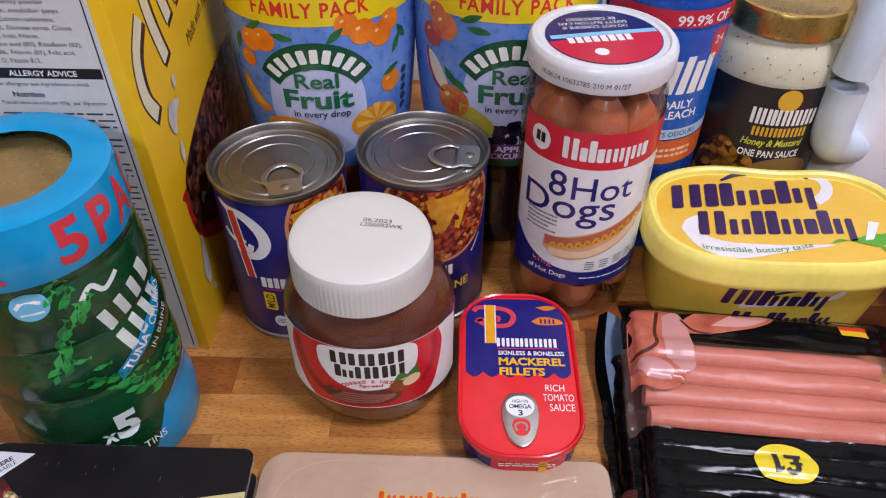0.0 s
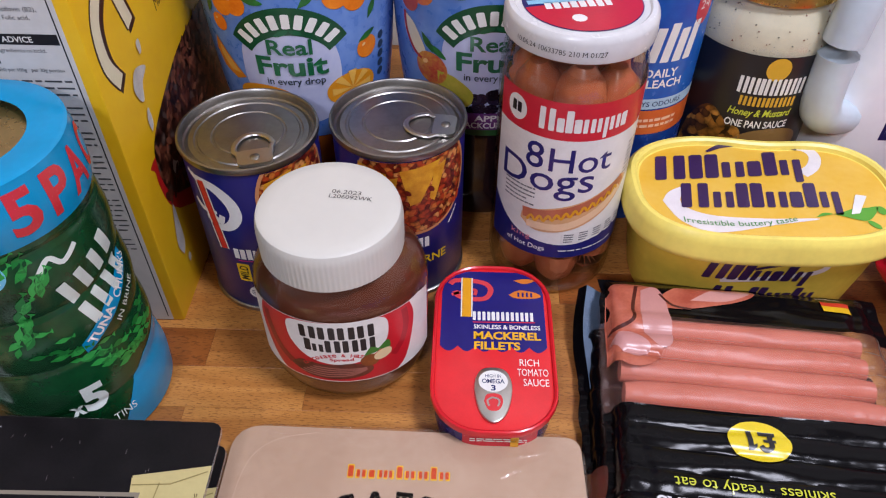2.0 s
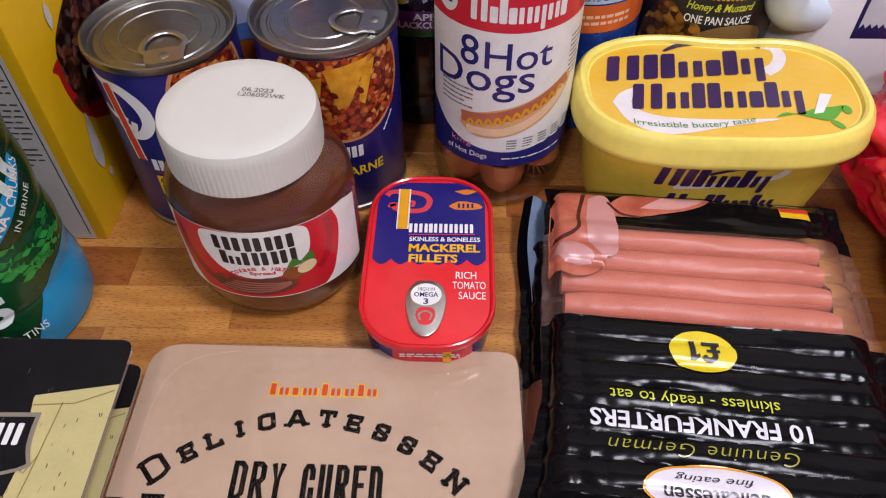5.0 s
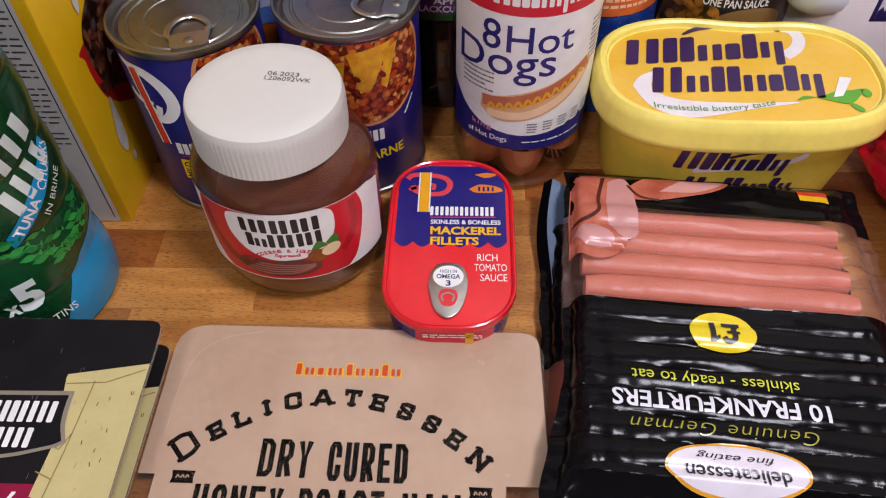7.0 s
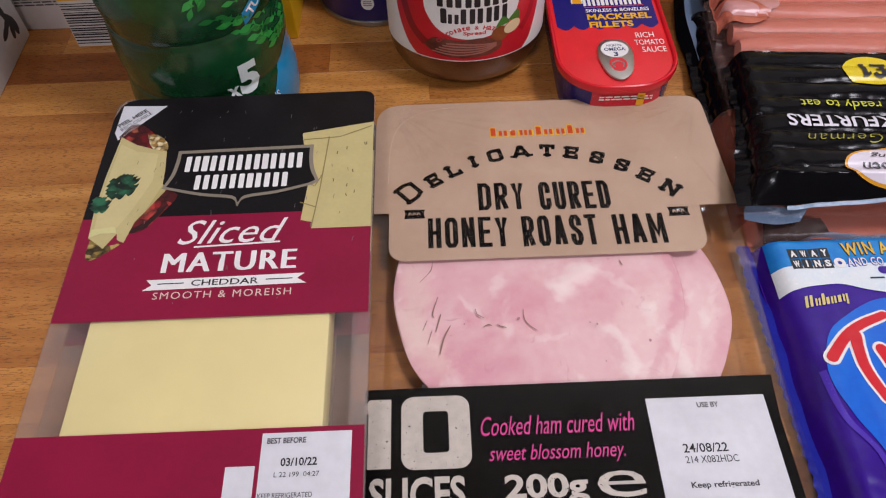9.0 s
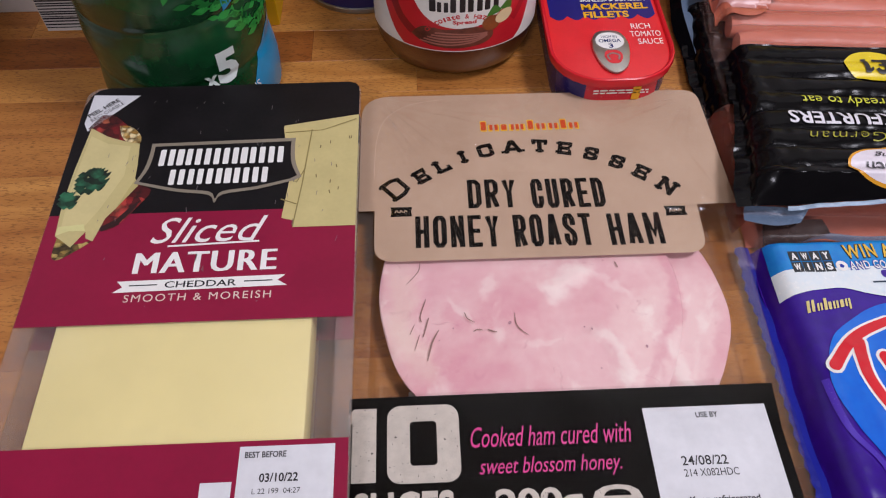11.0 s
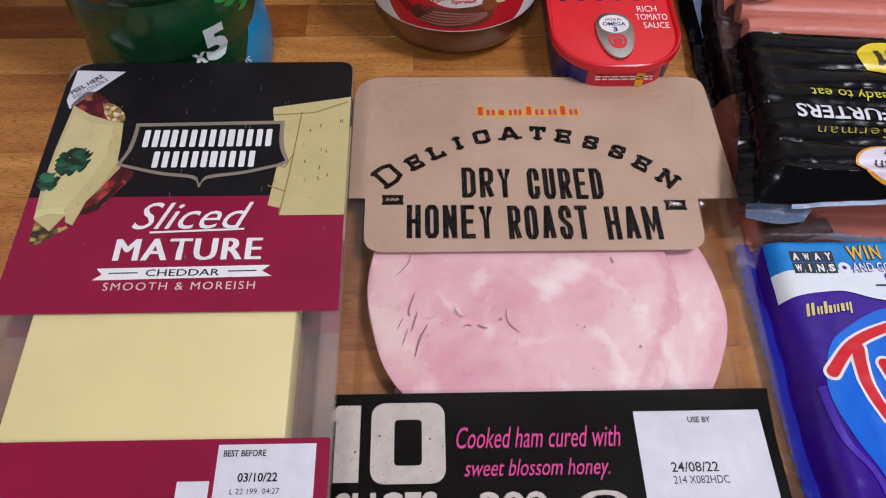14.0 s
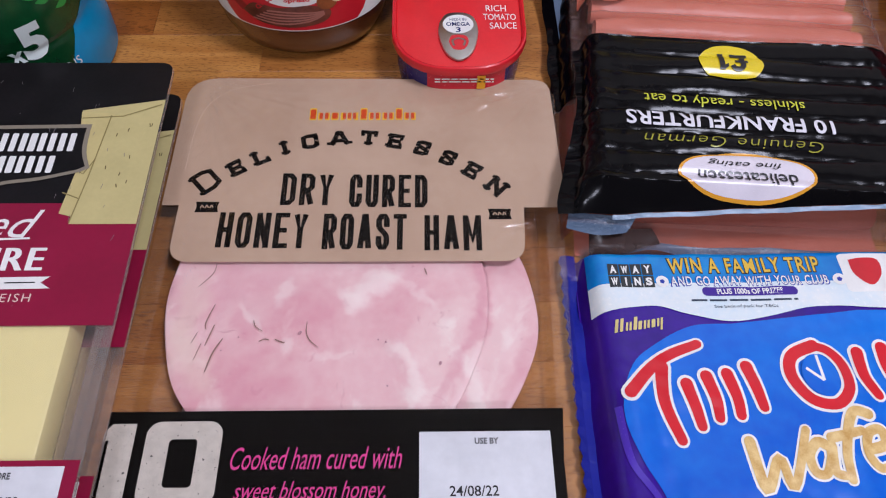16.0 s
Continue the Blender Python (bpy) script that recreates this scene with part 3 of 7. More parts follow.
decal("picture_edge", mm(topped(ellipse(32, 84, 24, 32))), COPPER, can, on, 2, cut=CUT)
decal("dish_picture", mm(topped(ellipse(32, 84, 22, 30))), CHILLI, can, on, 3, "picture of red chilli with yellow corn chips", CUT)
decal("chip", mm(poly([(14, 97), (30, 101), (24, 84), (12, 88)])), CHIP, can, on, 4, cut=CUT)
decal("chip", mm(poly([(30, 99), (40, 98), (34, 80)])), CHIP, can, on, 4, cut=CUT)

can, on = food_can(-0.0065, 0.332, (0.018, -0.005, 175))
decal("picture_edge", mm(topped(ellipse(12, 86, 35, 34))), COPPER, can, on, 2, cut=CUT)
decal("dish_picture", mm(topped(ellipse(12, 86, 33, 32))), CHILLI, can, on, 3, "picture of red chilli with yellow corn chips", CUT)
for pts in ([(-20, 101), (-4, 96), (-2, 84), (-18, 86)], [(3, 98), (26, 101), (14, 76), (8, 74)], [(22, 96), (30, 99), (22, 74), (19, 77)], [(-14, 90), (2, 94), (0, 82)]):
    decal("chip", mm(poly(pts)), CHIP, can, on, 4, "yellow corn chip", CUT)
rnd = random.Random(5)
for k in range(14):
    a, q = rnd.random() * 6.28, rnd.random() ** 0.5
    cx, cy = 12 + 30 * q * math.cos(a), 70 + 14 * q * math.sin(a)
    decal("bean", mm(ellipse(cx, cy, 2.6, 1.5, 10, rnd.random() * 180)), mat("bean_print", ("#6a1c0c", "#b8401c", "#c8602c")[k % 3], 0.3, var=0.3, scale=300), can, on, 5, cut=CUT)
decal("title_lettering", mm(text("CARNE", 17, 31, 26, 6.5, 0.02)), ink("#e8c21c"), can, on, 2, "yellow lettering", CUT)
decal("small_print", mm(turned(lines(36, 56, 12, 2.2, 1, 2), 52, 36, 56)), WHITE, can, on, 2, cut=CUT)
decal("wordmark", mm(bars(6, 45, 26, 8, 7, 3)), WHITE, can, on, 2, "white printed wordmark as plain blocks", CUT)

# ---- chocolate spread jar ----
jar = thing("spread_jar", "oval glass jar of brown chocolate spread with white screw lid", "jar", -0.031, 0.2535)
SX, SY = 0.044, 0.0372
prof = [(0.60, 0.0), (0.74, 0.0012), (0.88, 0.006), (0.965, 0.014), (1.0, 0.023), (1.0, 0.068), (0.985, 0.074), (0.93, 0.081), (0.84, 0.087), (0.765, 0.091), (0.75, 0.094)]
CHOC = mat("chocolate_spread", "#5c2a1a", 0.3, var=0.3, scale=70, second="#703a26", bump=0.12, bscale=120, coat=0.25)
part("spread", lathe([(a * 0.985, z + (0.0008 if z == 0 else 0)) for a, z in prof], 72, SX, SY), CHOC, jar, "brown chocolate spread")
part("glass", lathe(prof, 72, SX, SY, cap1=False), GLASS, jar, "clear glass wall")
lid = []
for r, z, k in ((0.0333, 0.0908, 0), (0.0345, 0.0911, 1), (0.0346, 0.106, 1), (0.0343, 0.1095, 0), (0.0335, 0.1118, 0), (0.0318, 0.1128, 0), (0.026, 0.1130, 0), (0.013, 0.1132, 0), (0.0, 0.1133, 0)):
    lid.append([((r + k * 0.00013 * math.cos(90 * a)) * math.cos(a), (r + k * 0.00013 * math.cos(90 * a)) * math.sin(a), z) for a in [2 * math.pi * i / 360 for i in range(360)]])
lid_ob = part("lid", loft(lid, cap1=True), mat("white_lid", "#d0cdc4", 0.36, var=0.03, scale=20, bump=0.02), jar, "white ribbed plastic screw lid")
lid_ob.location = (-0.0015, -0.002, 0)
top = plane_on((-0.0015, -0.002, 0.1133), (1, 0, 0), (0, 1, 0))
decal("date_lettering", mm(join(text("06.2023", 7.5, 9.0, 14, 2.7, turn=-6), text("L206092WK", 9.8, 5.4, 20.5, 2.7, turn=-6))), ink("#55504c"), jar, top, 1.5, "small printed date code")


def jar_on(u, v, d):
    a = u / SX
    k = 1.0 + d / SX
    return Vector((SX * k * math.sin(a), -SY * k * math.cos(a), v))


J = 0.003
decal("label", mm(poly([(-62, 66), (-50, 70.5), (50, 70.5), (62, 66), (62, 24), (-62, 24)])), WHITE, jar, jar_on, 1, "white paper label with red panel", J)
decal("red_panel", mm(poly(curve_pts([(-40, 70.2), (-44, 58), (-42, 44), (-36, 31), (-30, 24.6)], 6) + curve_pts([(32, 24.6), (38, 31), (43, 46), (45, 60), (42, 70.2)], 6))), ink("#c8202c"), jar, jar_on, 2, "red printed panel", J)
decal("red_shade", mm(band(curve_pts([(-38, 66), (-37, 55), (-32, 42), (-24, 34)], 6), 5)), ink("#8e1420"), jar, jar_on, 3, cut=J)
decal("red_shade", mm(band(curve_pts([(38, 68), (39, 57), (36, 46), (30, 38)], 6), 4)), ink("#a81824"), jar, jar_on, 3, cut=J)
decal("white_oval", mm(blob([(-24, 64), (-23, 54), (-16, 44), (-4, 39), (12, 40), (24, 48), (28, 60), (24, 70), (0, 70.3), (-20, 69)])), WHITE, jar, jar_on, 4, "white oval behind the title", J)
decal("wordmark", mm(join(blocks(-17, 58.2, 38, 9, "XXXX", 0.86), blocks(-15, 48.4, 36, 9, "toXXX", 0.86))), BLACK, jar, jar_on, 5, "black wordmark as plain blocks", J)
decal("title_lettering", mm(join(arc_text("Chocolate & Hazelnut", 3, 21, 25, -50, 50, 2.5, 2.2, 0.02), text("Spread", 3, 42.2, 12, 3, 0.03))), ink("#c8202c"), jar, jar_on, 5, "small red lettering", J)
decal("spread_picture", mm(blob([(-25, 33), (-18, 39), (-6, 38), (8, 39), (18, 35), (15, 29), (0, 26.5), (-16, 28)])), mat("spread_picture", "#7a3f30", 0.3, var=0.4, scale=160, second="#4c2018"), jar, jar_on, 5, "picture of spread swirls", J)
for k in range(5):
    decal("swirl", mm(band(curve_pts([(-20 + k * 2, 30 + k * 1.4), (-6, 28.5 + k * 1.8), (8, 30 + k * 1.2), (15, 33 + k * 0.4)], 5), 0.9)), ink("#a4675a"), jar, jar_on, 6, cut=J)
decal("nut_picture", mm(ellipse(17, 40, 5, 4.6)), mat("nut_skin", "#8c4a22", 0.35, var=0.3, scale=120), jar, jar_on, 6, "picture of a hazelnut", J)
decal("nut_picture", mm(ellipse(24, 42.5, 5.2, 3.6, turn=25)), ink("#e6cfa2"), jar, jar_on, 7, cut=J)
decal("leaf_picture", mm(join(blob([(14, 44), (18, 50), (22, 46)]), blob([(21, 47), (27, 52), (28, 46)]))), ink("#3f7a2a"), jar, jar_on, 6, cut=J)

# ---- flat fish tin ----
tin = thing("fish_tin", "flat red and blue printed fish tin with ring pull", "tin", 0.048, 0.2425)
W, D = 0.0645, 0.111
part("body", loft(flat_rings([(W - 0.010, D - 0.010, 0.021, 0), (W - 0.006, D - 0.006, 0.023, 0.0015), (W - 0.004, D - 0.004, 0.024, 0.010), (W - 0.004, D - 0.004, 0.024, 0.0225)])), ink("#241d60", 0.25), tin, "dark blue printed tin wall")
front = sorted([(x, y) for x, y in rrect(W - 0.0034, D - 0.0034, 0.0243, 16) if y < 0 and abs(x - 0.0025) < 0.0192])


def front_panel(lo, hi, grow):
    """A printed patch that follows the rounded front of the tin."""
    bm = bmesh.new()
    rows = [[bm.verts.new((x, y - grow, lo + (hi - lo) * k / 4)) for k in range(5)] for x, y in front]
    for a, b in zip(rows, rows[1:]):
        for k in range(4):
            bm.faces.new((a[k], b[k], b[k + 1], a[k + 1]))
    return bm


part("front_print", front_panel(0.003, 0.0226, 0.0), ink("#c81c30", 0.25), tin, "red printed front panel")
rim = flat_rings([(W - 0.004, D - 0.004, 0.024, 0.0222), (W, D, 0.026, 0.0232), (W + 0.0008, D + 0.0008, 0.0263, 0.0258), (W, D, 0.026, 0.0276), (W - 0.0016, D - 0.0016, 0.0252, 0.0280), (W - 0.0034, D - 0.0034, 0.0243, 0.0274), (W - 0.0042, D - 0.0042, 0.0239, 0.0258)])
part("rim", loft(rim, False, False), ink("#d4202c", 0.2), tin, "glossy red rolled rim")
part("lid", loft(flat_rings([(W - 0.0042, D - 0.0042, 0.0239, 0.0240), (W - 0.0042, D - 0.0042, 0.0239, 0.0258), (W - 0.0065, D - 0.0065, 0.0228, 0.0262)])), ink("#dc2a30", 0.22), tin, "red printed lid")
ton = plane_on((-0.048, -0.2425, 0.0262), (1, 0, 0), (0, 1, 0))
blue = [(19.6, 240), (19.6, 278), (21, 285), (26, 291), (34, 294.3), (62, 294.3), (70, 291), (75, 285), (76.4, 278), (76.4, 240)]
wave = []
for i in range(6):
    for j in range(7):
        wave.append((76.4 - (i * 7 + j) * 56.8 / 42, 240 - 3.6 * math.sin(math.pi * j / 7)))
decal("blue_panel", mm(poly(blue + wave[1:])), ink("#231f70", 0.22), tin, ton, 1, "dark blue panel with a wavy lower edge")
decal("swirl", mm(band(curve_pts([(24, 284), (27, 287), (36, 287), (44, 285), (47, 280), (44, 274), (36, 273), (29, 275), (27, 279)], 6), 3.2)), ink("#d6424a"), tin, ton, 2)
decal("swirl", mm(band(curve_pts([(25, 276), (30, 278), (38, 280), (38, 276)], 6), 2.0)), ink("#d6424a"), tin, ton, 2)
decal("stroke", mm(poly([(31, 289), (36, 289), (36, 260), (31, 260)])), ink("#e8a41c"), tin, ton, 3, "yellow printed upright stroke")
decal("stroke_edge", mm(join(band([(30.6, 289), (30.6, 260)], 0.7), band([(36.4, 289), (36.4, 260)], 0.7))), WHITE, tin, ton, 4)
decal("lens_shape", mm(join(blob([(57, 277), (63, 280.5), (72, 279), (75, 276), (70, 274.5), (61, 274.5)]), blob([(60, 288), (67, 289.5), (72, 288), (66, 285.5)]))), ink("#d87a28"), tin, ton, 2, "orange lens-shaped motif")
decal("stripe", mm(join(*[rect(62 + 2.4 * k, 275.5, 63.1 + 2.4 * k, 278.8) for k in range(4)])), ink("#231f70"), tin, ton, 3)
decal("wordmark", mm(blocks(36.5, 257.8, 34, 6.2, "XXtXXXX", 0.82)), WHITE, tin, ton, 2, "white wordmark as plain blocks")
decal("underline", mm(band([(37, 256.4), (71, 257)], 0.6)), RED, tin, ton, 2)
decal("title_lettering", mm(text("SKINLESS & BONELESS", 55.5, 253.3, 36, 3, 0.02)), WHITE, tin, ton, 2)
decal("title_lettering", mm(join(text("MACKEREL", 55.5, 247.4, 36, 5.4, 0.035), text("FILLETS", 50, 240.5, 24.5, 5.4, 0.035))), ink("#e8b01c"), tin, ton, 2, "yellow lettering")
decal("sauce_lettering", mm(join(text("RICH", 66.5, 230, 10, 4.4), text("TOMATO", 68, 223.8, 16, 4.4), text("SAUCE", 69.5, 217.6, 13, 4.4))), WHITE, tin, ton, 2, "white lettering")
tabo = blob([(-9, 10), (-6, 15.5), (0, 17), (6, 15.5), (9, 10), (9.5, 2), (7.5, -8), (4.5, -13.5), (0, -16), (-4.5, -13.5), (-7.5, -8), (-9.5, 2)], 5)
bm = loft([[((x * s) * 0.001, (y * s) * 0.001, z) for x, y in tabo[0]] for s, z in ((0.97, 0.0004), (1.0, 0.0010), (0.98, 0.0017), (0.93, 0.0020))])
for v in bm.verts:
    v.co += Vector((0.0475 - 0.048, 0.2085 - 0.2425, 0.0262))
tab = part("ring_pull", bm, BRIGHT, tin, "bright steel pull tab")
toff = plane_on((-0.048, -0.2425, 0.0282), (1, 0, 0), (0, 1, 0))
decal("sticker", mm(ellipse(47.5, 216.5, 7.4, 6.6)), WHITE, tab, toff, 1, "white oval sticker")
decal("sticker_lettering", mm(join(text("HIGH IN", 47.5, 219.6, 8, 2), text("OMEGA", 47.5, 216.4, 11.5, 2.7, 0.02), text("3", 47.5, 212.4, 2.4, 3.4, 0.03))), ink("#1d2a60"), tab, toff, 2)
decal("finger_hole", mm(blob([(42.8, 204.5), (44.5, 208.6), (50.5, 208.6), (52.2, 204.5), (50, 199.5), (45, 199.5)])), ink("#d8343a"), tab, toff, 1, "opening that shows the red lid")
decal("hole_edge", mm(band(curve_pts([(45.3, 201.6), (44.6, 205), (47.5, 206.6), (50.4, 205), (49.7, 201.6)], 5), 1.0)), BRIGHT, tab, toff, 2)
front = plane_on((-0.048, -(D - 0.0028) / 2, 0), (1, 0, 0), (0, 0, 1))
decal("small_print", mm(lines(50, 19, 28, 3.4, 2, 3)), WHITE, tin, front, 2)
decal("flash", mm(rect(56, 13.5, 60, 22)), ink("#e8a41c"), tin, front, 2)

# ---- hot dog jar ----
HX, HY, HR = 0.085, 0.338, 0.0378
jar = thing("hot_dog_jar", "tall glass jar of hot dog sausages in brine, white lid", "jar", HX, HY)
hp = [(0.0300, 0.0), (0.0345, 0.001), (0.0370, 0.005), (HR, 0.012), (HR, 0.138), (0.0372, 0.146), (0.0358, 0.152), (0.0350, 0.156), (0.0342, 0.162)]
part("glass", lathe(hp, 64, cap1=False), GLASS, jar, "clear glass wall")
SAUSAGE = mat("frankfurter_skin", "#d68460", 0.33, var=0.22, scale=45, second="#c46e4c", bump=0.1, bscale=90, coat=0.3)
part("brine", lathe([(0.030, 0.002), (0.0358, 0.006), (0.0366, 0.012), (0.0366, 0.137), (0.0345, 0.148), (0.03, 0.148)], 40), clear_film("brine", "#fbf0e8", 0.05, 1.15, haze=0.05, hazecol="#c88866"), jar, "cloudy pinkish brine")
for k in range(7):
    a = radians(-90 + 4 + 360 * k / 6.0) if k < 6 else 0
    q = 0.0228 if k < 6 else 0.0
    cx, cy = q * math.cos(a), q * math.sin(a)
    hh = 0.148 - 0.004 * ((k * 5) % 3)
    pts = [(cx * (1 + 0.06 * math.sin(i * 0.5 + k)), cy * (1 + 0.06 * math.sin(i * 0.5 + k)), 0.004 + hh * i / 16) for i in range(17)]
    sec = [0.35, 0.86] + [1.0] * 13 + [0.86, 0.35]
    part("sausage", tube(pts, 0.0134, 18, sec), SAUSAGE, jar, "reddish brown hot dog sausage")
lp = [(0.0350, 0.1598), (0.0377, 0.1600), (0.0380, 0.1612), (0.0378, 0.1694), (0.0372, 0.1716), (0.0358, 0.1730), (0.0335, 0.1732), (0.0325, 0.1722), (0.030, 0.1720), (0.0, 0.1722)]
part("lid", lathe(lp, 72), mat("enamel_lid", "#d8d6d6", 0.25, scale=20), jar, "white enamelled metal lid")
lon = plane_on((-HX, -HY, 0.1722), (1, 0, 0), (0, 1, 0))
cx0, cy0 = HX * 1000, HY * 1000
decal("lid_print", mm(ellipse(cx0, cy0, 29.5, 29.5, 48)), ink("#1d1f62"), jar, lon, 1, "round blue and red lid print")
decal("lid_print", mm(poly([(cx0 + 29 * math.cos(radians(a)), cy0 + 29 * math.sin(radians(a))) for a in range(-165, 16, 6)])), ink("#c22038"), jar, lon, 2)
decal("lid_stripe", mm(band([(cx0 - 27, cy0 - 3), (cx0 + 27.5, cy0 + 8)], 4)), ink("#8cc0dc"), jar, lon, 3)
decal("lid_wordmark", mm(turned(bars(cx0 + 2, cy0 - 7, 34, 7, 8, 6), 190, cx0, cy0 - 5)), WHITE, jar, lon, 3)
decal("lid_small_print", mm(turned(join(text("DO NOT CONSUME IF", cx0, cy0 + 20, 34, 3), text("SAFETY BUTTON CAN", cx0, cy0 + 15.5, 36, 3), text("BE DEPRESSED", cx0, cy0 + 11, 26, 3)), 188, cx0 - 2, cy0 + 15)), WHITE, jar, lon, 3, "small white lettering")
decal("lid_badge", mm(ellipse(cx0 - 3, cy0 - 17, 3.6, 3.6, 20)), WHITE, jar, lon, 3)
lside = round_on(0.0380)
decal("date_lettering", mm(text("10.06.24 10633785 210 M 01/27", -14, 165, 46, 2.6)), ink("#3a3838"), jar, lside, 1.5, "small date code on the lid edge", CUT)
on = round_on(HR)
decal("label", mm(rect(-47, 34, 62, 138)), WHITE, jar, on, 1, "white paper label with a red band and blue foot", CUT)
decal("red_band", mm(rect(-47, 116.5, 62, 138.5)), ink("#cc2436"), jar, on, 2, "red band", CUT)
decal("wordmark", mm(blocks(-20, 121.5, 48, 13, "Xitioyoi", 0.84)), WHITE, jar, on, 3, "white wordmark as plain blocks", CUT)
decal("badge", mm(ellipse(-33, 128, 6.5, 7.2)), WHITE, jar, on, 3, cut=CUT)
decal("badge_print", mm(bars(-33, 128.5, 7, 6, 2, 4)), BLACK, jar, on, 4, cut=CUT)
decal("title_lettering", mm(join(text("8", -19.5, 104.5, 10, 16.5, 0.005), text("Hot", 5.5, 103.5, 34, 15, 0.005), text("Dogs", -13, 88, 54, 22, 0.005))), ink("#24246c"), jar, on, 2, "large dark blue lettering", CUT)
decal("small_print", mm(lines(-27, 76, 20, 14, 5, 6, 0.35)), GREY_PRINT, jar, on, 2, cut=CUT)
decal("small_print", mm(lines(42, 94, 12, 26, 9, 7, 0.35)), GREY_PRINT, jar, on, 2, cut=CUT)
foot = curve_pts([(-47, 66), (-34, 54), (-20, 47), (0, 44), (20, 46), (40, 52), (62, 62)], 6)
decal("blue_foot", mm(poly([(62, 34), (-47, 34)][::-1] + foot[::-1])), ink("#24246c"), jar, on, 2, "dark blue foot of the label", CUT)
decal("picture", mm(blob([(-24, 59), (-22, 66), (-10, 70), (10, 76), (30, 84), (38, 84), (38, 78), (26, 66), (6, 56), (-14, 53)])), ink("#d9a878"), jar, on, 3, "picture of a hot dog in a bun", CUT)
decal("picture_bun", mm(band(curve_pts([(-20, 57), (0, 58), (20, 67), (34, 78)], 6), 5)), ink("#eec9a2"), jar, on, 4, cut=CUT)
decal("picture_sausage", mm(band(curve_pts([(-23, 64), (-8, 66), (14, 73), (36, 83)], 6), 7)), mat("sausage_print", "#b9684a", 0.35, scale=200), jar, on, 4, cut=CUT)
zig = [(-20 + 52 * i / 22, 61 + 18 * (i / 22) ** 1.4 + (2.4 if i % 2 else -1.6)) for i in range(23)]
decal("picture_mustard", mm(band(curve_pts(zig, 4), 1.5)), ink("#e0a020"), jar, on, 5, "yellow mustard line", CUT)
decal("slogan", mm(join(text("king", -23, 46.8, 12, 4.6, 0.0, space=1.15))), ink("#e88a94"), jar, on, 6, cut=CUT)
decal("slogan", mm(text("of Hot Dogs", -20, 40, 24, 4.6, 0.01)), WHITE, jar, on, 4, cut=CUT)
for k in range(5):
    decal("nutrition_badge", mm(rect(1 + 8.6 * k, 44.5 + k * 0.9, 8.4 + 8.6 * k, 54 + k * 0.9, 2.2)), WHITE, jar, on, 4, cut=CUT)
    decal("nutrition_print", mm(lines(4.7 + 8.6 * k, 49.3 + k * 0.9, 5.4, 7, 4, k)), GREY_PRINT, jar, on, 5, cut=CUT)
decal("small_print", mm(lines(18, 39.5, 36, 1.6, 1, 9)), WHITE, jar, on, 4, cut=CUT)

# ---- butter spread tub ----
tub = thing("spread_tub", "yellow plastic tub of buttery spread with printed lid", "tub", 0.2015, 0.329)
TUBY = mat("tub_plastic", "#ecca4a", 0.38, scale=25)
LIDY = mat("lid_plastic", "#f0dc6c", 0.38, scale=25)


def tub_ring(w, d, z, dip=0.0):
    """A rounded, slightly bowed oblong with a shallow dip in its back edge."""
    out = []
    for i in range(96):
        a = 2 * math.pi * i / 96
        c, q = math.cos(a), math.sin(a)
        x = w / 2 * math.copysign(abs(c) ** (2 / 3.1), c)
        y = d / 2 * math.copysign(abs(q) ** (2 / 2.7), q)
        if y > 0:
            y -= dip * math.exp(-((x - 0.012) / 0.026) ** 2)
        out.append((x, y, z))
    return out


part("body", loft([tub_ring(*v) for v in ((0.126, 0.072, 0), (0.132, 0.077, 0.002), (0.139, 0.083, 0.025), (0.147, 0.089, 0.056))]), TUBY, tub, "yellow printed tub wall")
part("lid", loft([tub_ring(w, d, z, 0.005) for w, d, z in ((0.149, 0.091, 0.0520), (0.1565, 0.0985, 0.0522), (0.1580, 0.1000, 0.0535), (0.1578, 0.0998, 0.0560), (0.1566, 0.0986, 0.0580), (0.1556, 0.0976, 0.0635), (0.1530, 0.0950, 0.0670), (0.1495, 0.0915, 0.0690), (0.1455, 0.0875, 0.0692), (0.1425, 0.0845, 0.0680), (0.1415, 0.0835, 0.0655))]), LIDY, tub, "pale yellow lid with raised rolled edge")
lon = plane_on((-0.2015, -0.329, 0.0655), (1, 0, 0), (0, 1, 0))
decal("panel_print", poly([(x + 0.2015, y + 0.329) for x, y, z in tub_ring(0.1395, 0.0815, 0, 0.005)]), mat("lid_print", "#e0ae2a", 0.32, scale=30, second="#e6bc50"), tub, lon, 1, "golden yellow lid print")
SWO = ink("#e4dcdc", 0.35)
PURP = ink("#3a2350", 0.3)
decal("swoosh", mm(band(curve_pts([(222, 371), (236, 368), (240, 360), (236, 350), (228, 343)], 7), 7, None)), SWO, tub, lon, 2, "white ribbon print")
decal("swoosh", mm(blob([(142, 316), (147, 324), (156, 328), (152, 314), (166, 305), (196, 303), (226, 304), (200, 298), (168, 291), (150, 299)])), SWO, tub, lon, 3)
decal("arch_stroke", mm(band(curve_pts([(176, 362), (186, 368), (200, 371), (218, 371.5), (231, 366)], 6), 4, [1.5 + 3 * math.sin(math.pi * i / 24) for i in range(25)])), PURP, tub, lon, 5)


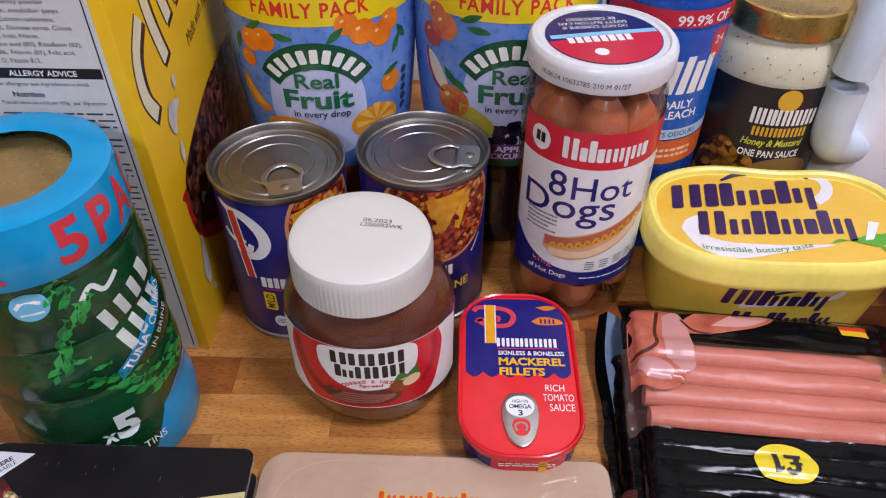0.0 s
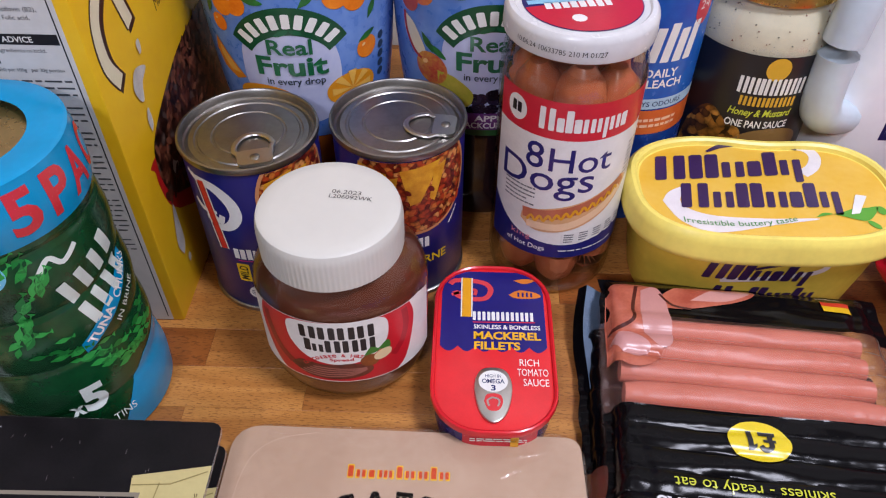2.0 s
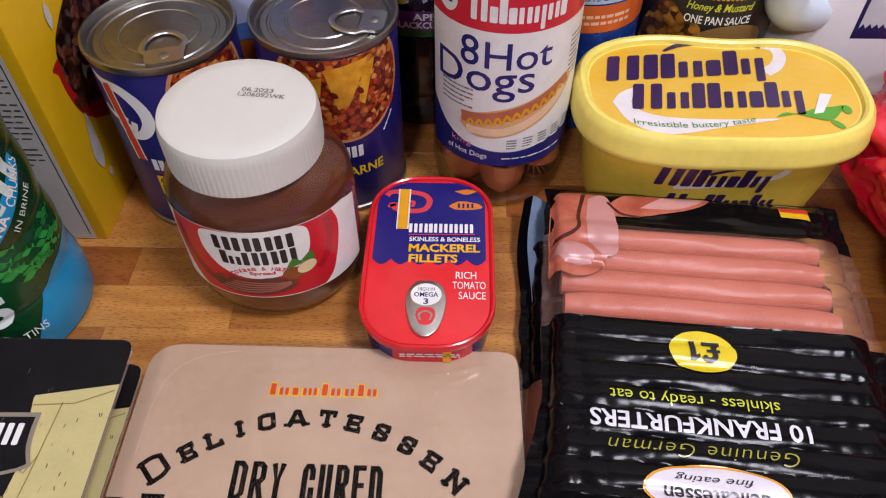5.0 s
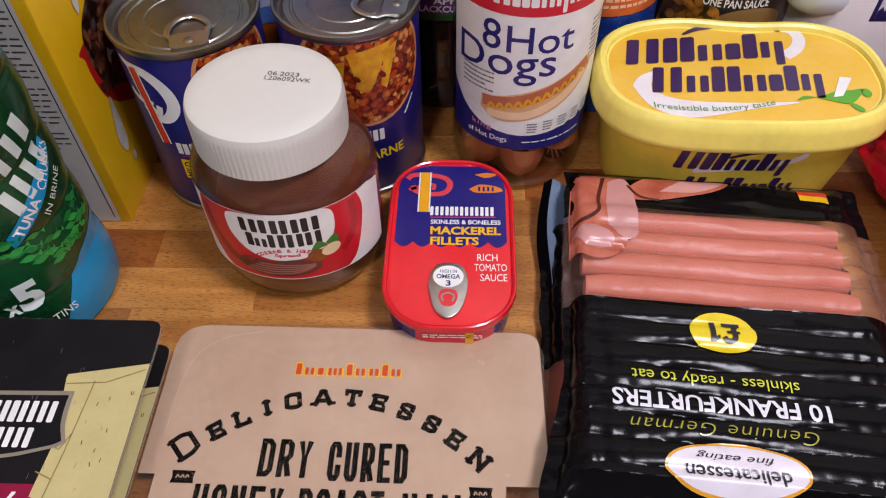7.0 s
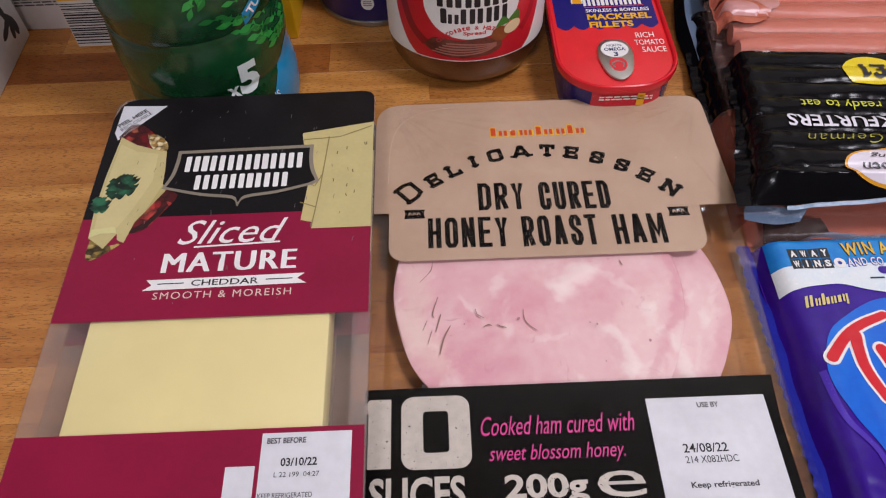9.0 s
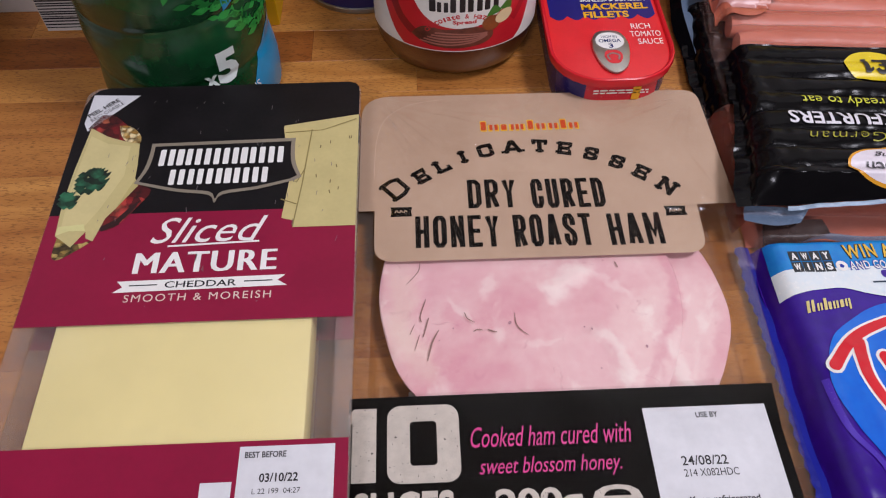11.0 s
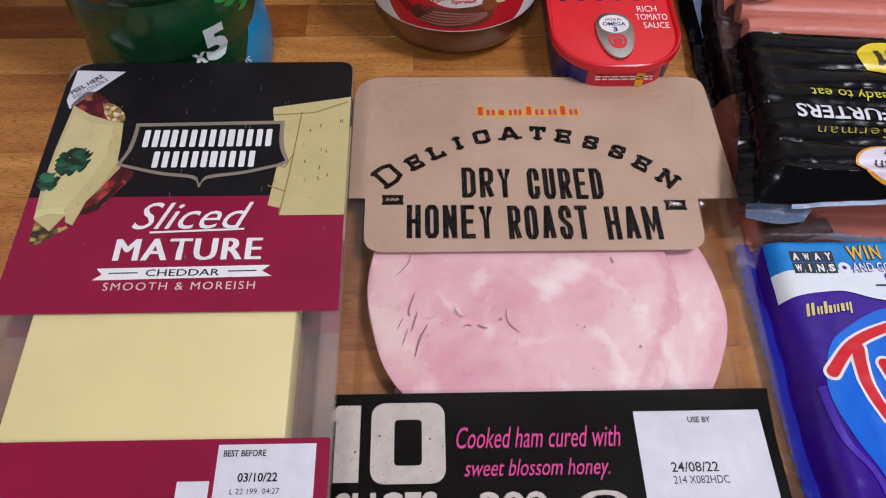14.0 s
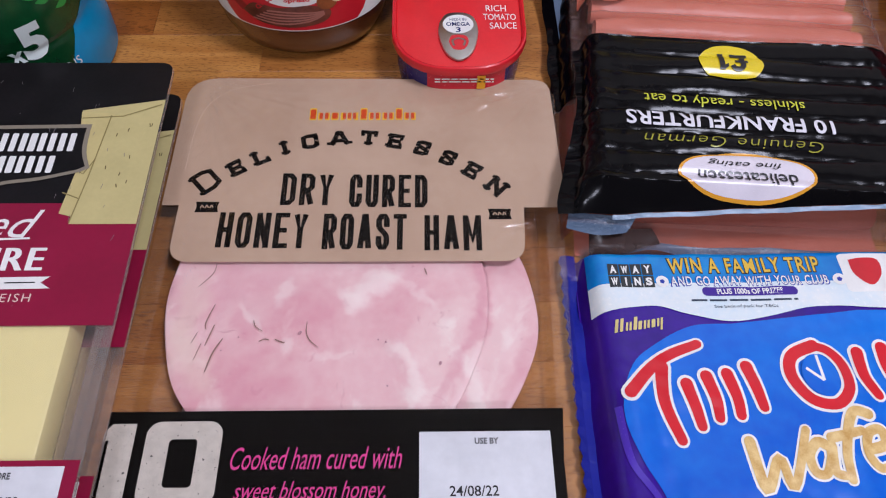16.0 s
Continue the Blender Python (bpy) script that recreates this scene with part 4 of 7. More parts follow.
decal("wordmark", mm(warp(blocks(139, 338, 90, 22, "Xttoity", 0.84, 0.16), lambda x, y: (x, y + (x - 185) * 0.10))), PURP, tub, lon, 6, "purple script wordmark as plain strokes")
decal("wordmark", mm(warp(blocks(150, 312, 92, 21, "Xottoity", 0.84, 0.16), lambda x, y: (x, y + (x - 195) * 0.04))), PURP, tub, lon, 6, "purple script wordmark as plain strokes")
irr = text("Irresistible buttery taste", 182, 297, 62, 5.5)
decal("slogan", mm(warp(irr, lambda x, y: (x, y + ((x - 182) / 31) ** 2 * 4 + (x - 182) * 0.05 + 0.5))), ink("#4a8a42"), tub, lon, 6, "small green lettering")
GREENP = ink("#58a028")
decal("motif", mm(join(blob([(224, 305), (230, 309), (240, 306), (250, 303), (256, 307), (261, 315), (255, 314), (247, 313), (238, 309)]), ellipse(262, 312, 2.5, 3.5), ellipse(254, 300, 2, 4, 14, 40))), GREENP, tub, lon, 6, "plain green motif")
decal("motif_wing", mm(poly([(244, 308), (249, 309), (258, 324), (252, 325)])), WHITE, tub, lon, 7)


def tub_on(u, v, d):
    k = (v - 0.0) / 0.055
    a = 0.0665 + 0.007 * k
    return Vector((u - 0.2015, -(0.0388 + 0.0057 * k) * (1 - min(0.99, abs(u - 0.2015) / a) ** 3.1) ** (1 / 2.7) - d - 0.0003, v))


decal("side_wordmark", mm(blocks(164, 34, 60, 14, "Xttoity", 0.84, 0.16)), PURP, tub, tub_on, 3, "purple script wordmark as plain strokes", 0.004, cutv=0.004)
decal("side_wordmark", mm(blocks(172, 15, 60, 13, "Xottoity", 0.84, 0.16)), PURP, tub, tub_on, 3, cut=0.004, cutv=0.004)
decal("side_swoosh", mm(band(curve_pts([(176, 33), (200, 36), (224, 41), (231, 46), (229, 50)], 6), 4)), SWO, tub, tub_on, 2, cutv=0.004)
decal("side_arch", mm(band(curve_pts([(192, 44), (205, 48), (222, 49.5)], 6), 2)), PURP, tub, tub_on, 4, cutv=0.004)

# ---- sliced ham pack ----
ham = thing("ham_pack", "flat clear plastic pack of sliced pink ham, printed film", "ham pack", 0.0, 0.065)
HX0, HX1, HY0, HY1 = -0.0815, 0.0915, -0.085, 0.1975


def pack_ring(inset, z, r):
    pts = []
    for x, y in rrect(HX1 - HX0 - 2 * inset, HY1 - HY0 - 2 * inset, r, 6, (HX0 + HX1) / 2, (HY0 + HY1) / 2):
        pts.append((x + max(-0.0092, min(0.0015, 0.085 * (y - 0.1))) * (1 if x > 0 else 0.2), y - 0.065, z))
    return pts


part("tray", loft([pack_ring(0.011, 0.0008, 0.012), pack_ring(0.009, 0.0022, 0.013), pack_ring(0.007, 0.0108, 0.014), pack_ring(0.0, 0.0116, 0.016), pack_ring(0.0, 0.0124, 0.016)], True, False), clear_film("tray_plastic", "#f6f0ea", 0.12, 1.4, haze=0.10, hazecol="#b09c8c", bump=0.3, bscale=50), ham, "clear plastic tray with flat flange")
def ham_mat():
    """Cured ham: pink meat with pale marbled smears and small deeper spots."""
    m = mat("ham_meat", "#dca2a8", 0.36, var=0.2, scale=26, second="#e8c4c2", bump=0.35, bscale=110, coat=0.25)
    nt = m.node_tree
    b = nt.nodes["Principled BSDF"]
    was = b.inputs["Base Color"].links[0].from_socket
    tex = nt.nodes.new("ShaderNodeTexCoord")
    for scale, dist, lo, hi, amount, colour in ((13, 1.0, 0.46, 0.66, 0.45, "#d68c9e"), (15, 1.6, 0.50, 0.70, 0.6, "#ecd0ca"), (40, 1.6, 0.60, 0.72, 0.5, "#f2e0d8"), (120, 1.2, 0.66, 0.74, 0.5, "#c88a94")):
        n = nt.nodes.new("ShaderNodeTexNoise")
        n.inputs["Scale"].default_value, n.inputs["Detail"].default_value, n.inputs["Distortion"].default_value = scale, 4, dist
        nt.links.new(tex.outputs["Object"], n.inputs["Vector"])
        r = nt.nodes.new("ShaderNodeMapRange")
        r.inputs[1].default_value, r.inputs[2].default_value, r.inputs[4].default_value = lo, hi, amount
        nt.links.new(n.outputs[0], r.inputs[0])
        x = nt.nodes.new("ShaderNodeMix")
        x.data_type = "RGBA"
        x.inputs[7].default_value = lin(colour)
        nt.links.new(r.outputs[0], x.inputs[0])
        nt.links.new(was, x.inputs[6])
        was = x.outputs[2]
    bend = nt.nodes.new("ShaderNodeTexNoise")
    bend.inputs["Scale"].default_value, bend.inputs["Detail"].default_value = 95, 3
    nt.links.new(tex.outputs["Object"], bend.inputs["Vector"])
    moved = nt.nodes.new("ShaderNodeVectorMath")
    moved.operation = "MULTIPLY_ADD"
    moved.inputs[1].default_value = (0.014, 0.014, 0)
    nt.links.new(bend.outputs["Color"], moved.inputs[0])
    nt.links.new(tex.outputs["Object"], moved.inputs[2])
    pale, rosy, dry = "#f3e4dc", "#d07e92", "#e6cdbd"
    # soft stains of the meat: centre, half sizes in mm, turn, colour, amount
    for x0, y0, rx, ry, turn, colour, amount in (
            (-20, 74, 26, 15, -28, rosy, 0.55), (-30, 40, 24, 11, 12, rosy, 0.6), (-41, 65, 6, 8, 0, rosy, 0.7), (12, 42, 14, 10, 0, rosy, 0.3),
            (10, 82, 15, 5, 32, pale, 1.0), (3, 76, 7, 5, 0, pale, 0.8), (22, 52, 8, 3.2, -48, pale, 0.95), (27, 38, 15, 3.2, 88, pale, 0.95),
            (46, 49, 8, 3, -58, pale, 0.95), (50.5, 36, 15, 3.2, 87, pale, 0.95), (63, 61, 7, 3, 70, pale, 0.8), (40, 64, 5, 3, 40, pale, 0.8), (-25, 80, 7, 2.4, 75, pale, 0.7),
            (-22, 56, 6, 2.4, 84, pale, 0.7), (30, 78, 12, 2, -35, pale, 0.6), (-37, 68, 9, 2, -48, pale, 0.6), (-4, 53, 12, 2, 5, pale, 0.5),
            (54, 80, 16, 3.4, 92, rosy, 0.75), (50, 60, 16, 3.4, 64, rosy, 0.75), (40, 40, 18, 3.6, 63, rosy, 0.7), (70, 50, 22, 4, 66, rosy, 0.5),
            (-63, 72, 26, 9, 84, dry, 0.9), (-57, 50, 18, 7, 118, dry, 0.8)):
        mp = nt.nodes.new("ShaderNodeMapping")
        mp.vector_type = "TEXTURE"
        mp.inputs["Location"].default_value = (x0 * 0.001 + 0.007, y0 * 0.001 - 0.065 + 0.007, 0)
        mp.inputs["Rotation"].default_value = (0, 0, radians(turn))
        mp.inputs["Scale"].default_value = (rx * 0.00125, ry * 0.00125, 1)
        nt.links.new(moved.outputs[0], mp.inputs["Vector"])
        g = nt.nodes.new("ShaderNodeTexGradient")
        g.gradient_type = "SPHERICAL"
        nt.links.new(mp.outputs[0], g.inputs[0])
        r = nt.nodes.new("ShaderNodeMapRange")
        r.interpolation_type = "SMOOTHSTEP"
        r.inputs[1].default_value, r.inputs[2].default_value, r.inputs[4].default_value = 0.0, 0.75, amount * 0.55
        nt.links.new(g.outputs[1], r.inputs[0])
        x = nt.nodes.new("ShaderNodeMix")
        x.data_type = "RGBA"
        x.inputs[7].default_value = lin(colour)
        nt.links.new(r.outputs[0], x.inputs[0])
        nt.links.new(was, x.inputs[6])
        was = x.outputs[2]
    nt.links.new(was, b.inputs["Base Color"])
    return m


HAM = ham_mat()
def slice_bm(cx, cy, rx, ry, z, seed, t=0.0016, folds=(), lean=0.0):
    """A thin round slice with an uneven rim and soft folds; folds: (points, height, half width)."""
    rnd = random.Random(seed)
    ph = [rnd.random() * 6.28 for _ in range(4)]
    ring = []
    for i in range(132):
        a = 2 * math.pi * i / 132
        k = 1 + 0.010 * math.sin(2 * a + ph[0]) + 0.010 * math.sin(3 * a + ph[1]) + 0.006 * math.sin(7 * a + ph[2]) + 0.003 * math.sin(13 * a + ph[3])
        ring.append((cx + rx * k * math.cos(a), cy + ry * k * math.sin(a)))
    lines_ = [(curve_pts([(px * 0.001, py * 0.001 - 0.065) for px, py in pts], 5), up, wide) for pts, up, wide in folds]

    def height(x, y):
        h = 0.0005 * noise.noise(Vector((x * 40, y * 40, seed))) + 0.00022 * noise.noise(Vector((x * 130, y * 130, seed + 3)))
        for pts, up, wide in lines_:
            d = min(math.hypot(x - q[0], y - q[1]) for q in pts)
            h += up * math.exp(-(d / wide) ** 2)
        return h + lean * (x - cx)
    rings = [[(x, y, z - t + lean * (x - cx)) for x, y in ring], [(x, y, z - 0.0004 + lean * (x - cx)) for x, y in ring]]
    for i in range(26):
        q = 0.992 * (1 - i / 25.6)
        rings.append([(cx + (x - cx) * q, cy + (y - cy) * q, z + height(cx + (x - cx) * q, cy + (y - cy) * q)) for x, y in ring])
    return loft(rings)


FOLD_A = ([(19, 55), (25, 48), (27.5, 40), (27, 28)], 0.0009, 0.0028)
FOLD_B = ([(44, 53), (48, 45), (50, 36), (50, 26)], 0.0010, 0.0028)
part("ham_slice", slice_bm(0.011, 0.008, 0.0645, 0.069, 0.0072, 3, 0.0014, [FOLD_B, ([(60, 68), (63, 60), (60, 50)], 0.0006, 0.003)]), HAM, ham, "pink round ham slice with pale folds")
part("ham_slice", slice_bm(-0.0075, 0.009, 0.0635, 0.070, 0.0102, 8, 0.0014, [FOLD_A, ([(-44, 76), (-34, 64), (-15, 56), (-4, 53), (13, 56)], -0.0005, 0.0018), ([(1, 76), (9, 82), (19, 88)], 0.0005, 0.004), ([(-50, 90), (-52, 70), (-50, 48)], -0.0005, 0.004)]), HAM, ham, "pink round ham slice with cracks and folds")
part("paper_corner", box_bm(-0.060, -0.039, 0.0036, -0.046, -0.030, 0.0040), mat("liner_paper", "#d8d4cc", 0.6), ham, "white corner of the liner under the slices")
hon = lambda u, v, d: Vector((u, v - 0.065, 0.0107 + d))

CRACK = ink("#94726a")
for pts, w in (([(-54, 93), (-55, 88), (-60, 82)], 0.35), ([(-52, 74), (-54.5, 66), (-54, 63)], 0.55), ([(-47, 59), (-50, 53), (-52, 45)], 0.7), ([(-51, 65), (-53.5, 56)], 0.6), ([(-36, 67), (-35, 64), (-32, 62)], 0.45),
               ([(-33, 57.6), (-31, 58.6), (-29, 58.2)], 0.5), ([(-27, 58.6), (-25, 57.6), (-23, 57)], 0.6), ([(-15, 66), (-15, 61), (-13, 57.5), (-10, 55)], 0.45), ([(31, 90), (32, 87)], 0.6), ([(-57, 62), (-59, 57)], 0.3), ([(-55, 57), (-57, 50)], 0.3)):
    line = curve_pts(pts, 4)
    decal("crack", mm(band(line, w, [w * (0.35 + 0.65 * math.sin(math.pi * (i + 0.5) / len(line))) for i in range(len(line))])), CRACK, ham, hon, 2, "thin dark crack in the ham")
for x, y, r in ((-17.5, 61.2, 0.9), (9, 29.5, 0.7), (17, 39, 0.4), (37, 48, 0.8), (16, 57, 0.5), (13, 58, 0.4), (-41, 59.5, 0.4), (-47, 54, 0.35)):
    decal("vein_spot", mm(ellipse(x, y, r, r * 0.7, 10, x * 7)), ink("#b0808a"), ham, hon, 2, "small dark spot in the meat")


def film_z(x, y):
    return 0.0127


def film_on(u, v, d):
    return Vector((u, v - 0.065, film_z(u, v) + d))


def wave_film(x, y):
    """The glossy outer film, a little slack and wrinkled."""
    w = 0.0006 * noise.noise(Vector((x * 26 + y * 14, y * 30, 4.0))) + 0.00022 * noise.noise(Vector((x * 70 + y * 40, y * 60 - x * 50, 9.0)))
    e = min(x - HX0, HX1 - x, y - HY0, HY1 - y)
    for cx, cy, size in ((HX0 + 0.008, HY1 - 0.006, 0.085), (HX1 - 0.006, HY1 - 0.008, 0.06), (HX1 - 0.004, 0.115, 0.04), (0.03, HY1 + 0.01, 0.05)):
        q = math.hypot(x - cx, y - cy)
        a = math.atan2(y - cy, x - cx)
        w += 0.0042 * max(0.0, 1 - q / size) * min(1, q / 0.012) * max(0.0, noise.noise(Vector((a * 13, q * 14, cx * 50))))
    x += max(-0.0092, min(0.0015, 0.085 * (y - 0.1))) * min(1, max(0.2, x / 0.05))
    return (x, y - 0.065, film_z(x, y) + 0.0002 + min(1, max(0, e / 0.02)) * (0.0012 + w))


bm = sheet(210, 320, lambda s, t: wave_film(HX0 + 0.0006 + (HX1 - HX0 - 0.0012) * s, HY0 + 0.0006 + (HY1 - HY0 - 0.0012) * t))
corner = 0.016
bmesh.ops.delete(bm, geom=[v for v in bm.verts if (lambda a, b: a > 0 and b > 0 and math.hypot(a, b) > corner)(abs(v.co.x - 0.005) - (HX1 - HX0) / 2 + corner, abs(v.co.y + 0.065 - (HY0 + HY1) / 2) - (HY1 - HY0) / 2 + corner)], context="VERTS")
part("film", bm, clear_film("lid_film", rough=0.08, ior=1.25, bump=0.3, bscale=38), ham, "clear film stretched over the tray")
G = 0.006
KRAFT = mat("kraft_print", "#bea189", 0.34, var=0.1, scale=26, second="#b2947c", bump=0.5, bscale=32, spec=0.45)
def rounded(pts):
    """A closed outline whose corners (x, y, radius) are rounded off."""
    out, n = [], len(pts)
    for i, (x, y, r) in enumerate(pts):
        p, a, b = Vector((x, y)), Vector(pts[i - 1][:2]), Vector(pts[(i + 1) % n][:2])
        if not r:
            out.append((x, y))
            continue
        u, v = (a - p).normalized() * r, (b - p).normalized() * r
        for k in range(7):
            t = k / 6
            q = (p + u) * (1 - t) ** 2 + p * 2 * t * (1 - t) + (p + v) * t * t
            out.append((q.x, q.y))
    return poly(out)


decal("card_print", mm(rounded([(-81.3, 196.2, 15), (91.0, 194.6, 8), (92.2, 119, 0.8), (73.8, 119, 0), (72.5, 92, 9), (-74, 92.5, 9), (-74, 121, 0), (-81.3, 121, 0.8)])), KRAFT, ham, film_on, 2, "kraft brown printed panel", G, G)
decal("panel_edge", mm(band(curve_pts([(-74.5, 140), (-73.5, 165), (-69, 180), (-58, 189), (-40, 193)], 8), 0.35)), ink("#c8ab94"), ham, film_on, 3)
decal("wordmark", mm(blocks(-22.5, 169, 50, 7.4, "toimtooto", 0.86)), ink("#e0b020"), ham, film_on, 3, "orange wordmark as plain blocks")
decal("wordmark", mm(blocks(-22.5, 169.8, 50, 5.8, "toimtooto", 0.66)), ink("#c84418"), ham, film_on, 4)
INKB = mat("worn_black_print", "#080606", 0.5, var=0.3, scale=220, second="#140f0c", spec=0.05)


def worn(m, colour, lo, hi, scale):
    """Bare flecks of the ground showing through a print."""
    nt = m.node_tree
    b = nt.nodes["Principled BSDF"]
    n = nt.nodes.new("ShaderNodeTexNoise")
    n.inputs["Scale"].default_value, n.inputs["Detail"].default_value = scale, 3
    tex = nt.nodes.new("ShaderNodeTexCoord")
    nt.links.new(tex.outputs["Object"], n.inputs["Vector"])
    r = nt.nodes.new("ShaderNodeMapRange")
    r.inputs[1].default_value, r.inputs[2].default_value, r.inputs[4].default_value = lo, hi, 0.85
    nt.links.new(n.outputs[0], r.inputs[0])
    x = nt.nodes.new("ShaderNodeMix")
    x.data_type = "RGBA"
    nt.links.new(b.inputs["Base Color"].links[0].from_socket, x.inputs[6])
    x.inputs[7].default_value = lin(colour)
    nt.links.new(r.outputs[0], x.inputs[0])
    nt.links.new(x.outputs[2], b.inputs["Base Color"])
    return m


worn(INKB, "#a88568", 0.665, 0.69, 1300)
arch = ((-64.2, 134, 11, 12.4, 41), (-52, 141.2, 7.2, 8.6, 33), (-42, 147.4, 7.6, 8.6, 27), (-32, 152.6, 3.4, 8.6, 19), (-20.8, 156.2, 8.4, 8.6, 12),
        (-7.6, 158.2, 10.4, 8.8, 5), (5.8, 158.2, 8.6, 8.8, -5), (18, 156.2, 7.4, 8.6, -12), (30.2, 152.2, 7.4, 8.6, -20), (41.8, 146.4, 7.4, 8.6, -27), (52.4, 139.2, 7.4, 8.8, -35), (62.6, 130.4, 8.6, 9.6, -43))
for ch, (x, y, w, h, a) in zip("DELICATESSEN", arch):
    decal("arched_letter", lifted([mm(g) for g in glyph(ch, x, y, w * 0.94, h, 2.2, True, a)]), INKB, ham, film_on, 3, "worn black slab letter")
for word, x0, x1, y0, y1, drop in (("DRY", -31, -8.6, 120.8, 138, -0.4), ("CURED", -1.5, 32.4, 119.6, 137.2, -0.5), ("HONEY", -55.6, -18, 99.4, 117.2, -0.8), ("ROAST", -11.6, 23.6, 98.2, 116.2, -0.5), ("HAM", 31, 55, 97.4, 115.2, -0.3)):
    decal("title_lettering", lifted([mm(g) for g in capitals(word, x0, x1, y0, y1, 2.4, drop)]), INKB, ham, film_on, 3, "tall worn black lettering")
for cx, cy in ((-61.8, 120), (63.2, 115.6)):
    decal("ornament", mm(poly([(cx - 5, cy - 2.8), (cx - 4.4, cy), (cx - 5, cy + 2.8), (cx + 5, cy + 2.6), (cx + 4.4, cy), (cx + 5, cy - 2.8)])), INKB, ham, film_on, 3)
    decal("ornament_print", mm(join(*[band(curve_pts([(cx - 2.8 + 2 * k, cy - 0.8), (cx - 2.2 + 2 * k, cy + 0.8), (cx - 1.4 + 2 * k, cy - 0.4)], 3), 0.5) for k in range(3)])), KRAFT, ham, film_on, 4)
decal("black_band", mm(poly([(-82.5, -84), (80, -84), (80, 10), (81.5, 29), (-82.5, 29)])), mat("black_film_print", "#0e0c0b", 0.3, scale=30, spec=0.06), ham, film_on, 2, "black printed band", G, G)
STONE = worn(mat("worn_cream_print", "#c2b8ac", 0.45, var=0.12, scale=250), "#1a1512", 0.665, 0.69, 700)
decal("number_lettering", mm(poly([(-81, -4), (-72, -4), (-72, 24.5), (-80.5, 24.5), (-83, 21.5), (-83, 18), (-81, 18.5)])), STONE, ham, film_on, 3, "worn cream numeral")
o = rrect(27, 30, 5, 6, -54.5, 10.2)
i_ = rrect(10, 17, 1.5, 6, -54.5, 10.2)
decal("number_lettering", mm((o + i_, [(k, (k + 1) % 28, 28 + (k + 1) % 28, 28 + k) for k in range(28)])), STONE, ham, film_on, 3)
decal("slices_lettering", mm(text("SLICES", -62, -14, 36, 13, 0.03)), STONE, ham, film_on, 3, "worn cream lettering")
PINK = ink("#d8408c")
decal("script_lettering", mm(join(text("Cooked ham cured with", -7, 11.5, 60, 8, 0.0, 0.35), text("sweet blossom honey.", -8.5, -0.5, 52, 8, 0.0, 0.35))), PINK, ham, film_on, 3, "pink slanted lettering")
decal("weight_lettering", mm(join(text("200g", -14, -14, 31, 12, 0.03), text("e", 14, -13, 18, 10, 0.0))), STONE, ham, film_on, 3, "cream lettering")
decal("date_label", mm(rect(29, -38, 76, 20.5)), mat("label_paper", "#d6d6da", 0.55, scale=30), ham, film_on, 3, "white paper date label")
decal("date_lettering", mm(join(text("USE BY", 53, 17, 8.5, 2.3, 0.02), text("24/08/22", 48, -0.5, 17, 3.6, 0.01), text("214 X082HDC", 49.5, -5, 20, 2.8), text("Keep refrigerated", 52, -15, 25, 3, 0.02))), BLACK, ham, film_on, 4, "black date lettering")

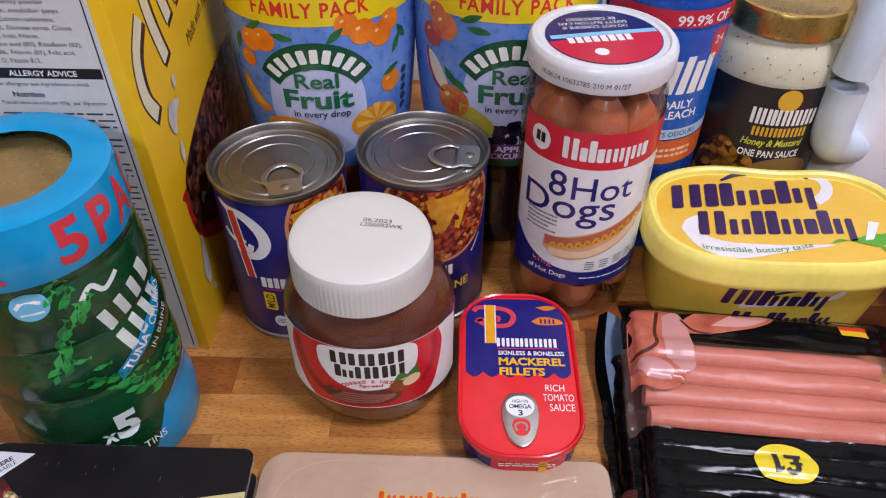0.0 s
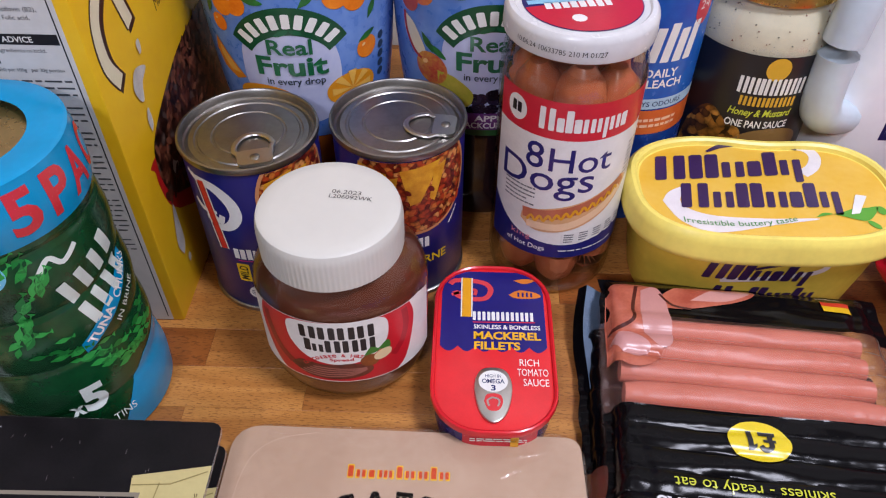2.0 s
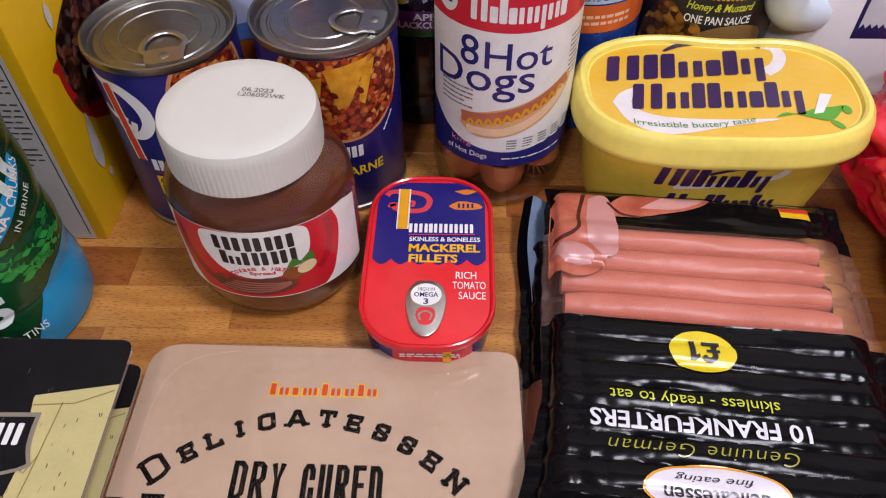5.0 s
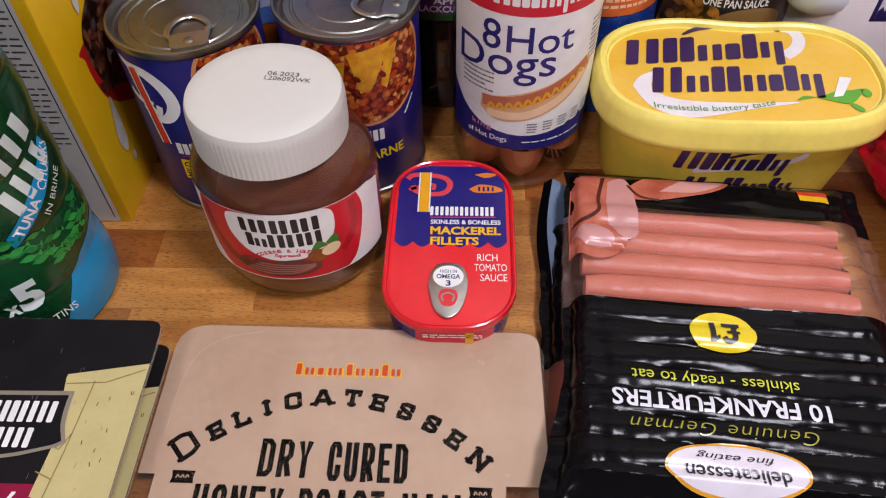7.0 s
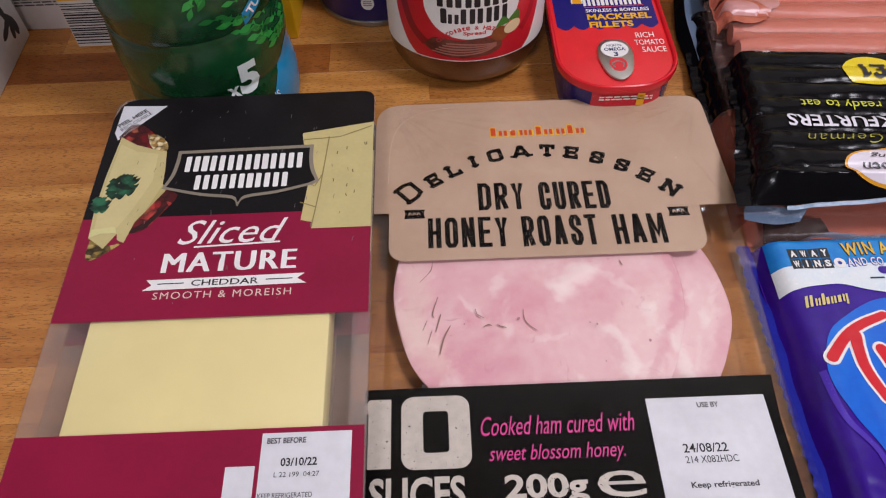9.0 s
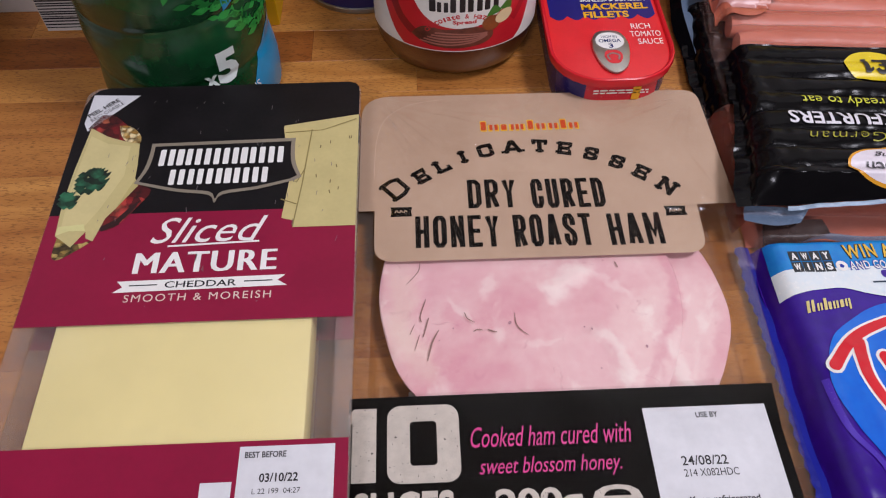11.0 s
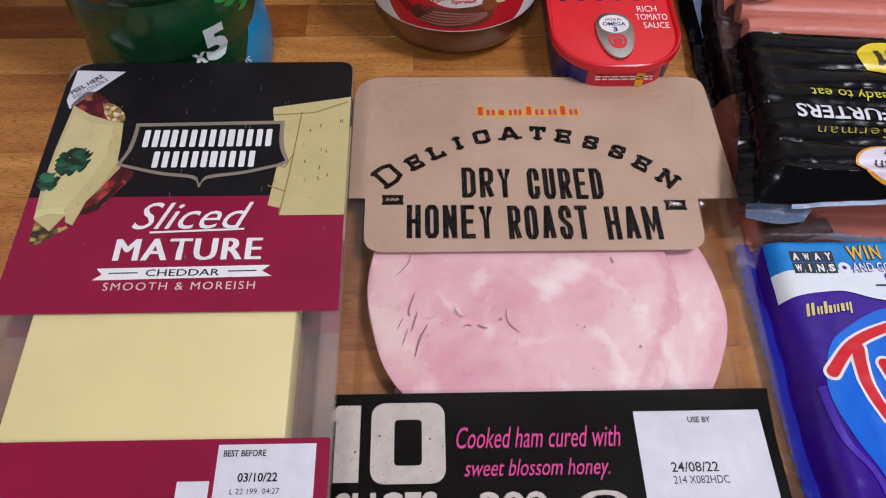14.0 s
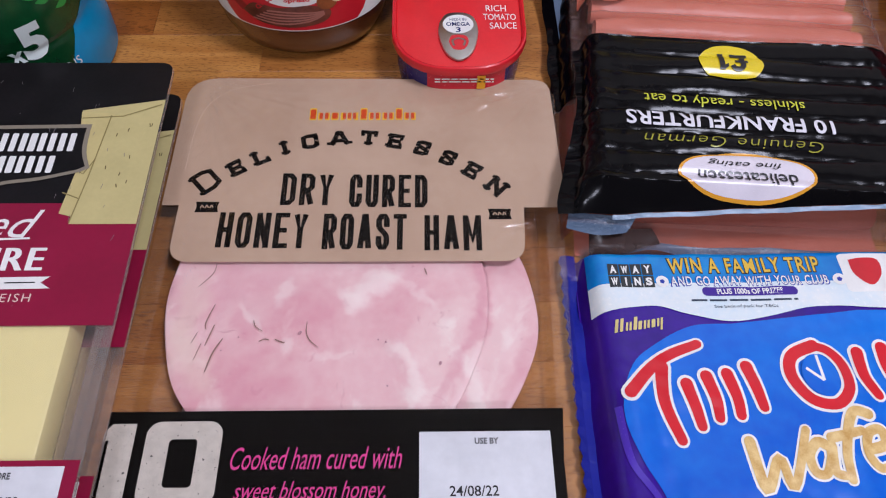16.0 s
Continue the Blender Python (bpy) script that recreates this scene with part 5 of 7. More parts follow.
# ---- sliced cheddar packs ----
def cheese_pack():
    c = thing("cheese_pack", "flat plastic pack of sliced yellow cheddar, black and maroon print", "cheese pack", -0.144, 0.065, group="stacked cheese packs")
    x0, x1, y0, y1, h = -0.0645, 0.0645, -0.135, 0.1185, 0.0165

    def ring(i, z, r):
        return [(x, y, z) for x, y in rrect(x1 - x0 - 2 * i, y1 - y0 - 2 * i, r, 6, 0, (y0 + y1) / 2)]
    part("tray", loft([ring(0.012, 0.0005, 0.010), ring(0.010, 0.002, 0.011), ring(0.007, h - 0.0016, 0.012), ring(0.0, h - 0.0010, 0.0065), ring(0.0, h - 0.0003, 0.0065)], True, False), clear_film("cheese_tray", "#efe6df", 0.15, 1.4, haze=0.22, hazecol="#b8aaa2", bump=0.3), c, "hazy clear plastic tray")
    part("cheese", box_bm(-0.049, -0.075, 0.003, 0.0485, 0.022, h - 0.0012, 0.0012), mat("cheddar", "#ecdc98", 0.42, var=0.06, scale=18, bump=0.06, bscale=60), c, "pale yellow cheddar slices")
    on = plane_on((0.144, -0.065, h), (1, 0, 0), (0, 1, 0))
    part("film", loft([ring(0.0, h - 0.0003, 0.0065), ring(0.0003, h, 0.0065)], False, True), clear_film("cheese_film", rough=0.12, bump=0.25, bscale=40, haze=0.06), c, "clear top film")
    top = [(-208, 107), (-208, 170), (-206, 178), (-203.5, 181.5), (-199, 183), (-85, 183), (-82, 182), (-80.5, 180), (-80, 176), (-80, 107)]
    BLK = mat("matt_black_print", "#171416", 0.42, var=0.3, scale=60, spec=0.2)
    MAR = mat("maroon_print", "#8a1238", 0.36, var=0.1, scale=40, spec=0.3)
    decal("black_print", mm(poly(top)), BLK, c, on, 2, "black printed top")
    decal("maroon_print", mm(rect(-208, 54, -80, 107)), MAR, c, on, 2, "maroon printed band")
    decal("maroon_print", mm(rect(-208, -68, -80, 6)), MAR, c, on, 2, "maroon printed foot")
    decal("peel_corner", mm(poly([(-205, 178.5), (-183, 177.5), (-203, 155), (-205.5, 160)])), ink("#d4d4d8"), c, on, 3, "white peel corner")
    decal("peel_lettering", mm(turned(join(text("PEEL HERE", -198, 170, 16, 2.6, 0.03), text("RECLOSABLE", -198, 166.8, 17, 2.2)), 42, -198, 169)), BLACK, c, on, 4)
    CH = mat("cheese_picture", "#c2b47c", 0.4, var=0.08, scale=60)
    decal("cheese_picture", mm(poly([(-114, 155), (-80, 161), (-80, 148), (-112, 150)])), CH, c, on, 3, "picture of cheese slices")
    decal("cheese_picture", mm(poly([(-114, 154), (-100, 153), (-104, 100), (-111, 102), (-109, 124)])), mat("cheese_picture_shade", "#c6b67c", 0.4, var=0.08, scale=60), c, on, 4)
    decal("cheese_picture", mm(poly([(-100.5, 152), (-80, 153), (-80, 97), (-106, 97)])), CH, c, on, 5)
    for pts in ([(-113, 150.5), (-96, 151.5), (-81, 158)], [(-110, 124), (-106, 121), (-103, 128)], [(-112, 112), (-105, 109)], [(-101, 152), (-103.5, 120), (-106, 97.5)]):
        decal("cheese_line", mm(band(pts, 0.55)), ink("#8c7e4c"), c, on, 5.6)
    rnd = random.Random(2)
    for k in range(9):
        x, y = -98 + rnd.random() * 15, 102 + rnd.random() * 46
        decal("cheese_speck", mm(band([(x, y), (x + rnd.random() - 0.5, y + 1.8)], 0.45)), ink("#6e6038"), c, on, 6)
    MEAT = chunky("salami_picture", ("#8c1c20", "#6a1016", "#b03a34", "#4c0a10", "#a4553c"), 260)
    decal("sandwich_picture", mm(blob([(-203, 157), (-198, 165), (-192, 164), (-185, 157.5), (-181, 152), (-178, 144), (-192, 146)], 4)), MEAT, c, on, 3, "picture of a filled sandwich")
    decal("sandwich_picture", mm(blob([(-189, 158), (-184, 157.5), (-178.5, 152), (-178, 146.5), (-184, 148), (-187, 152)], 3)), chunky("relish_picture", ("#c8a868", "#e0cc9c", "#9a7434", "#b08c50"), 420), c, on, 4)
    decal("sandwich_picture", mm(blob([(-177, 124), (-168, 119.5), (-172.5, 110), (-178, 101.5), (-184, 98.5), (-187, 104)], 3)), MEAT, c, on, 3)
    decal("sandwich_picture", mm(poly([(-171, 114.5), (-173.5, 109), (-178.5, 101.5), (-184.5, 98), (-186.5, 99.5), (-179.5, 104.5), (-174, 112)])), ink("#2a0c0e"), c, on, 3.5)
    decal("sandwich_picture", mm(blob([(-202, 96), (-194, 92), (-187.5, 93.5), (-193, 88.5), (-199, 84.5), (-202, 86.5)], 3)), chunky("crust_picture", ("#8c7438", "#b49c58", "#4c3a1a", "#6a5428"), 420), c, on, 3)
    decal("sandwich_picture", mm(poly([(-201.5, 157), (-193, 151.4), (-185, 148.4), (-177.8, 146.6), (-176.4, 134), (-176, 126), (-174, 122), (-181, 110), (-184.4, 104.6), (-187, 93.2), (-190.2, 94.8), (-191, 98.2), (-195.4, 90.4), (-199, 93.4), (-203, 96.4), (-204, 112), (-203.4, 132)])), CH, c, on, 4)
    decal("sandwich_picture", mm(poly([(-181, 110), (-175.8, 126), (-174, 122)])), mat("cheese_picture_edge", "#b4a66c", 0.4, var=0.1, scale=60), c, on, 5)
    decal("sandwich_picture", mm(poly([(-200.5, 152), (-192, 147), (-181.5, 145), (-181, 128), (-187.5, 110), (-192.5, 100), (-201.5, 100.5), (-202.4, 118), (-201.8, 134)])), mat("cheese_picture_light", "#ccbe86", 0.4, var=0.06, scale=60), c, on, 5)
    decal("sandwich_picture", mm(poly([(-203, 96.4), (-198, 98.6), (-191.2, 98.4), (-192.4, 102), (-202.6, 101)])), mat("cheese_picture_lip", "#d0ca8c", 0.4, var=0.06, scale=60), c, on, 6)
    LEAF = chunky("parsley_picture", ("#1c5238", "#14402a", "#2a6a4a", "#0c2a1a"), 220)
    lr = random.Random(14)
    for k in range(44):
        a, q = lr.random() * 6.28, lr.random() ** 0.5
        lx, ly = (-194 + 6.5 * q * math.cos(a), 125 + 6.5 * q * math.sin(a)) if k < 32 else (-202.5 + 3 * q * math.cos(a), 115 + 4 * q * math.sin(a))
        decal("leaf_picture", mm(blob([(lx - 2.6, ly), (lx - 0.8, ly + 2.2), (lx + 1, ly + 1.2), (lx + 2.8, ly + 2), (lx + 2, ly - 0.6), (lx + 0.4, ly - 2.2), (lx - 1, ly - 1)], 3)), LEAF, c, on, 6 + k * 0.03)
    sh = curve_pts([(-176, 123), (-173, 131), (-172, 140), (-172, 146)], 3)
    right = [(-280 - x, y + 1) for x, y in sh][::-1]
    low = curve_pts([(-104, 123), (-122, 118), (-137, 115.5), (-140, 111), (-143, 115.5), (-158, 118), (-176, 123)], 4)
    outer = sh + right + low[1:-1]
    decal("shield", mm(poly(outer)), ink("#8a8070", 0.3), c, on, 7, "dark shield with a pale gold edge")
    decal("shield_face", mm(warp(poly(outer), lambda x, y: (-140 + (x + 140) * 0.945, 130 + (y - 130) * 0.88))), BLK, c, on, 8)
    decal("wordmark", mm(join(blocks(-168, 132.5, 56, 9.5, "XtXXXtXX", 0.8, low=0.85), blocks(-162, 121.5, 44, 8.6, "XXXtXX", 0.8))), WHITE, c, on, 9, "white wordmark as plain blocks")
    decal("script_lettering", mm(text("Sliced", -140, 97.5, 47, 13, 0.0, 0.4)), WHITE, c, on, 3, "white slanted lettering")
    decal("underline", mm(band([(-156, 89.5), (-119, 90.8)], 0.9)), WHITE, c, on, 3)
    heavy("title_lettering", mm(text("MATURE", -139.5, 81.5, 56, 10, space=1.12)), 0.0005, WHITE, c, on, 3, "bold white lettering")
    decal("ribbon", mm(poly([(-174, 68), (-170.5, 70.5), (-173, 73.2), (-107, 74), (-110, 71.5), (-106, 69)])), WHITE, c, on, 3, "white ribbon")
    decal("ribbon_lettering", mm(text("CHEDDAR", -140, 71, 28, 3, 0.01)), BLACK, c, on, 4)
    for pts in ([(-168, 71), (-157, 71.1)], [(-123, 71.4), (-112, 71.5)]):
        decal("ribbon_line", mm(band(pts, 0.5)), BLACK, c, on, 4)
    decal("slogan_lettering", mm(text("SMOOTH & MOREISH", -140.5, 65.2, 57, 3.4, 0.0, space=1.2)), ink("#d8c4b8"), c, on, 3)
    decal("date_label", mm(rect(-117, -42, -84.5, 4)), mat("label_paper", "#d6d6da", 0.55, scale=30), c, on, 3, "white paper date label")
    decal("date_lettering", mm(join(text("BEST BEFORE", -108, 1, 14, 2.2, 0.02), text("03/10/22", -103, -7, 13, 3, 0.02), text("L 22 199  04:27", -103.5, -11.5, 16, 1.8), text("KEEP REFRIGERATED", -107, -18.8, 19, 1.8))), BLACK, c, on, 4, "black date lettering")
    decal("blank_label", mm(rect(-129, -22, -118.5, -8)), mat("label_paper", "#d6d6da", 0.55, scale=30), c, on, 3, "small white label")
    rnd = random.Random(6)
    for k in range(44):
        x, y = -190 + rnd.random() * 104, 60 + rnd.random() * 118
        decal("scuff", mm(band([(x, y), (x + rnd.random() * 1.5 - 0.7, y + 0.5 + rnd.random() * 2.5)], 0.2)), ink("#7a7072"), c, on, 10)
    return c


lower = cheese_pack()
lower.matrix_world = pose(-0.1455, 0.064, 0.0)
upper = copy_thing(lower, pose(-0.144, 0.065, 0.0170, 1.0))
upper["label"] = "flat plastic pack of sliced yellow cheddar lying on another pack"
lower["label"] = "flat plastic cheddar pack, black and maroon, under another pack"

# ---- frankfurter packs ----
BLACKFILM = mat("black_film", "#0c0b0d", 0.17, var=0.3, scale=30, bump=0.16, bscale=45, spec=0.12)
SKIN = mat("frankfurter_meat", "#b8624c", 0.55, var=0.14, scale=30, second="#c87460", bump=0.06, bscale=70, spec=0.3)
PITCH, NS = 0.0140, 10
CLEARPACK = clear_film("pack_film", rough=0.34, ior=1.24, bump=0.25, bscale=60, haze=0.06, hazecol="#d8a498")


def frank_pack(printed):
    p = thing("frankfurter_pack", "black and clear vacuum pack of ten pink frankfurters", "sausage pack", 0.170, 0.185, rz=-4.5, group="stacked frankfurter packs")
    half, sl = (0.082 if printed else 0.0745), 0.0625
    yb = 0.0098
    wl = 0.0715 if printed else 0.082
    zc, r = 0.0088, 0.0074
    for k in range(NS):
        y = (k - (NS - 1) / 2) * PITCH
        rr = random.Random(k)
        sh = (rr.random() - 0.5) * 0.003
        pts = [(sh - sl + 2 * sl * i / 12, y + 0.0003 * math.sin(i * 0.6 + k), zc) for i in range(13)]
        part("frankfurter", tube(pts if y > 0 else [(a, b, 0.0075) for a, b, c in pts], r if y > 0 else 0.0058, 12, [0.78, 0.97] + [1] * 9 + [0.97, 0.78]), SKIN, p, "pink frankfurter sausage")

    def edge_x(y):
        """Left edge of the film, wider towards the front seal."""
        return wl + (0.009 * min(1.0, max(0.0, (-0.030 - y) / 0.05)) if printed else 0.0)

    def top(x, y):
        if y > yb:
            u = (y / PITCH + (NS - 1) / 2 + 0.5) % 1.0 if y < PITCH * NS / 2 else 0.0
            deep, row = 0.0028, math.floor(y / PITCH)
        else:
            u = ((y + 0.0357) / 0.0115) % 1.0 if y > -0.0816 else 0.0
            deep, row = 0.0014, math.floor((y + 0.0357) / 0.0115)
        dip = abs(2 * u - 1) ** 2.3
        slack = 0.95 + 0.9 * noise.noise(Vector((x * 24, y * 34, 8.0)))
        body = 0.0174 - deep * slack * dip
        end = sl + 0.003 * noise.noise(Vector((row * 3.7, 1.5, 0.5)))
        e = edge_x(y)
        over = (x - end) / (half - end) if x > 0 else (-x - end) / (e - end)
        over = min(1.0, max(0.0, over))
        cap = math.sqrt(max(0.0, 1 - min(1.0, over * 1.7) ** 2))
        pleat = 0.0016 * over * (1 - 0.5 * over) * math.cos(2 * math.pi * u) + 0.0034 * over * noise.noise(Vector((x * 40, y * 120, 5.0))) + 0.0018 * over * abs(noise.noise(Vector((x * 90, y * 70, 2.0))))
        z = 0.0055 + (body - 0.0055) * (0.30 * (1 - over) + 0.70 * cap) + pleat
        near = max(0.0, 1 - max(0.0, end - abs(x)) / 0.022)
        z += 0.0011 * near * (1 - over) * noise.noise(Vector((x * 150, y * 60, 3.0))) + 0.0007 * noise.noise(Vector((x * 30, y * 55, 2.0))) + 0.0004 * noise.noise(Vector((x * 34, y * 190, 6.0))) + 0.0003 * abs(noise.noise(Vector((x * 110, y * 90, 9.0))))
        edge = min(1.0, max(0.0, y - 0.089) / 0.012) if y > 0 else min(1.0, max(0.0, -y - 0.074) / 0.012)
        return z * (1 - edge) + (0.005 + 0.0016 * noise.noise(Vector((x * 60, y * 90, 7.0)))) * edge + 0.0006

    def skin(y0, y1, nx, ny, low=False):
        def fn(s, t):
            first = y0 + (0.011 * s if printed and not low and y0 < -0.08 else 0.0)
            y = first + (y1 - first) * t
            e = 0.066 if low and not printed else edge_x(y)
            x = -e + ((0.066 if low and not printed else half) + e) * s
            x += 0.002 * noise.noise(Vector((y * 60, s * 2, 1))) * (abs(s - 0.5) * 2) ** 6
            return (x, y, (0.0012 if low else top(x, y)))
        return sheet(nx, ny, fn)
    yt = 0.0668
    part("printed_film", skin(-0.086, yb, 190, 150), BLACKFILM, p, "glossy black printed film")
    part("clear_film", skin(yb, yt, 150, 90), CLEARPACK, p, "clear film over the sausages")
    part("top_film", skin(yt, 0.1015, 120, 34), BLACKFILM if printed else CLEARPACK, p, "glossy film edge of the pack")
    part("underside", skin(-0.086, 0.086, 40, 20, True), CLEARPACK if printed else SKIN, p)

    def on(u, v, d):
        return Vector((u, v, top(u, v) + d + 0.00035))
    if not printed:
        return p

    def lip(s, t):
        x, y = -0.058 + 0.136 * s, -0.086 + 0.011 * (0.14 + 0.84 * s)
        return (x, y - 0.0017 * t, top(x, y) - 0.0004 - 0.0009 * t + 0.0006 * noise.noise(Vector((x * 120, t * 3, 4.0))))
    part("front_lip", sheet(90, 2, lip), mat("pale_seal", "#8ea2b8", 0.35, var=0.2, scale=60, bump=0.4, bscale=700), p, "pale blue cut edge of the front seal")
    flip = lambda sh: warp(sh, lambda x, y: (-x, -y))
    C = 0.0010
    decal("price_spot", mm(ellipse(-3, -5.5, 14.5, 10.5)), ink("#dcc41c", 0.25), p, on, 3, "yellow price spot", C, C)
    hook = curve_pts([(2.9, 8.2), (1.6, 9.8), (-0.6, 9.8), (-2.0, 8.2), (-1.9, 6.0), (-1.7, 3.6), (-3.0, 1.4)], 4)
    decal("price_lettering", lifted([mm(flip(sh)) for sh in (band(hook, 2.3), rect(-4.4, 0.4, 3.2, 2.6), rect(-4.2, 4.7, 1.4, 6.3), rect(6.2, 0.4, 8.6, 10.6), poly([(6.4, 10.6), (4.6, 9.0), (4.6, 7.2), (6.4, 8.4)]))]), BLACK, p, on, 8, "black price lettering", C, C)
    decal("lettering", mm(flip(text("skinless - ready to eat", 9.5, 29.7, 69, 7))), ink("#c2c432", 0.25), p, on, 3, "yellow lettering", C, C)
    decal("title_lettering", mm(flip(text("10 FRANKFURTERS", 8.5, 41.2, 88, 7.8, 0.02))), ink("#d8d6dc", 0.25), p, on, 3, "white lettering", C, C)
    decal("lettering", mm(flip(text("Genuine German", 8.5, 53, 74, 6.0, -0.012, 0.3, space=1.1))), ink("#9a962a", 0.25), p, on, 3, "olive lettering", C, C)
    decal("oval_edge", mm(ellipse(-5, -69, 28, 11.2)), ink("#d8982c", 0.25), p, on, 3, cut=C, cutv=C)
    decal("oval_panel", mm(ellipse(-5, -69, 26.8, 10)), ink("#dcd4dc", 0.25), p, on, 4, "white oval panel", C, C)
    decal("oval_lettering", mm(flip(join(text("delicatessen", 5, 71.2, 40, 6, 0.01), text("fine eating", 6, 64.3, 30, 3.8, 0.0, 0.3)))), BLACK, p, on, 8, "black lettering", C, C)
    SLICED = mat("sausage_picture", "#c06c54", 0.3, var=0.3, scale=70, second="#a04a38")
    decal("picture", mm(blob([(-69, 38), (-69, 70), (-67, 88), (-56, 93), (-44, 91), (-38, 80), (-40, 52), (-46, 36), (-58, 32)])), SLICED, p, on, 2, "picture of sliced sausages", 0.002, 0.002)
    decal("picture", mm(blob([(-44, 74), (-36, 86), (-20, 93), (0, 96), (12, 94), (10, 87), (-6, 80), (-26, 74)])), SLICED, p, on, 2, cut=0.002, cutv=0.002)
    decal("picture_cut", mm(blob([(-50, 86), (-43, 89), (-38, 82), (-36, 64), (-37, 48), (-45, 47), (-51, 60)])), ink("#c08882", 0.3), p, on, 3, cut=0.002, cutv=0.002)
    decal("picture_cut", mm(blob([(-24, 80), (-10, 90), (6, 93), (9, 89), (-6, 82)])), ink("#cc948a", 0.3), p, on, 3, cut=0.002, cutv=0.002)
    decal("picture_cut", mm(blob([(-68, 48), (-60, 56), (-48, 46), (-56, 38)])), ink("#c48c88", 0.3), p, on, 3, cut=0.002, cutv=0.002)
    decal("picture_gap", mm(band(curve_pts([(-52, 90), (-55, 74), (-56, 62), (-68, 56)], 5), 2.0)), ink("#4a1a16", 0.3), p, on, 3, cut=0.002, cutv=0.002)
    decal("picture_gap", mm(band(curve_pts([(-40, 84), (-34, 76), (-24, 74)], 5), 1.4)), ink("#4a1a16", 0.3), p, on, 3.2, cut=0.002, cutv=0.002)
    decal("flag", mm(rect(47, 90, 62, 94)), ink("#17140f"), p, on, 3, cut=C, cutv=C)
    decal("flag", mm(rect(47, 86, 62, 90)), ink("#c83824"), p, on, 3, "small red and yellow flag print", C, C)
    decal("flag", mm(rect(47, 81.5, 62, 86)), ink("#e0b41c"), p, on, 3, cut=C, cutv=C)
    decal("small_print", mm(lines(55, 97, 13, 2.4, 2, 3)), ink("#c8b89a"), p, on, 3, cut=C, cutv=C)
    return p


top_pack = frank_pack(True)
top_pack.matrix_world = pose(0.1725, 0.1865, 0.0185, 0, 0, -4.5)
low_pack = frank_pack(False)
low_pack.matrix_world = pose(0.1665, 0.1835, 0.0, 0, 0, 176.5)
low_pack["label"] = "black vacuum pack of frankfurters lying under another pack"

SEAL = mat("blue_grey_seal", "#5a6c84", 0.35, var=0.2, scale=40, bump=0.5, bscale=700)


def flap(parent, pts_in, pts_out, material, name, label):
    """A crumpled strip of film between two lines."""
    a, b = curve_pts(pts_in, 8), curve_pts(pts_out, 8)

    def fn(s, t):
        i = min(len(a) - 1, round(t * (len(a) - 1)))
        p = Vector(a[i]).lerp(Vector(b[i]), s)
        p.z += 0.0022 * noise.noise(Vector((p.x * 90, p.y * 70, 3))) * (0.3 + s)
        p.z = max(p.z, 0.0006)
        return p
    return part(name, sheet(6, len(a) - 1, fn), material, parent, label)


# world places turned into the packs' own axes
low_in = low_pack.matrix_world.inverted()
top_in = top_pack.matrix_world.inverted()
tr_ = lambda m, pts: [tuple(m @ Vector(p)) for p in pts]
flap(low_pack, tr_(low_in, [(0.124, 0.286, 0.012), (0.112, 0.255, 0.012), (0.107, 0.215, 0.013), (0.104, 0.180, 0.012)]), tr_(low_in, [(0.103, 0.290, 0.022), (0.099, 0.262, 0.014), (0.1, 0.222, 0.008), (0.097, 0.186, 0.003)]), SEAL, "end_flap", "blue-grey inside of the end flap")
flap(low_pack, tr_(low_in, [(0.103, 0.290, 0.0225), (0.099, 0.262, 0.0145), (0.1, 0.222, 0.0085), (0.097, 0.186, 0.0035)]), tr_(low_in, [(0.0985, 0.290, 0.018), (0.094, 0.262, 0.008), (0.0955, 0.222, 0.003), (0.094, 0.186, 0.001)]), BLACKFILM, "end_flap_edge", "black outer face of the end flap")
flap(low_pack, tr_(low_in, [(0.107, 0.190, 0.016), (0.104, 0.160, 0.015), (0.101, 0.130, 0.014), (0.098, 0.112, 0.012)]), tr_(low_in, [(0.097, 0.190, 0.006), (0.094, 0.160, 0.005), (0.0915, 0.130, 0.004), (0.090, 0.108, 0.003)]), clear_film("flap_film", "#e8b8a8", 0.1, bump=0.5, haze=0.35, hazecol="#a8604c"), "clear_flap", "clear crumpled film edge over pink sausage")
flap(top_pack, tr_(top_in, [(0.091, 0.1105, 0.0215), (0.103, 0.109, 0.0215), (0.118, 0.1065, 0.0225)]), tr_(top_in, [(0.0895, 0.104, 0.009), (0.102, 0.1005, 0.008), (0.114, 0.1015, 0.016)]), SEAL, "front_seal", "textured blue-grey heat seal")

flap(low_pack, tr_(low_in, [(0.112, 0.1045, 0.0065), (0.130, 0.1035, 0.0085), (0.148, 0.1025, 0.006), (0.175, 0.1015, 0.007), (0.205, 0.100, 0.006), (0.240, 0.0985, 0.008)]), tr_(low_in, [(0.112, 0.0995, 0.004), (0.130, 0.0978, 0.011), (0.148, 0.0975, 0.003), (0.175, 0.0975, 0.0045), (0.205, 0.0972, 0.003), (0.240, 0.0965, 0.006)]), SEAL, "front_seal", "wavy textured blue-grey heat seal")
flap(low_pack, tr_(low_in, [(0.100, 0.1075, 0.0150), (0.112, 0.1065, 0.0150), (0.126, 0.1055, 0.0160)]), tr_(low_in, [(0.1005, 0.0985, 0.0085), (0.112, 0.0975, 0.0090), (0.130, 0.1005, 0.0125)]), BLACKFILM, "front_fold", "black folded corner of the pack film")


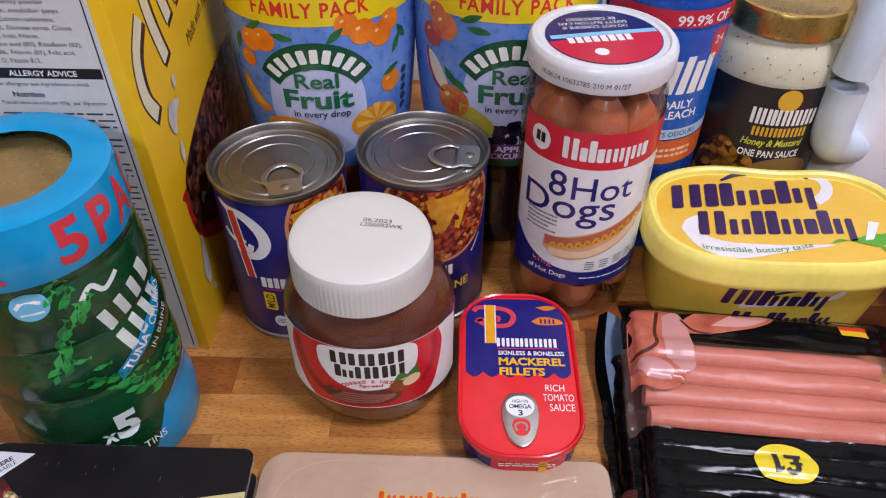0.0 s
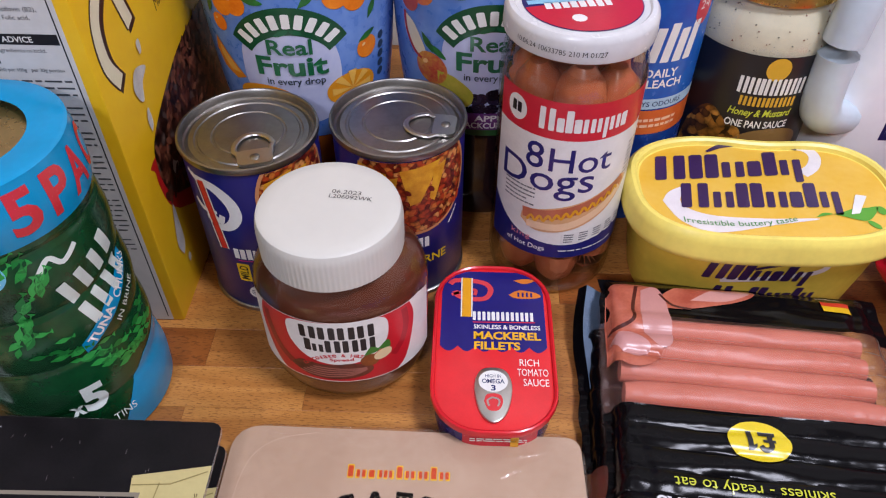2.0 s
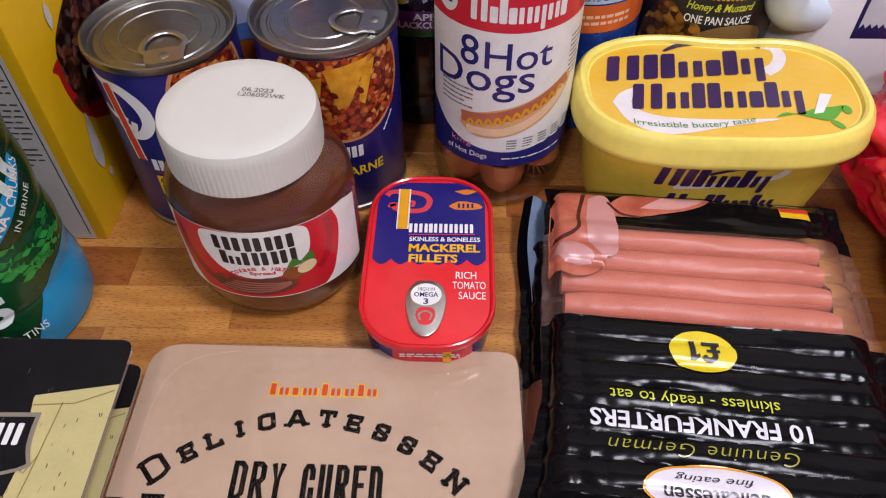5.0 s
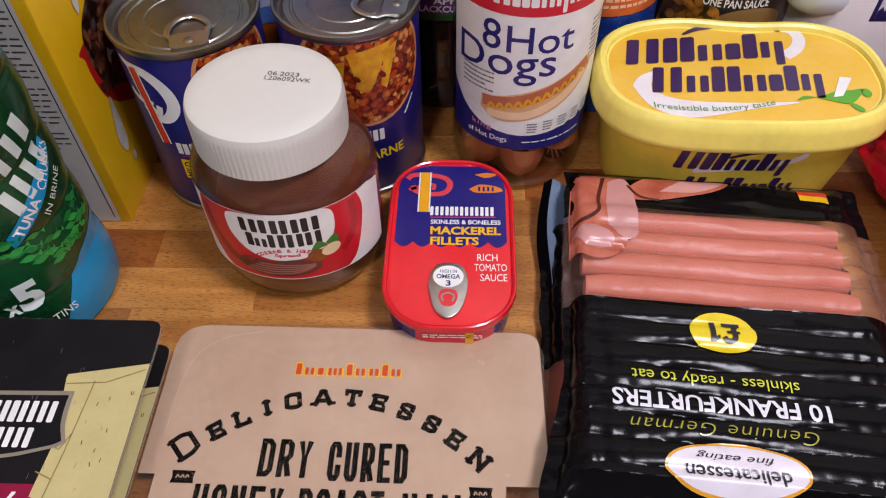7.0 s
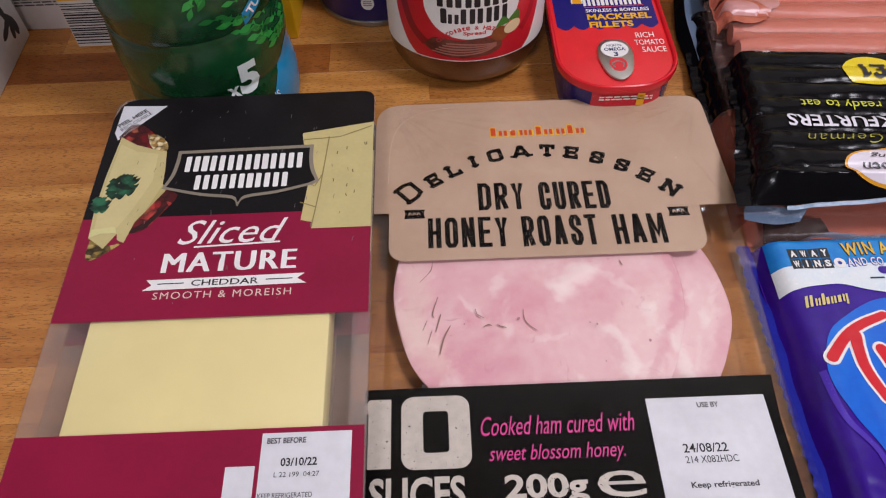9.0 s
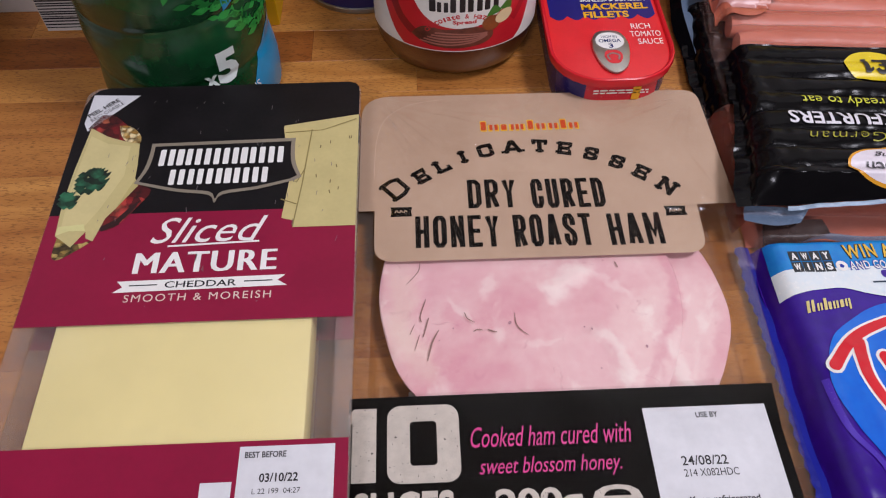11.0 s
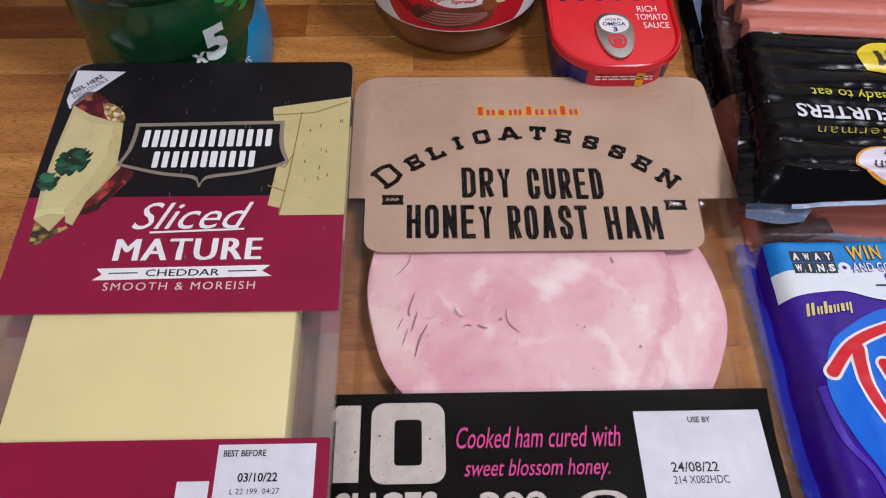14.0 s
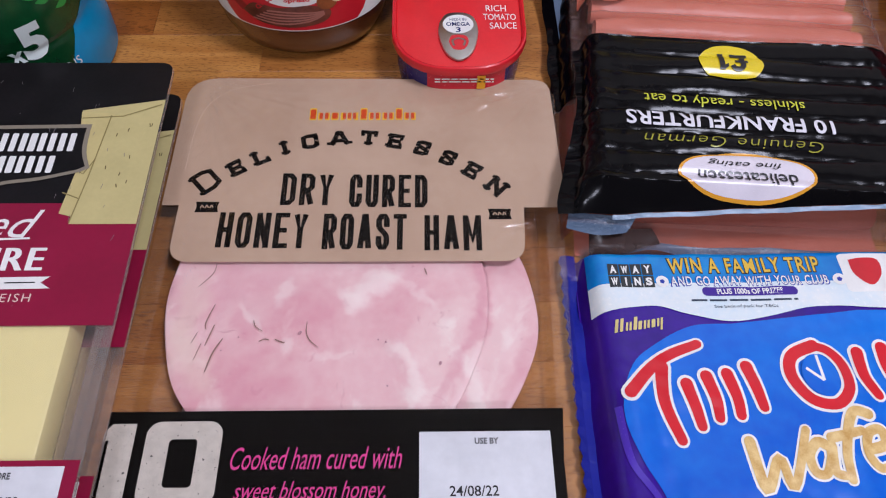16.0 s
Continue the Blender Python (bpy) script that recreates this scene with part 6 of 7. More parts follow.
def stroke(pts, w, n=7):
    """A brush stroke with round ends along a line."""
    pts = [Vector(p[:2]) for p in pts]
    if (pts[0] - pts[-1]).length < 0.1:
        return band([tuple(p) for p in pts], w)
    dirs = [(pts[min(i + 1, len(pts) - 1)] - pts[max(i - 1, 0)]).normalized() for i in range(len(pts))]
    vs, fs = [], []
    for i, (p, d) in enumerate(zip(pts, dirs)):
        k = w / 2 * (1.12 - 0.3 * i / len(pts))
        vs += [(p.x - d.y * k, p.y + d.x * k), (p.x + d.y * k, p.y - d.x * k)]
        if i:
            fs.append((2 * i - 2, 2 * i - 1, 2 * i + 1, 2 * i))
    for p, d, e, k in ((pts[0], -dirs[0], (1, 0), 1.12), (pts[-1], dirs[-1], (2 * len(pts) - 2, 2 * len(pts) - 1), 0.82)):
        base, k = len(vs), w / 2 * k
        for j in range(1, n):
            a = math.pi * j / n
            vs.append((p.x + k * (math.cos(a) * -d.y + math.sin(a) * d.x), p.y + k * (math.cos(a) * d.x + math.sin(a) * d.y)))
        fs.append((e[0],) + tuple(range(base, base + n - 1)) + (e[1],))
    return vs, fs


# ---- wafer multipack ----
WX0, WX1, WY0, WY1 = 0.0935, 0.300, -0.075, 0.096
wafer = thing("wafer_pack", "crumpled blue and purple film multipack of chocolate wafers", "wafer pack", 0.19, 0.01)


def wz(x, y):
    e = min((x - WX0) / 0.009, (WX1 - x) / 0.016, (y - WY0) / 0.012, (WY1 - y) / 0.0035)
    e = max(0.0, min(1.0, e))
    bulge = 0.0045 + 0.0115 * math.sin(e * math.pi / 2)
    crease = 0.0014 * noise.noise(Vector((x * 30 + 3, y * 26, 1.5))) + 0.0013 * noise.noise(Vector((x * 90, y * 24, 7))) * (1 if x < 0.115 or y > 0.075 else max(0.25, 1 - (x - 0.115) * 40)) + 0.0005 * abs(noise.noise(Vector((x * 60 + y * 40, y * 90, 3))))
    return bulge + crease


def won(u, v, d):
    return Vector((u - 0.19, v - 0.01, wz(u, v) + d + (0.00025 if d else 0)))


PFILM = mat("purple_film", "#36108a", 0.2, var=0.25, scale=25, bump=0.25, bscale=50, spec=0.45)
part("wrapper", sheet(150, 130, lambda s, t: won(WX0 + (WX1 - WX0) * s, WY0 + (WY1 - WY0) * t, 0)), PFILM, wafer, "purple wrapper film")
part("underside", sheet(20, 20, lambda s, t: (WX0 + (WX1 - WX0) * s - 0.19, WY0 + (WY1 - WY0) * t - 0.01, 0.0008 + 0.0038 * max(abs(s - 0.5) * 2, abs(t - 0.5) * 2) ** 12)), PFILM, wafer)
bm = bmesh.new()
rowsv = []
for i in range(58):
    y = WY0 + (WY1 + 0.003 - WY0) * i / 57
    z = 0.0046 + 0.0022 * noise.noise(Vector((3, y * 60, 0)))
    rowsv.append([bm.verts.new((WX0 - 0.19 + dx, y - 0.01, z + dz)) for dx, dz in ((0.001, 0.0), (-0.0030, 0.0012), (-0.0062 + (0.0012 if i % 2 else 0), 0.0004))])
for a, b in zip(rowsv, rowsv[1:]):
    for k in range(2):
        bm.faces.new((a[k], a[k + 1], b[k + 1], b[k]))
part("crimped_seal", bm, mat("seal_film", "#1c2288", 0.35, bump=0.3, bscale=400, spec=0.25), wafer, "blue crimped end seal", smooth=False)
G = 0.0016
BLUEF = mat("blue_print", "#0f56c8", 0.22, var=0.12, scale=20, second="#1a74da")
left = curve_pts([(150, 61), (134, 60), (121, 54), (110, 46), (104, 34), (103, 22), (107, 8), (113, -4), (115, -20), (111, -40), (107, -66)], 6)
decal("blue_print", mm(poly(left + [(296, -66), (296, 66), (200, 66)])), BLUEF, wafer, won, 1, "bright blue print", G, G)
decal("sky_banner", mm(poly([(97, 94), (296, 95), (296, 76), (200, 74), (150, 72), (97, 75)])), mat("sky_print", "#2490d0", 0.22, scale=20, second="#1468c0"), wafer, won, 1, "sky blue banner", G, G)
wl = curve_pts([(97, 66), (110, 68), (122, 69), (134, 65), (150, 62), (165, 64), (185, 68), (210, 67), (240, 66), (296, 69)], 5)
decal("cloud_banner", mm(poly([(97, 79), (296, 80)][::-1] + wl)), mat("cloud_print", "#cfdfe8", 0.25, scale=60, second="#e6e8e6"), wafer, won, 2, "white cloud band", G, G)
for j, word in enumerate(("AWAY", "WINS")):
    for k, ch in enumerate(word):
        cx, cy = 106.8 + 4.6 * k, 85.5 - 5.6 * j
        decal("tile", mm(rect(cx - 2.15, cy - 2.6, cx + 2.15, cy + 2.6)), ink("#262c30"), wafer, won, 3, "dark letter tile", cut=G, cutv=G)
        decal("tile_lettering", mm(text(ch, cx, cy, 0.7 if ch == "I" else 2.6, 3.6, 0.05)), WHITE, wafer, won, 4, cut=G, cutv=G)
decal("headline_edge", mm(text("WIN A FAMILY TRIP", 160, 87.2, 62, 7.8, 0.06, space=1.16)), ink("#2a1c10"), wafer, won, 3, cut=G, cutv=G)
decal("headline_lettering", mm(text("WIN A FAMILY TRIP", 160, 87.2, 61, 7, 0.02, space=1.16)), ink("#dcb440"), wafer, won, 5, "golden lettering", cut=G, cutv=G)
decal("headline_edge", mm(text("AND GO AWAY WITH YOUR CLUB", 161, 80, 64, 4.9, 0.06, space=1.14)), ink("#24389c"), wafer, won, 3, cut=G, cutv=G)
decal("headline_lettering", mm(text("AND GO AWAY WITH YOUR CLUB", 161, 80, 63, 4.2, 0.01, space=1.14)), WHITE, wafer, won, 5, "white lettering", cut=G, cutv=G)
for x in (126, 197):
    decal("ball", mm(ellipse(x, 80, 2.6, 2.6, 18)), WHITE, wafer, won, 4, cut=G, cutv=G)
    decal("ball_print", mm(ellipse(x, 80, 1.1, 1.1, 5)), ink("#24389c"), wafer, won, 5, cut=G, cutv=G)
decal("pill", mm(rect(141, 73.2, 179, 77.2, 1.9)), ink("#3c1c8c"), wafer, won, 4, cut=G, cutv=G)
decal("pill_lettering", mm(text("PLUS 1000s OF PRIZES", 160, 75.2, 26, 2.6, 0.03)), WHITE, wafer, won, 5, cut=G, cutv=G)
decal("small_print", mm(join(lines(157, 71.2, 42, 1.7, 1, 5), text("See back of pack for T&Cs", 157, 68.3, 25, 1.7))), ink("#28384c"), wafer, won, 4, cut=G, cutv=G)
decal("crest_panel", mm(rect(199, 74, 260, 92, 2)), WHITE, wafer, won, 3, "white panel with club crests as plain shapes", G, G)
decal("crest", mm(blob([(203, 89), (209, 90), (215, 89), (214.5, 82), (209, 77), (203.5, 82)])), ink("#c8202c"), wafer, won, 4, cut=G, cutv=G)
decal("crest", mm(ellipse(224, 83.5, 5.5, 6)), ink("#2c48a8"), wafer, won, 4, cut=G, cutv=G)
decal("wordmark", mm(warp(blocks(103, 57, 20, 5.5, "Xotioiy", 0.72, 0.2), lambda x, y: (x, y + (x - 103) * 0.16))), ink("#d8c480"), wafer, won, 3, "small gold script wordmark as plain strokes", cut=G, cutv=G)
REDW = ink("#d0202c", 0.22)
ring_ = [(178, 51), (169, 47), (167, 39), (172, 30), (181, 28), (187, 34), (187, 43), (183, 49), (177, 51)]
strokes = [[(106, 33), (118, 45), (134, 52)], [(119, 43), (118, 30), (122, 15)], [(127, 36), (129, 27), (130, 20)], [(135, 39), (137, 30), (137, 23)],
           [(143, 40), (145, 31), (145, 24)], [(151, 43), (153, 34), (154, 27)], ring_, [(194, 48), (194, 39), (197, 31)], [(204, 50), (204, 41), (207, 32)], [(213, 58), (214, 44), (218, 33)]]
decal("wordmark_edge", mm(join(*[stroke(curve_pts(s, 6), 6.3) for s in strokes])), WHITE, wafer, won, 4, cut=G, cutv=G)
decal("wordmark", mm(join(*[stroke(curve_pts(s, 6), 4.2) for s in strokes])), REDW, wafer, won, 6, "red wordmark as plain strokes", G, G)
decal("clock_face", mm(ellipse(177.5, 39.5, 6.5, 8)), BLUEF, wafer, won, 7, cut=G, cutv=G)
decal("clock_pointer", mm(join(band([(178, 47), (178.5, 37)], 1.1), band([(173, 42), (178.5, 37)], 1.1))), WHITE, wafer, won, 8, cut=G, cutv=G)
WAFC = mat("wafer_print", "#e6c888", 0.3, var=0.3, scale=240, second="#c49850")
letters = [[(143, 14), (145, -3), (152, 8), (155, -2), (164, 18)], [(171, 11.5), (167, 13.5), (163, 9), (163.6, 3), (167.5, 2.5), (170.8, 9)], [(171.5, 12), (170.5, 3.5), (173.5, 1.5)],
           [(188, 23.5), (183, 24.5), (178.8, 17), (176, 8), (175.5, 0)], [(172.5, 15), (184, 17.4)], [(184.5, 10.5), (191, 12.5), (190.6, 17.6), (186, 16.4), (183.8, 9), (187, 4), (193, 6)],
           [(198, 18), (198, 5)], [(198.2, 12), (201, 17), (206, 18)], [(217, 19), (211, 19.5), (210, 15.5), (216, 11.5), (214, 6.5), (208, 7.5)]]
lift = lambda width: lifted([mm(stroke(curve_pts([(x + 2.5, y + 0.5) for x, y in line], 6), width)) for line in letters], 0.1)
decal("wafer_lettering_edge", lift(5.2), WHITE, wafer, won, 3, cut=G, cutv=G)
decal("wafer_lettering", lift(3.5), WAFC, wafer, won, 5, "wafer-patterned lettering", G, G)
decal("shade_stroke", mm(band(curve_pts([(101, 28), (103, 8), (111, -6), (114, -24)], 6), 2.5)), ink("#4a2ca8", 0.25), wafer, won, 2, cut=G, cutv=G)

# ---- cereal box ----
BX0, BX1, BY0, BY1, BH = -0.267, -0.132, 0.273, 0.462, 0.30
box = thing("cereal_box", "yellow cardboard cereal box with dark chocolate cereal picture", "cereal box", (BX0 + BX1) / 2, (BY0 + BY1) / 2)
bw, bd = (BX1 - BX0) / 2, (BY1 - BY0) / 2
YEL = mat("yellow_card", "#e2ae06", 0.4, var=0.08, scale=14, second="#eabf18")
part("carton", box_bm(-bw, -bd, 0, bw, bd, BH, 0.0012, 2), YEL, box, "glossy yellow printed card")
face = plane_on((bw, -bd - BY0, 0), (0, 1, 0), (0, 0, 1))
side = plane_on((-(BX0 + BX1) / 2, -bd, 0), (1, 0, 0), (0, 0, 1))
CREAM, BROWN = ink("#e6ddba"), ink("#3a1c10")
marks = [[(300, 196), (287, 182), (285, 164), (293, 150)], [(309, 208), (312, 188), (319, 166)], [(326, 212), (328, 198), (334, 180)], [(342, 214), (344, 200), (350, 184)], [(360, 222), (364, 206), (372, 190)]]
logo = [band(curve_pts(m, 6), 10) for m in marks]
decal("wordmark_edge", mm(warp(join(*logo), lambda x, y: (x + 2.4, y - 2.6))), BROWN, box, face, 1)
decal("wordmark_edge", mm(join(*logo)), BROWN, box, face, 2)
decal("wordmark", mm(join(*[band(curve_pts(m, 6), 8) for m in marks])), CREAM, box, face, 3, "cream wordmark as plain strokes")
decal("slogan", mm(turned(text("Made with rice", 372, 164, 44, 8, 0.0, 0.25), 12, 372, 164)), BROWN, box, face, 2, "small brown lettering")
bowl = [(314, 62), (303, 74), (299, 90), (304, 104), (316, 112), (340, 122), (372, 128), (440, 130), (456, 110), (456, 40), (420, 34), (350, 42)]
decal("bowl_picture", mm(blob([(310, 56), (299, 70), (296, 92), (306, 100), (440, 100), (456, 80), (456, 30), (400, 26), (345, 36)])), ink("#b81c1c"), box, face, 1, "red bowl rim")
CEREAL = chunky("cereal_picture_print", ("#2a130b", "#46221a", "#633626", "#1a0b06", "#54423c", "#7c4a34"), 210)
decal("cereal_picture", mm(blob([(314, 64), (303, 76), (300, 92), (304, 105), (318, 113), (345, 122), (375, 128), (440, 130), (456, 110), (456, 50), (400, 40), (348, 48)])), CEREAL, box, face, 2, "picture of dark brown cereal in milk")
rnd = random.Random(12)
POPS = [mat("pop_print", c, 0.35, var=0.4, scale=200) for c in ("#4a2214", "#643222", "#7c4832", "#2e140b")]
inside = lambda x, y: (x - 300) > 0 and y < 106 + (x - 302) * 0.3 and y < 129 and y > 66 - (x - 312) * 0.5 and y > 46
made = 0
while made < 300:
    x, y = 298 + rnd.random() * 120, 44 + rnd.random() * 88
    if not inside(x, y) or (abs((x - 345) * 0.5 + (y - 90)) < 6 and rnd.random() < 0.8):
        continue
    decal("cereal_pop", mm(ellipse(x, y, 3.4 + rnd.random() * 1.3, 1.6 + rnd.random() * 0.5, 9, rnd.random() * 180)), POPS[made % 4], box, face, 3 + made * 0.02)
    made += 1
DROP = mat("milk_drop_print", "#b8b2ac", 0.3, var=0.25, scale=90, second="#d8d4cc")
for pts in ([(304, 132), (301, 140), (306, 147), (314, 146), (320, 142), (312, 138), (308, 130)], [(306, 112), (305, 120), (309, 125), (310, 116)],
            [(297, 32), (293, 42), (297, 56), (302, 66), (303, 52), (302, 38)], [(301, 22), (300, 26), (303, 28), (304, 24)], [(318, 150), (317, 156), (321, 157), (321, 151)], [(318, 74), (315, 80), (320, 86), (324, 79)]):
    decal("milk_drop", mm(blob(pts, 4)), DROP, box, face, 8, "pale milk drop print")
decal("text_panel", mm(rect(-266.3, 0.8, -138.5, 297)), mat("panel_white", "#cfccc8", 0.5, scale=20), box, side, 1, "white panel of small print")
decal("panel_line", mm(join(band([(-141, 4), (-141, 296)], 0.6), band([(-262, 60), (-262, 296)], 0.6))), BLACK, box, side, 2)
SMALL = ink("#3c3c40")
for k, (row, w) in enumerate((("Vitamin D, Vitamin B12.", 26), ("vitamin B6, Thiamin (B1), Folic acid,", 42), ("pantothenic acid (B5), Riboflavin (B2),", 46), ("flavouring, Iron, Niacin,", 29), ("malt extract, Glucose syrup, Cocoa", 44), ("flavouring), Calcium carbonate,", 38), ("skimmed milk, emulsifier (soya", 41), ("cocoa butter, whey powder", 36), ("(sugar, cocoa mass, dried", 34), ("fat reduced cocoa powder, Milk", 42))):
    decal("ingredient_lettering", mm(text(row, -192.5 + w / 2, 188.4 + 3.75 * k, w, 2.7)), SMALL, box, side, 2, "small grey ingredient lettering")
decal("heading_bar", mm(rect(-192, 180, -142, 185)), BLACK, box, side, 2)
decal("heading_lettering", mm(text("ALLERGY ADVICE", -168, 182.5, 30, 2.8, 0.02)), WHITE, box, side, 3)
decal("heading_lettering", mm(text("Nutrition", -178, 172, 14, 2.8, 0.02)), BLACK, box, side, 2)
decal("heading_lettering", mm(text("For allergens see ingredients in bold.", -170, 177, 42, 2.5)), SMALL, box, side, 2)
decal("heading_lettering", mm(text("Typical values (as sold) per 100g   per 30g portion", -168, 167.6, 47, 2.3)), SMALL, box, side, 2)
decal("small_print", mm(lines(-168, 109, 50, 110, 32, 6, 0.26)), ink("#4a4a4c"), box, side, 2)
decal("yellow_flash", mm(rect(-266, 33, -215, 58)), ink("#e2ae06"), box, side, 2)
decal("weight_lettering", mm(text("480g", -249, 48, 20, 8, 0.03)), BLACK, box, side, 3)
decal("small_print", mm(lines(-238, 37, 40, 5, 2, 7)), ink("#4a4a4c"), box, side, 3)
rnd = random.Random(3)
yy = 31.0
while yy > 2:
    k = 0.35 + rnd.random() * 0.9
    decal("barcode_line", mm(rect(-266, yy - k, -212, yy)), BLACK, box, side, 2)
    yy -= k + 0.4 + rnd.random() * 0.9

# ---- boxes beside it ----
b2 = thing("small_carton", "white cardboard carton with a barcode panel", "carton", -0.275, 0.385)
part("carton", box_bm(-0.0685, -0.093, 0, 0.0065, 0.085, 0.24, 0.001, 2), mat("white_card", "#cfccca", 0.5, scale=18), b2, "white card")
on2 = plane_on((0.275, -0.093, 0), (1, 0, 0), (0, 0, 1))
decal("small_print", mm(lines(-290, 20, 34, 6, 3, 3)), ink("#4a4a4c"), b2, on2, 1)
for k in range(14):
    decal("barcode_line", mm(rect(-304 + k * 2.1, 27, -303 + k * 2.1 + 0.5 * (k % 3), 42)), BLACK, b2, on2, 1)
b3 = thing("patterned_carton", "white cardboard carton printed with dark leafy shapes", "carton", -0.335, 0.19)
part("carton", box_bm(-0.033, -0.095, 0, 0.034, 0.098, 0.20, 0.001, 2), mat("pale_card", "#dfe2e6", 0.45, scale=18), b3, "pale grey card")
on3 = plane_on((0.034, -0.19, 0), (0, 1, 0), (0, 0, 1))
rnd = random.Random(9)
for cx, cy in ((272, 22), (258, 40), (280, 62), (240, 30), (266, 84), (215, 60)):
    for k in range(7):
        x, y = cx + rnd.uniform(-8, 8), cy + rnd.uniform(-8, 8)
        decal("leaf_print", mm(ellipse(x, y, 6, 2.4, 12, rnd.random() * 180)), ink("#1c1c20"), b3, on3, 1 + k * 0.1)

# ---- tuna multipack ----
tuna = thing("tuna_multipack", "stack of five tuna tins in green and blue shrink film", "tuna tins", -0.172, 0.2265, group="")
TH = 0.0328
for k in range(5):
    z = k * TH
    part("tin", lathe([(0.040, z + 0.0006), (0.0414, z + 0.0002), (0.0416, z + 0.003), (0.0412, z + 0.004), (0.0412, z + TH - 0.004), (0.0416, z + TH - 0.003), (0.0414, z + TH - 0.0004), (0.0408, z + TH - 0.0008), (0.040, z + TH - 0.003), (0.030, z + TH - 0.0032), (0.0, z + TH - 0.003)], 56), mat("gold_tin", "#c8a468", 0.28, 0.9, scale=40), tuna, "gold lacquered tuna tin")


def tr(z):
    k = (z % TH) / TH
    w = 0.0437 - 0.0010 * math.cos(2 * math.pi * k) * 0.6 - 0.0008 * math.exp(-(min(k, 1 - k) / 0.05) ** 2)
    return w + 0.0018 * max(0.0, 1 - z / 0.05) ** 1.5


prof = [(tr(z), z) for z in [0.0015 + 0.1625 * i / 130 for i in range(131)]]
GREENF = mat("green_film", "#0f4a26", 0.2, var=0.25, scale=30, second="#0a3018", bump=0.25, bscale=40, spec=0.6)
CYAN = mat("cyan_film", "#1390c4", 0.2, var=0.12, scale=30, bump=0.2, bscale=60)
part("shrink_film", lathe([(0.036, 0.0006)] + prof, 96, cap1=False), GREENF, tuna, "glossy dark green printed shrink film")
ringp = [(tr(0.137) + 0.0003, 0.137)] + [(tr(0.137 + 0.026 * i / 8) + 0.0004, 0.137 + 0.026 * i / 8) for i in range(1, 9)] + [(0.0428, 0.1652), (0.041, 0.1662), (0.034, 0.1660), (0.0275, 0.1654)]
part("top_band", lathe(ringp, 96, cap0=False, cap1=False), CYAN, tuna, "bright blue film band folded over the top")
ton_ = round_on(tr)
side_on = lambda u, v, d: ton_(u - 0.0055, v, d)
V = 0.003
decal("foot_band", mm(poly([(36, 2), (36, 8), (44, 22), (52, 33), (62, 40), (80, 44), (95, 44), (95, 2)])), CYAN, tuna, ton_, 2, "blue film foot", CUT, V)
REDT = ink("#c8323a", 0.25)
for ch, u, w in (("C", -5, 11), ("K", 8.5, 11), ("5", 40.5, 12.5), ("P", 57, 11.5), ("A", 71, 13.5), ("C", 86, 12)):
    decal("band_lettering", mm(text(ch, u, 151.5, w, 20.5, 0.03)), REDT, tuna, ton_, 7, "large red lettering", CUT, V)
decal("badge", mm(ellipse(16.5, 127, 7.5, 7)), ink("#6cb4d0"), tuna, ton_, 3, "pale blue round badge", CUT, V)
decal("badge_print", mm(join(band(curve_pts([(11, 127), (15, 130), (21, 128)], 5), 1.6), lines(16.5, 123.5, 9, 2, 1, 4))), WHITE, tuna, ton_, 4, cut=CUT)
decal("wordmark", mm(join(band(curve_pts([(40, 121), (46, 126), (51, 121), (59, 125)], 5), 2.4), turned(bars(60, 109, 36, 15, 4, 5, 0.45, ragged=0.1), 18, 60, 109), turned(bars(64, 92, 34, 14, 4, 7, 0.45, ragged=0.1), 18, 64, 92))), ink("#d4dcd4", 0.25), tuna, side_on, 3, "white wordmark as plain strokes", CUT, V)
decal("strip", mm(poly([(42, 74), (43, 66), (62, 77), (84, 92), (84, 100), (60, 87)])), CYAN, tuna, side_on, 3, "blue strip", CUT, V)
decal("strip_lettering", mm(join(turned(text("TUNA", 54, 77, 19, 5.8, 0.03), 33, 54, 77), turned(text("CHUNKS", 75, 90, 22, 5.5), 34, 75, 90))), WHITE, tuna, side_on, 4, "white lettering", CUT, V)
decal("lettering", mm(turned(text("IN BRINE", 72, 77, 22, 4.2), 34, 72, 77)), WHITE, tuna, side_on, 4, cut=CUT, cutv=V)
decal("count_lettering", mm(join(text("5", 31, 39, 12, 19, 0.05), text("x", 21.5, 33.5, 6.5, 6.5, 0.04))), ink("#dce4e0", 0.25), tuna, ton_, 4, "large white lettering", CUT, V)
decal("lettering", mm(text("TINS", 40, 19, 12, 4.5)), WHITE, tuna, ton_, 4, cut=CUT)
rnd = random.Random(17)
FG = [ink("#2a8a3a", 0.22), ink("#1e7030", 0.22), ink("#349a44", 0.22)]
for k in range(64):
    if k < 22:
        t = k / 22
        u, v, a = 26 + 8 * math.sin(t * 5) - 8 * t + rnd.uniform(-5, 5) + (0 if t < 0.7 else 4), 133 - 50 * t + rnd.uniform(-2, 2), 75 - 40 * rnd.random()
    else:
        t = (k - 22) / 42
        u, v, a = 22 + 60 * t + rnd.uniform(-3, 3), 84 - 30 * min(1, t * 2) + (t > 0.5) * (t - 0.5) * 4 + rnd.uniform(-11, 9), -25 + 30 * rnd.random()
    w = rnd.uniform(4.0, 5.8)
    decal("lens_shape", mm(turned(blob([(u - w, v), (u - w * 0.2, v + w * 0.34), (u + w * 0.6, v), (u + w, v + w * 0.3), (u + w * 0.92, v - w * 0.3), (u + w * 0.6, v - w * 0.05), (u - w * 0.2, v - w * 0.34)], 3), a, u, v)), FG[k % 3], tuna, ton_, 3, cut=CUT, cutv=V)

